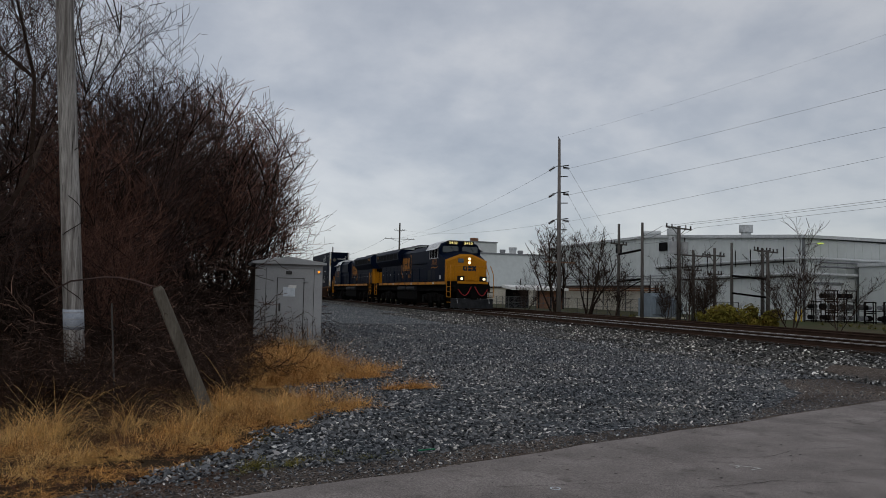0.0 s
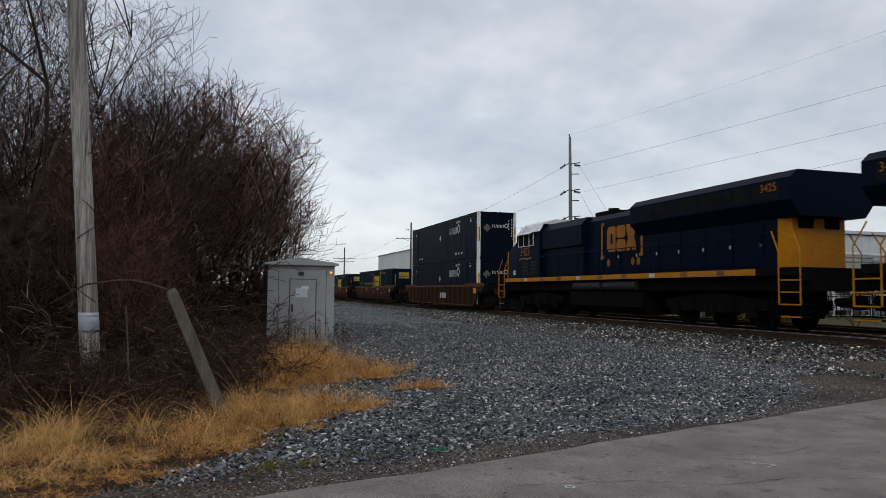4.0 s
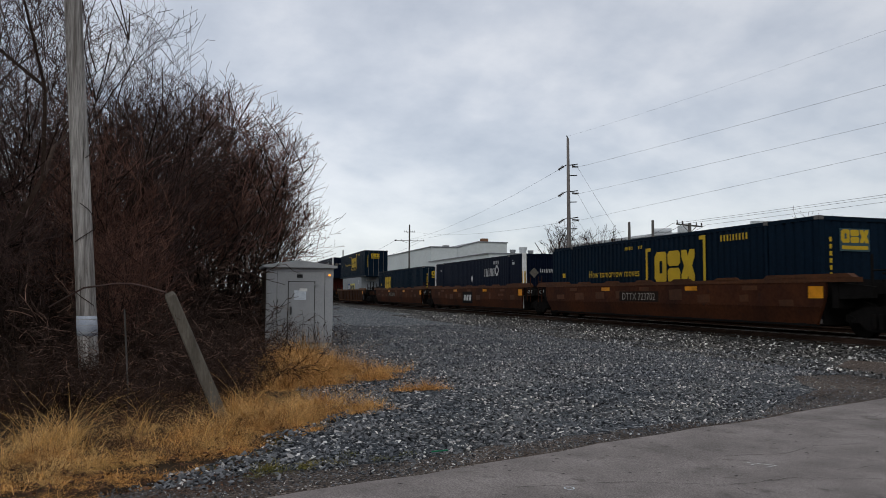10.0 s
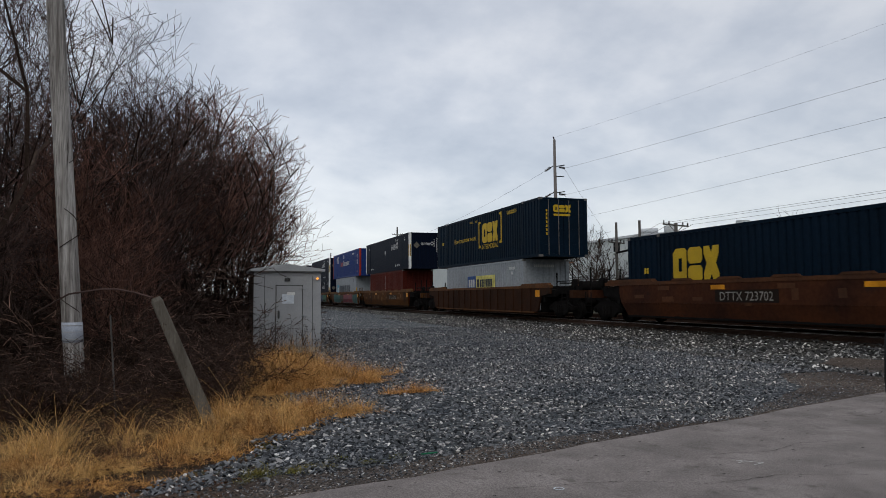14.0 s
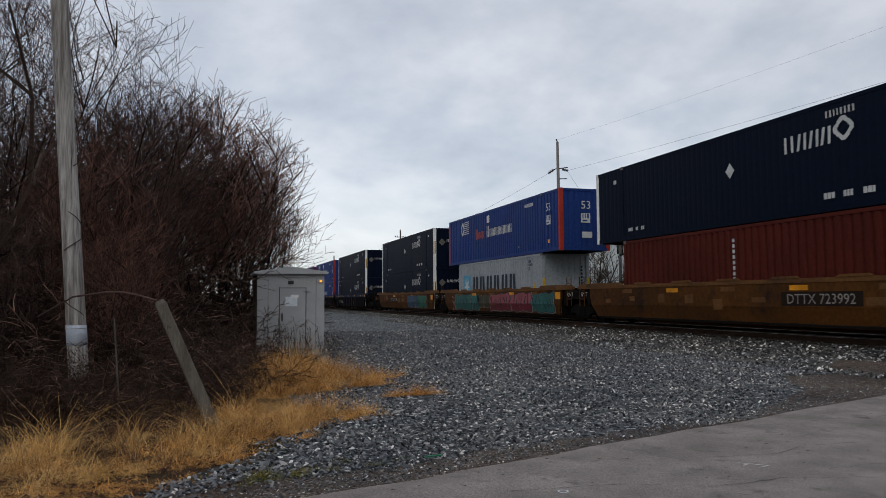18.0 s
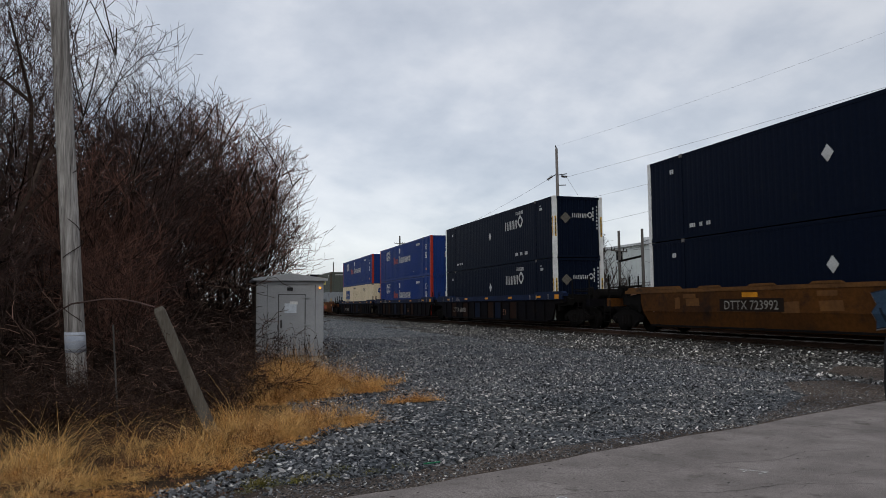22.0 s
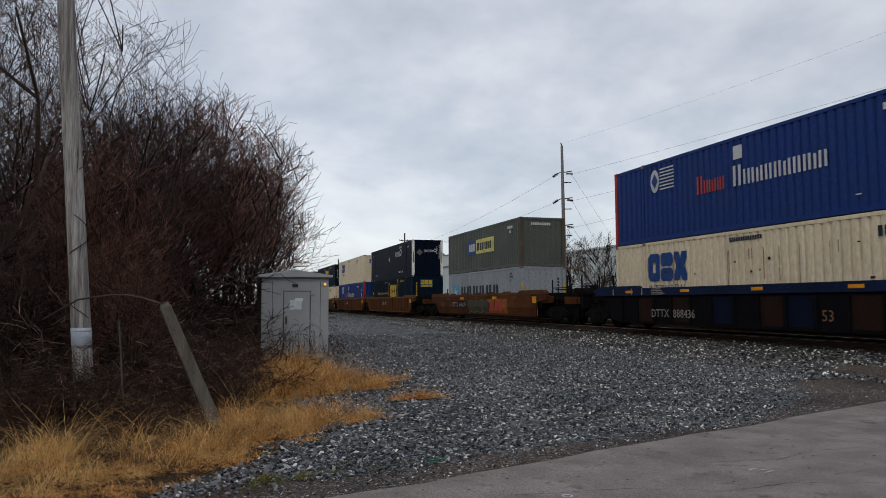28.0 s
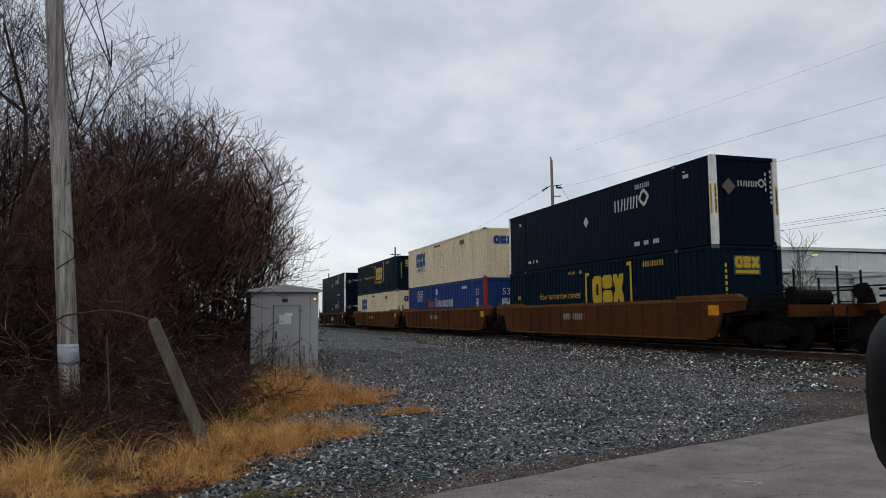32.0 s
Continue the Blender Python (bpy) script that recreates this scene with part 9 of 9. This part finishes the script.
    loft(bm, [(-0.62, [(-0.4, 0.1), (0.4, 0.1), (0.4, 0.62), (-0.4, 0.62)]), (-0.22, [(-1.45, 0.1), (1.45, 0.1), (1.45, 0.72), (-1.45, 0.72)]), (0.0, [(-1.45, 0.14), (1.45, 0.14), (1.45, 0.74), (-1.45, 0.74)])])
    p("snow_plow", bm, surface("grey_plow_paint", (0.03, 0.031, 0.034), rough=0.7, spec=0.05), "grey snow plow pilot")
    bm = B()
    box(bm, -1.05, 1.05, Y(-0.201), Y(-0.02), 0.742, 1.62)
    p("pilot_plate", bm, M_UNDER)
    bm = B()
    box(bm, -1.06, 1.06, Y(-0.23), Y(-0.202), 1.70, 1.86)
    p("deck_edge", bm, M_LYEL, "yellow front deck edge")
    for hx in (-1.1, -0.55, 0.55, 1.1):
        bm = B()
        pipe(bm, [(hx, Y(-0.24), 0.72), (hx, Y(-0.34), 0.62), (hx + 0.03, Y(-0.36), 0.42)], 0.04, 6)
        p("brake_hose", bm, M_PIPE, "grey brake hose")
    for u0, u1 in ((-0.6, 0.0), (21.95, 22.8)):
        bm = B()
        rod(bm, (0, Y(u0), 0.88), (0, Y(u1), 0.88), 0.13, 8)
        yk = Y(u0) + 0.15 if u0 < 1 else Y(u1) - 0.15
        bevel_box(bm, -0.2, 0.2, yk - 0.15, yk + 0.15, 0.68, 1.08, 0.04)
        p("coupler", bm, M_UNDER)
    for sx in (-1, 1):
        bm = B()
        pts = [(sx * (0.12 + 0.9 * k / 12), Y(-0.26 - 0.10 * math.sin(k / 12 * 3.14)), 1.52 - (0.5 * math.sin(k / 12 * 3.1416)) - 0.18 * (k / 12)) for k in range(13)]
        pipe(bm, pts, 0.03, 6)
        p("air_hose", bm, M_HOSE, "red air hose")
    return e


for number, y0, turn in (("3410", 56.2, 0), ("3425", 79.43, 180)):
    lo = locomotive(number, "dark blue diesel locomotive with yellow " + ("nose and lit lamps" if turn == 0 else "hood end, running backwards"))
    lo.matrix_world = pose(TRACK_X, y0, RAIL_Z, 0, 0, turn)
    run(lo, (y0, RAIL_Z, turn))


def motions():
    for thing, (y0, z, *turn) in RUNNING:
        walk(thing, [(t, pose(TRACK_X, y0 - travel(t), z, 0, 0, turn[0] if turn else 0)) for t in range(33)])
    for wheel, y, r, way in TURNING:
        walk(wheel, [(k / FPS, pose(0, y, r, way * math.degrees(travel(k / FPS) / r) % 360)) for k in range(32 * FPS + 1)])


motions()
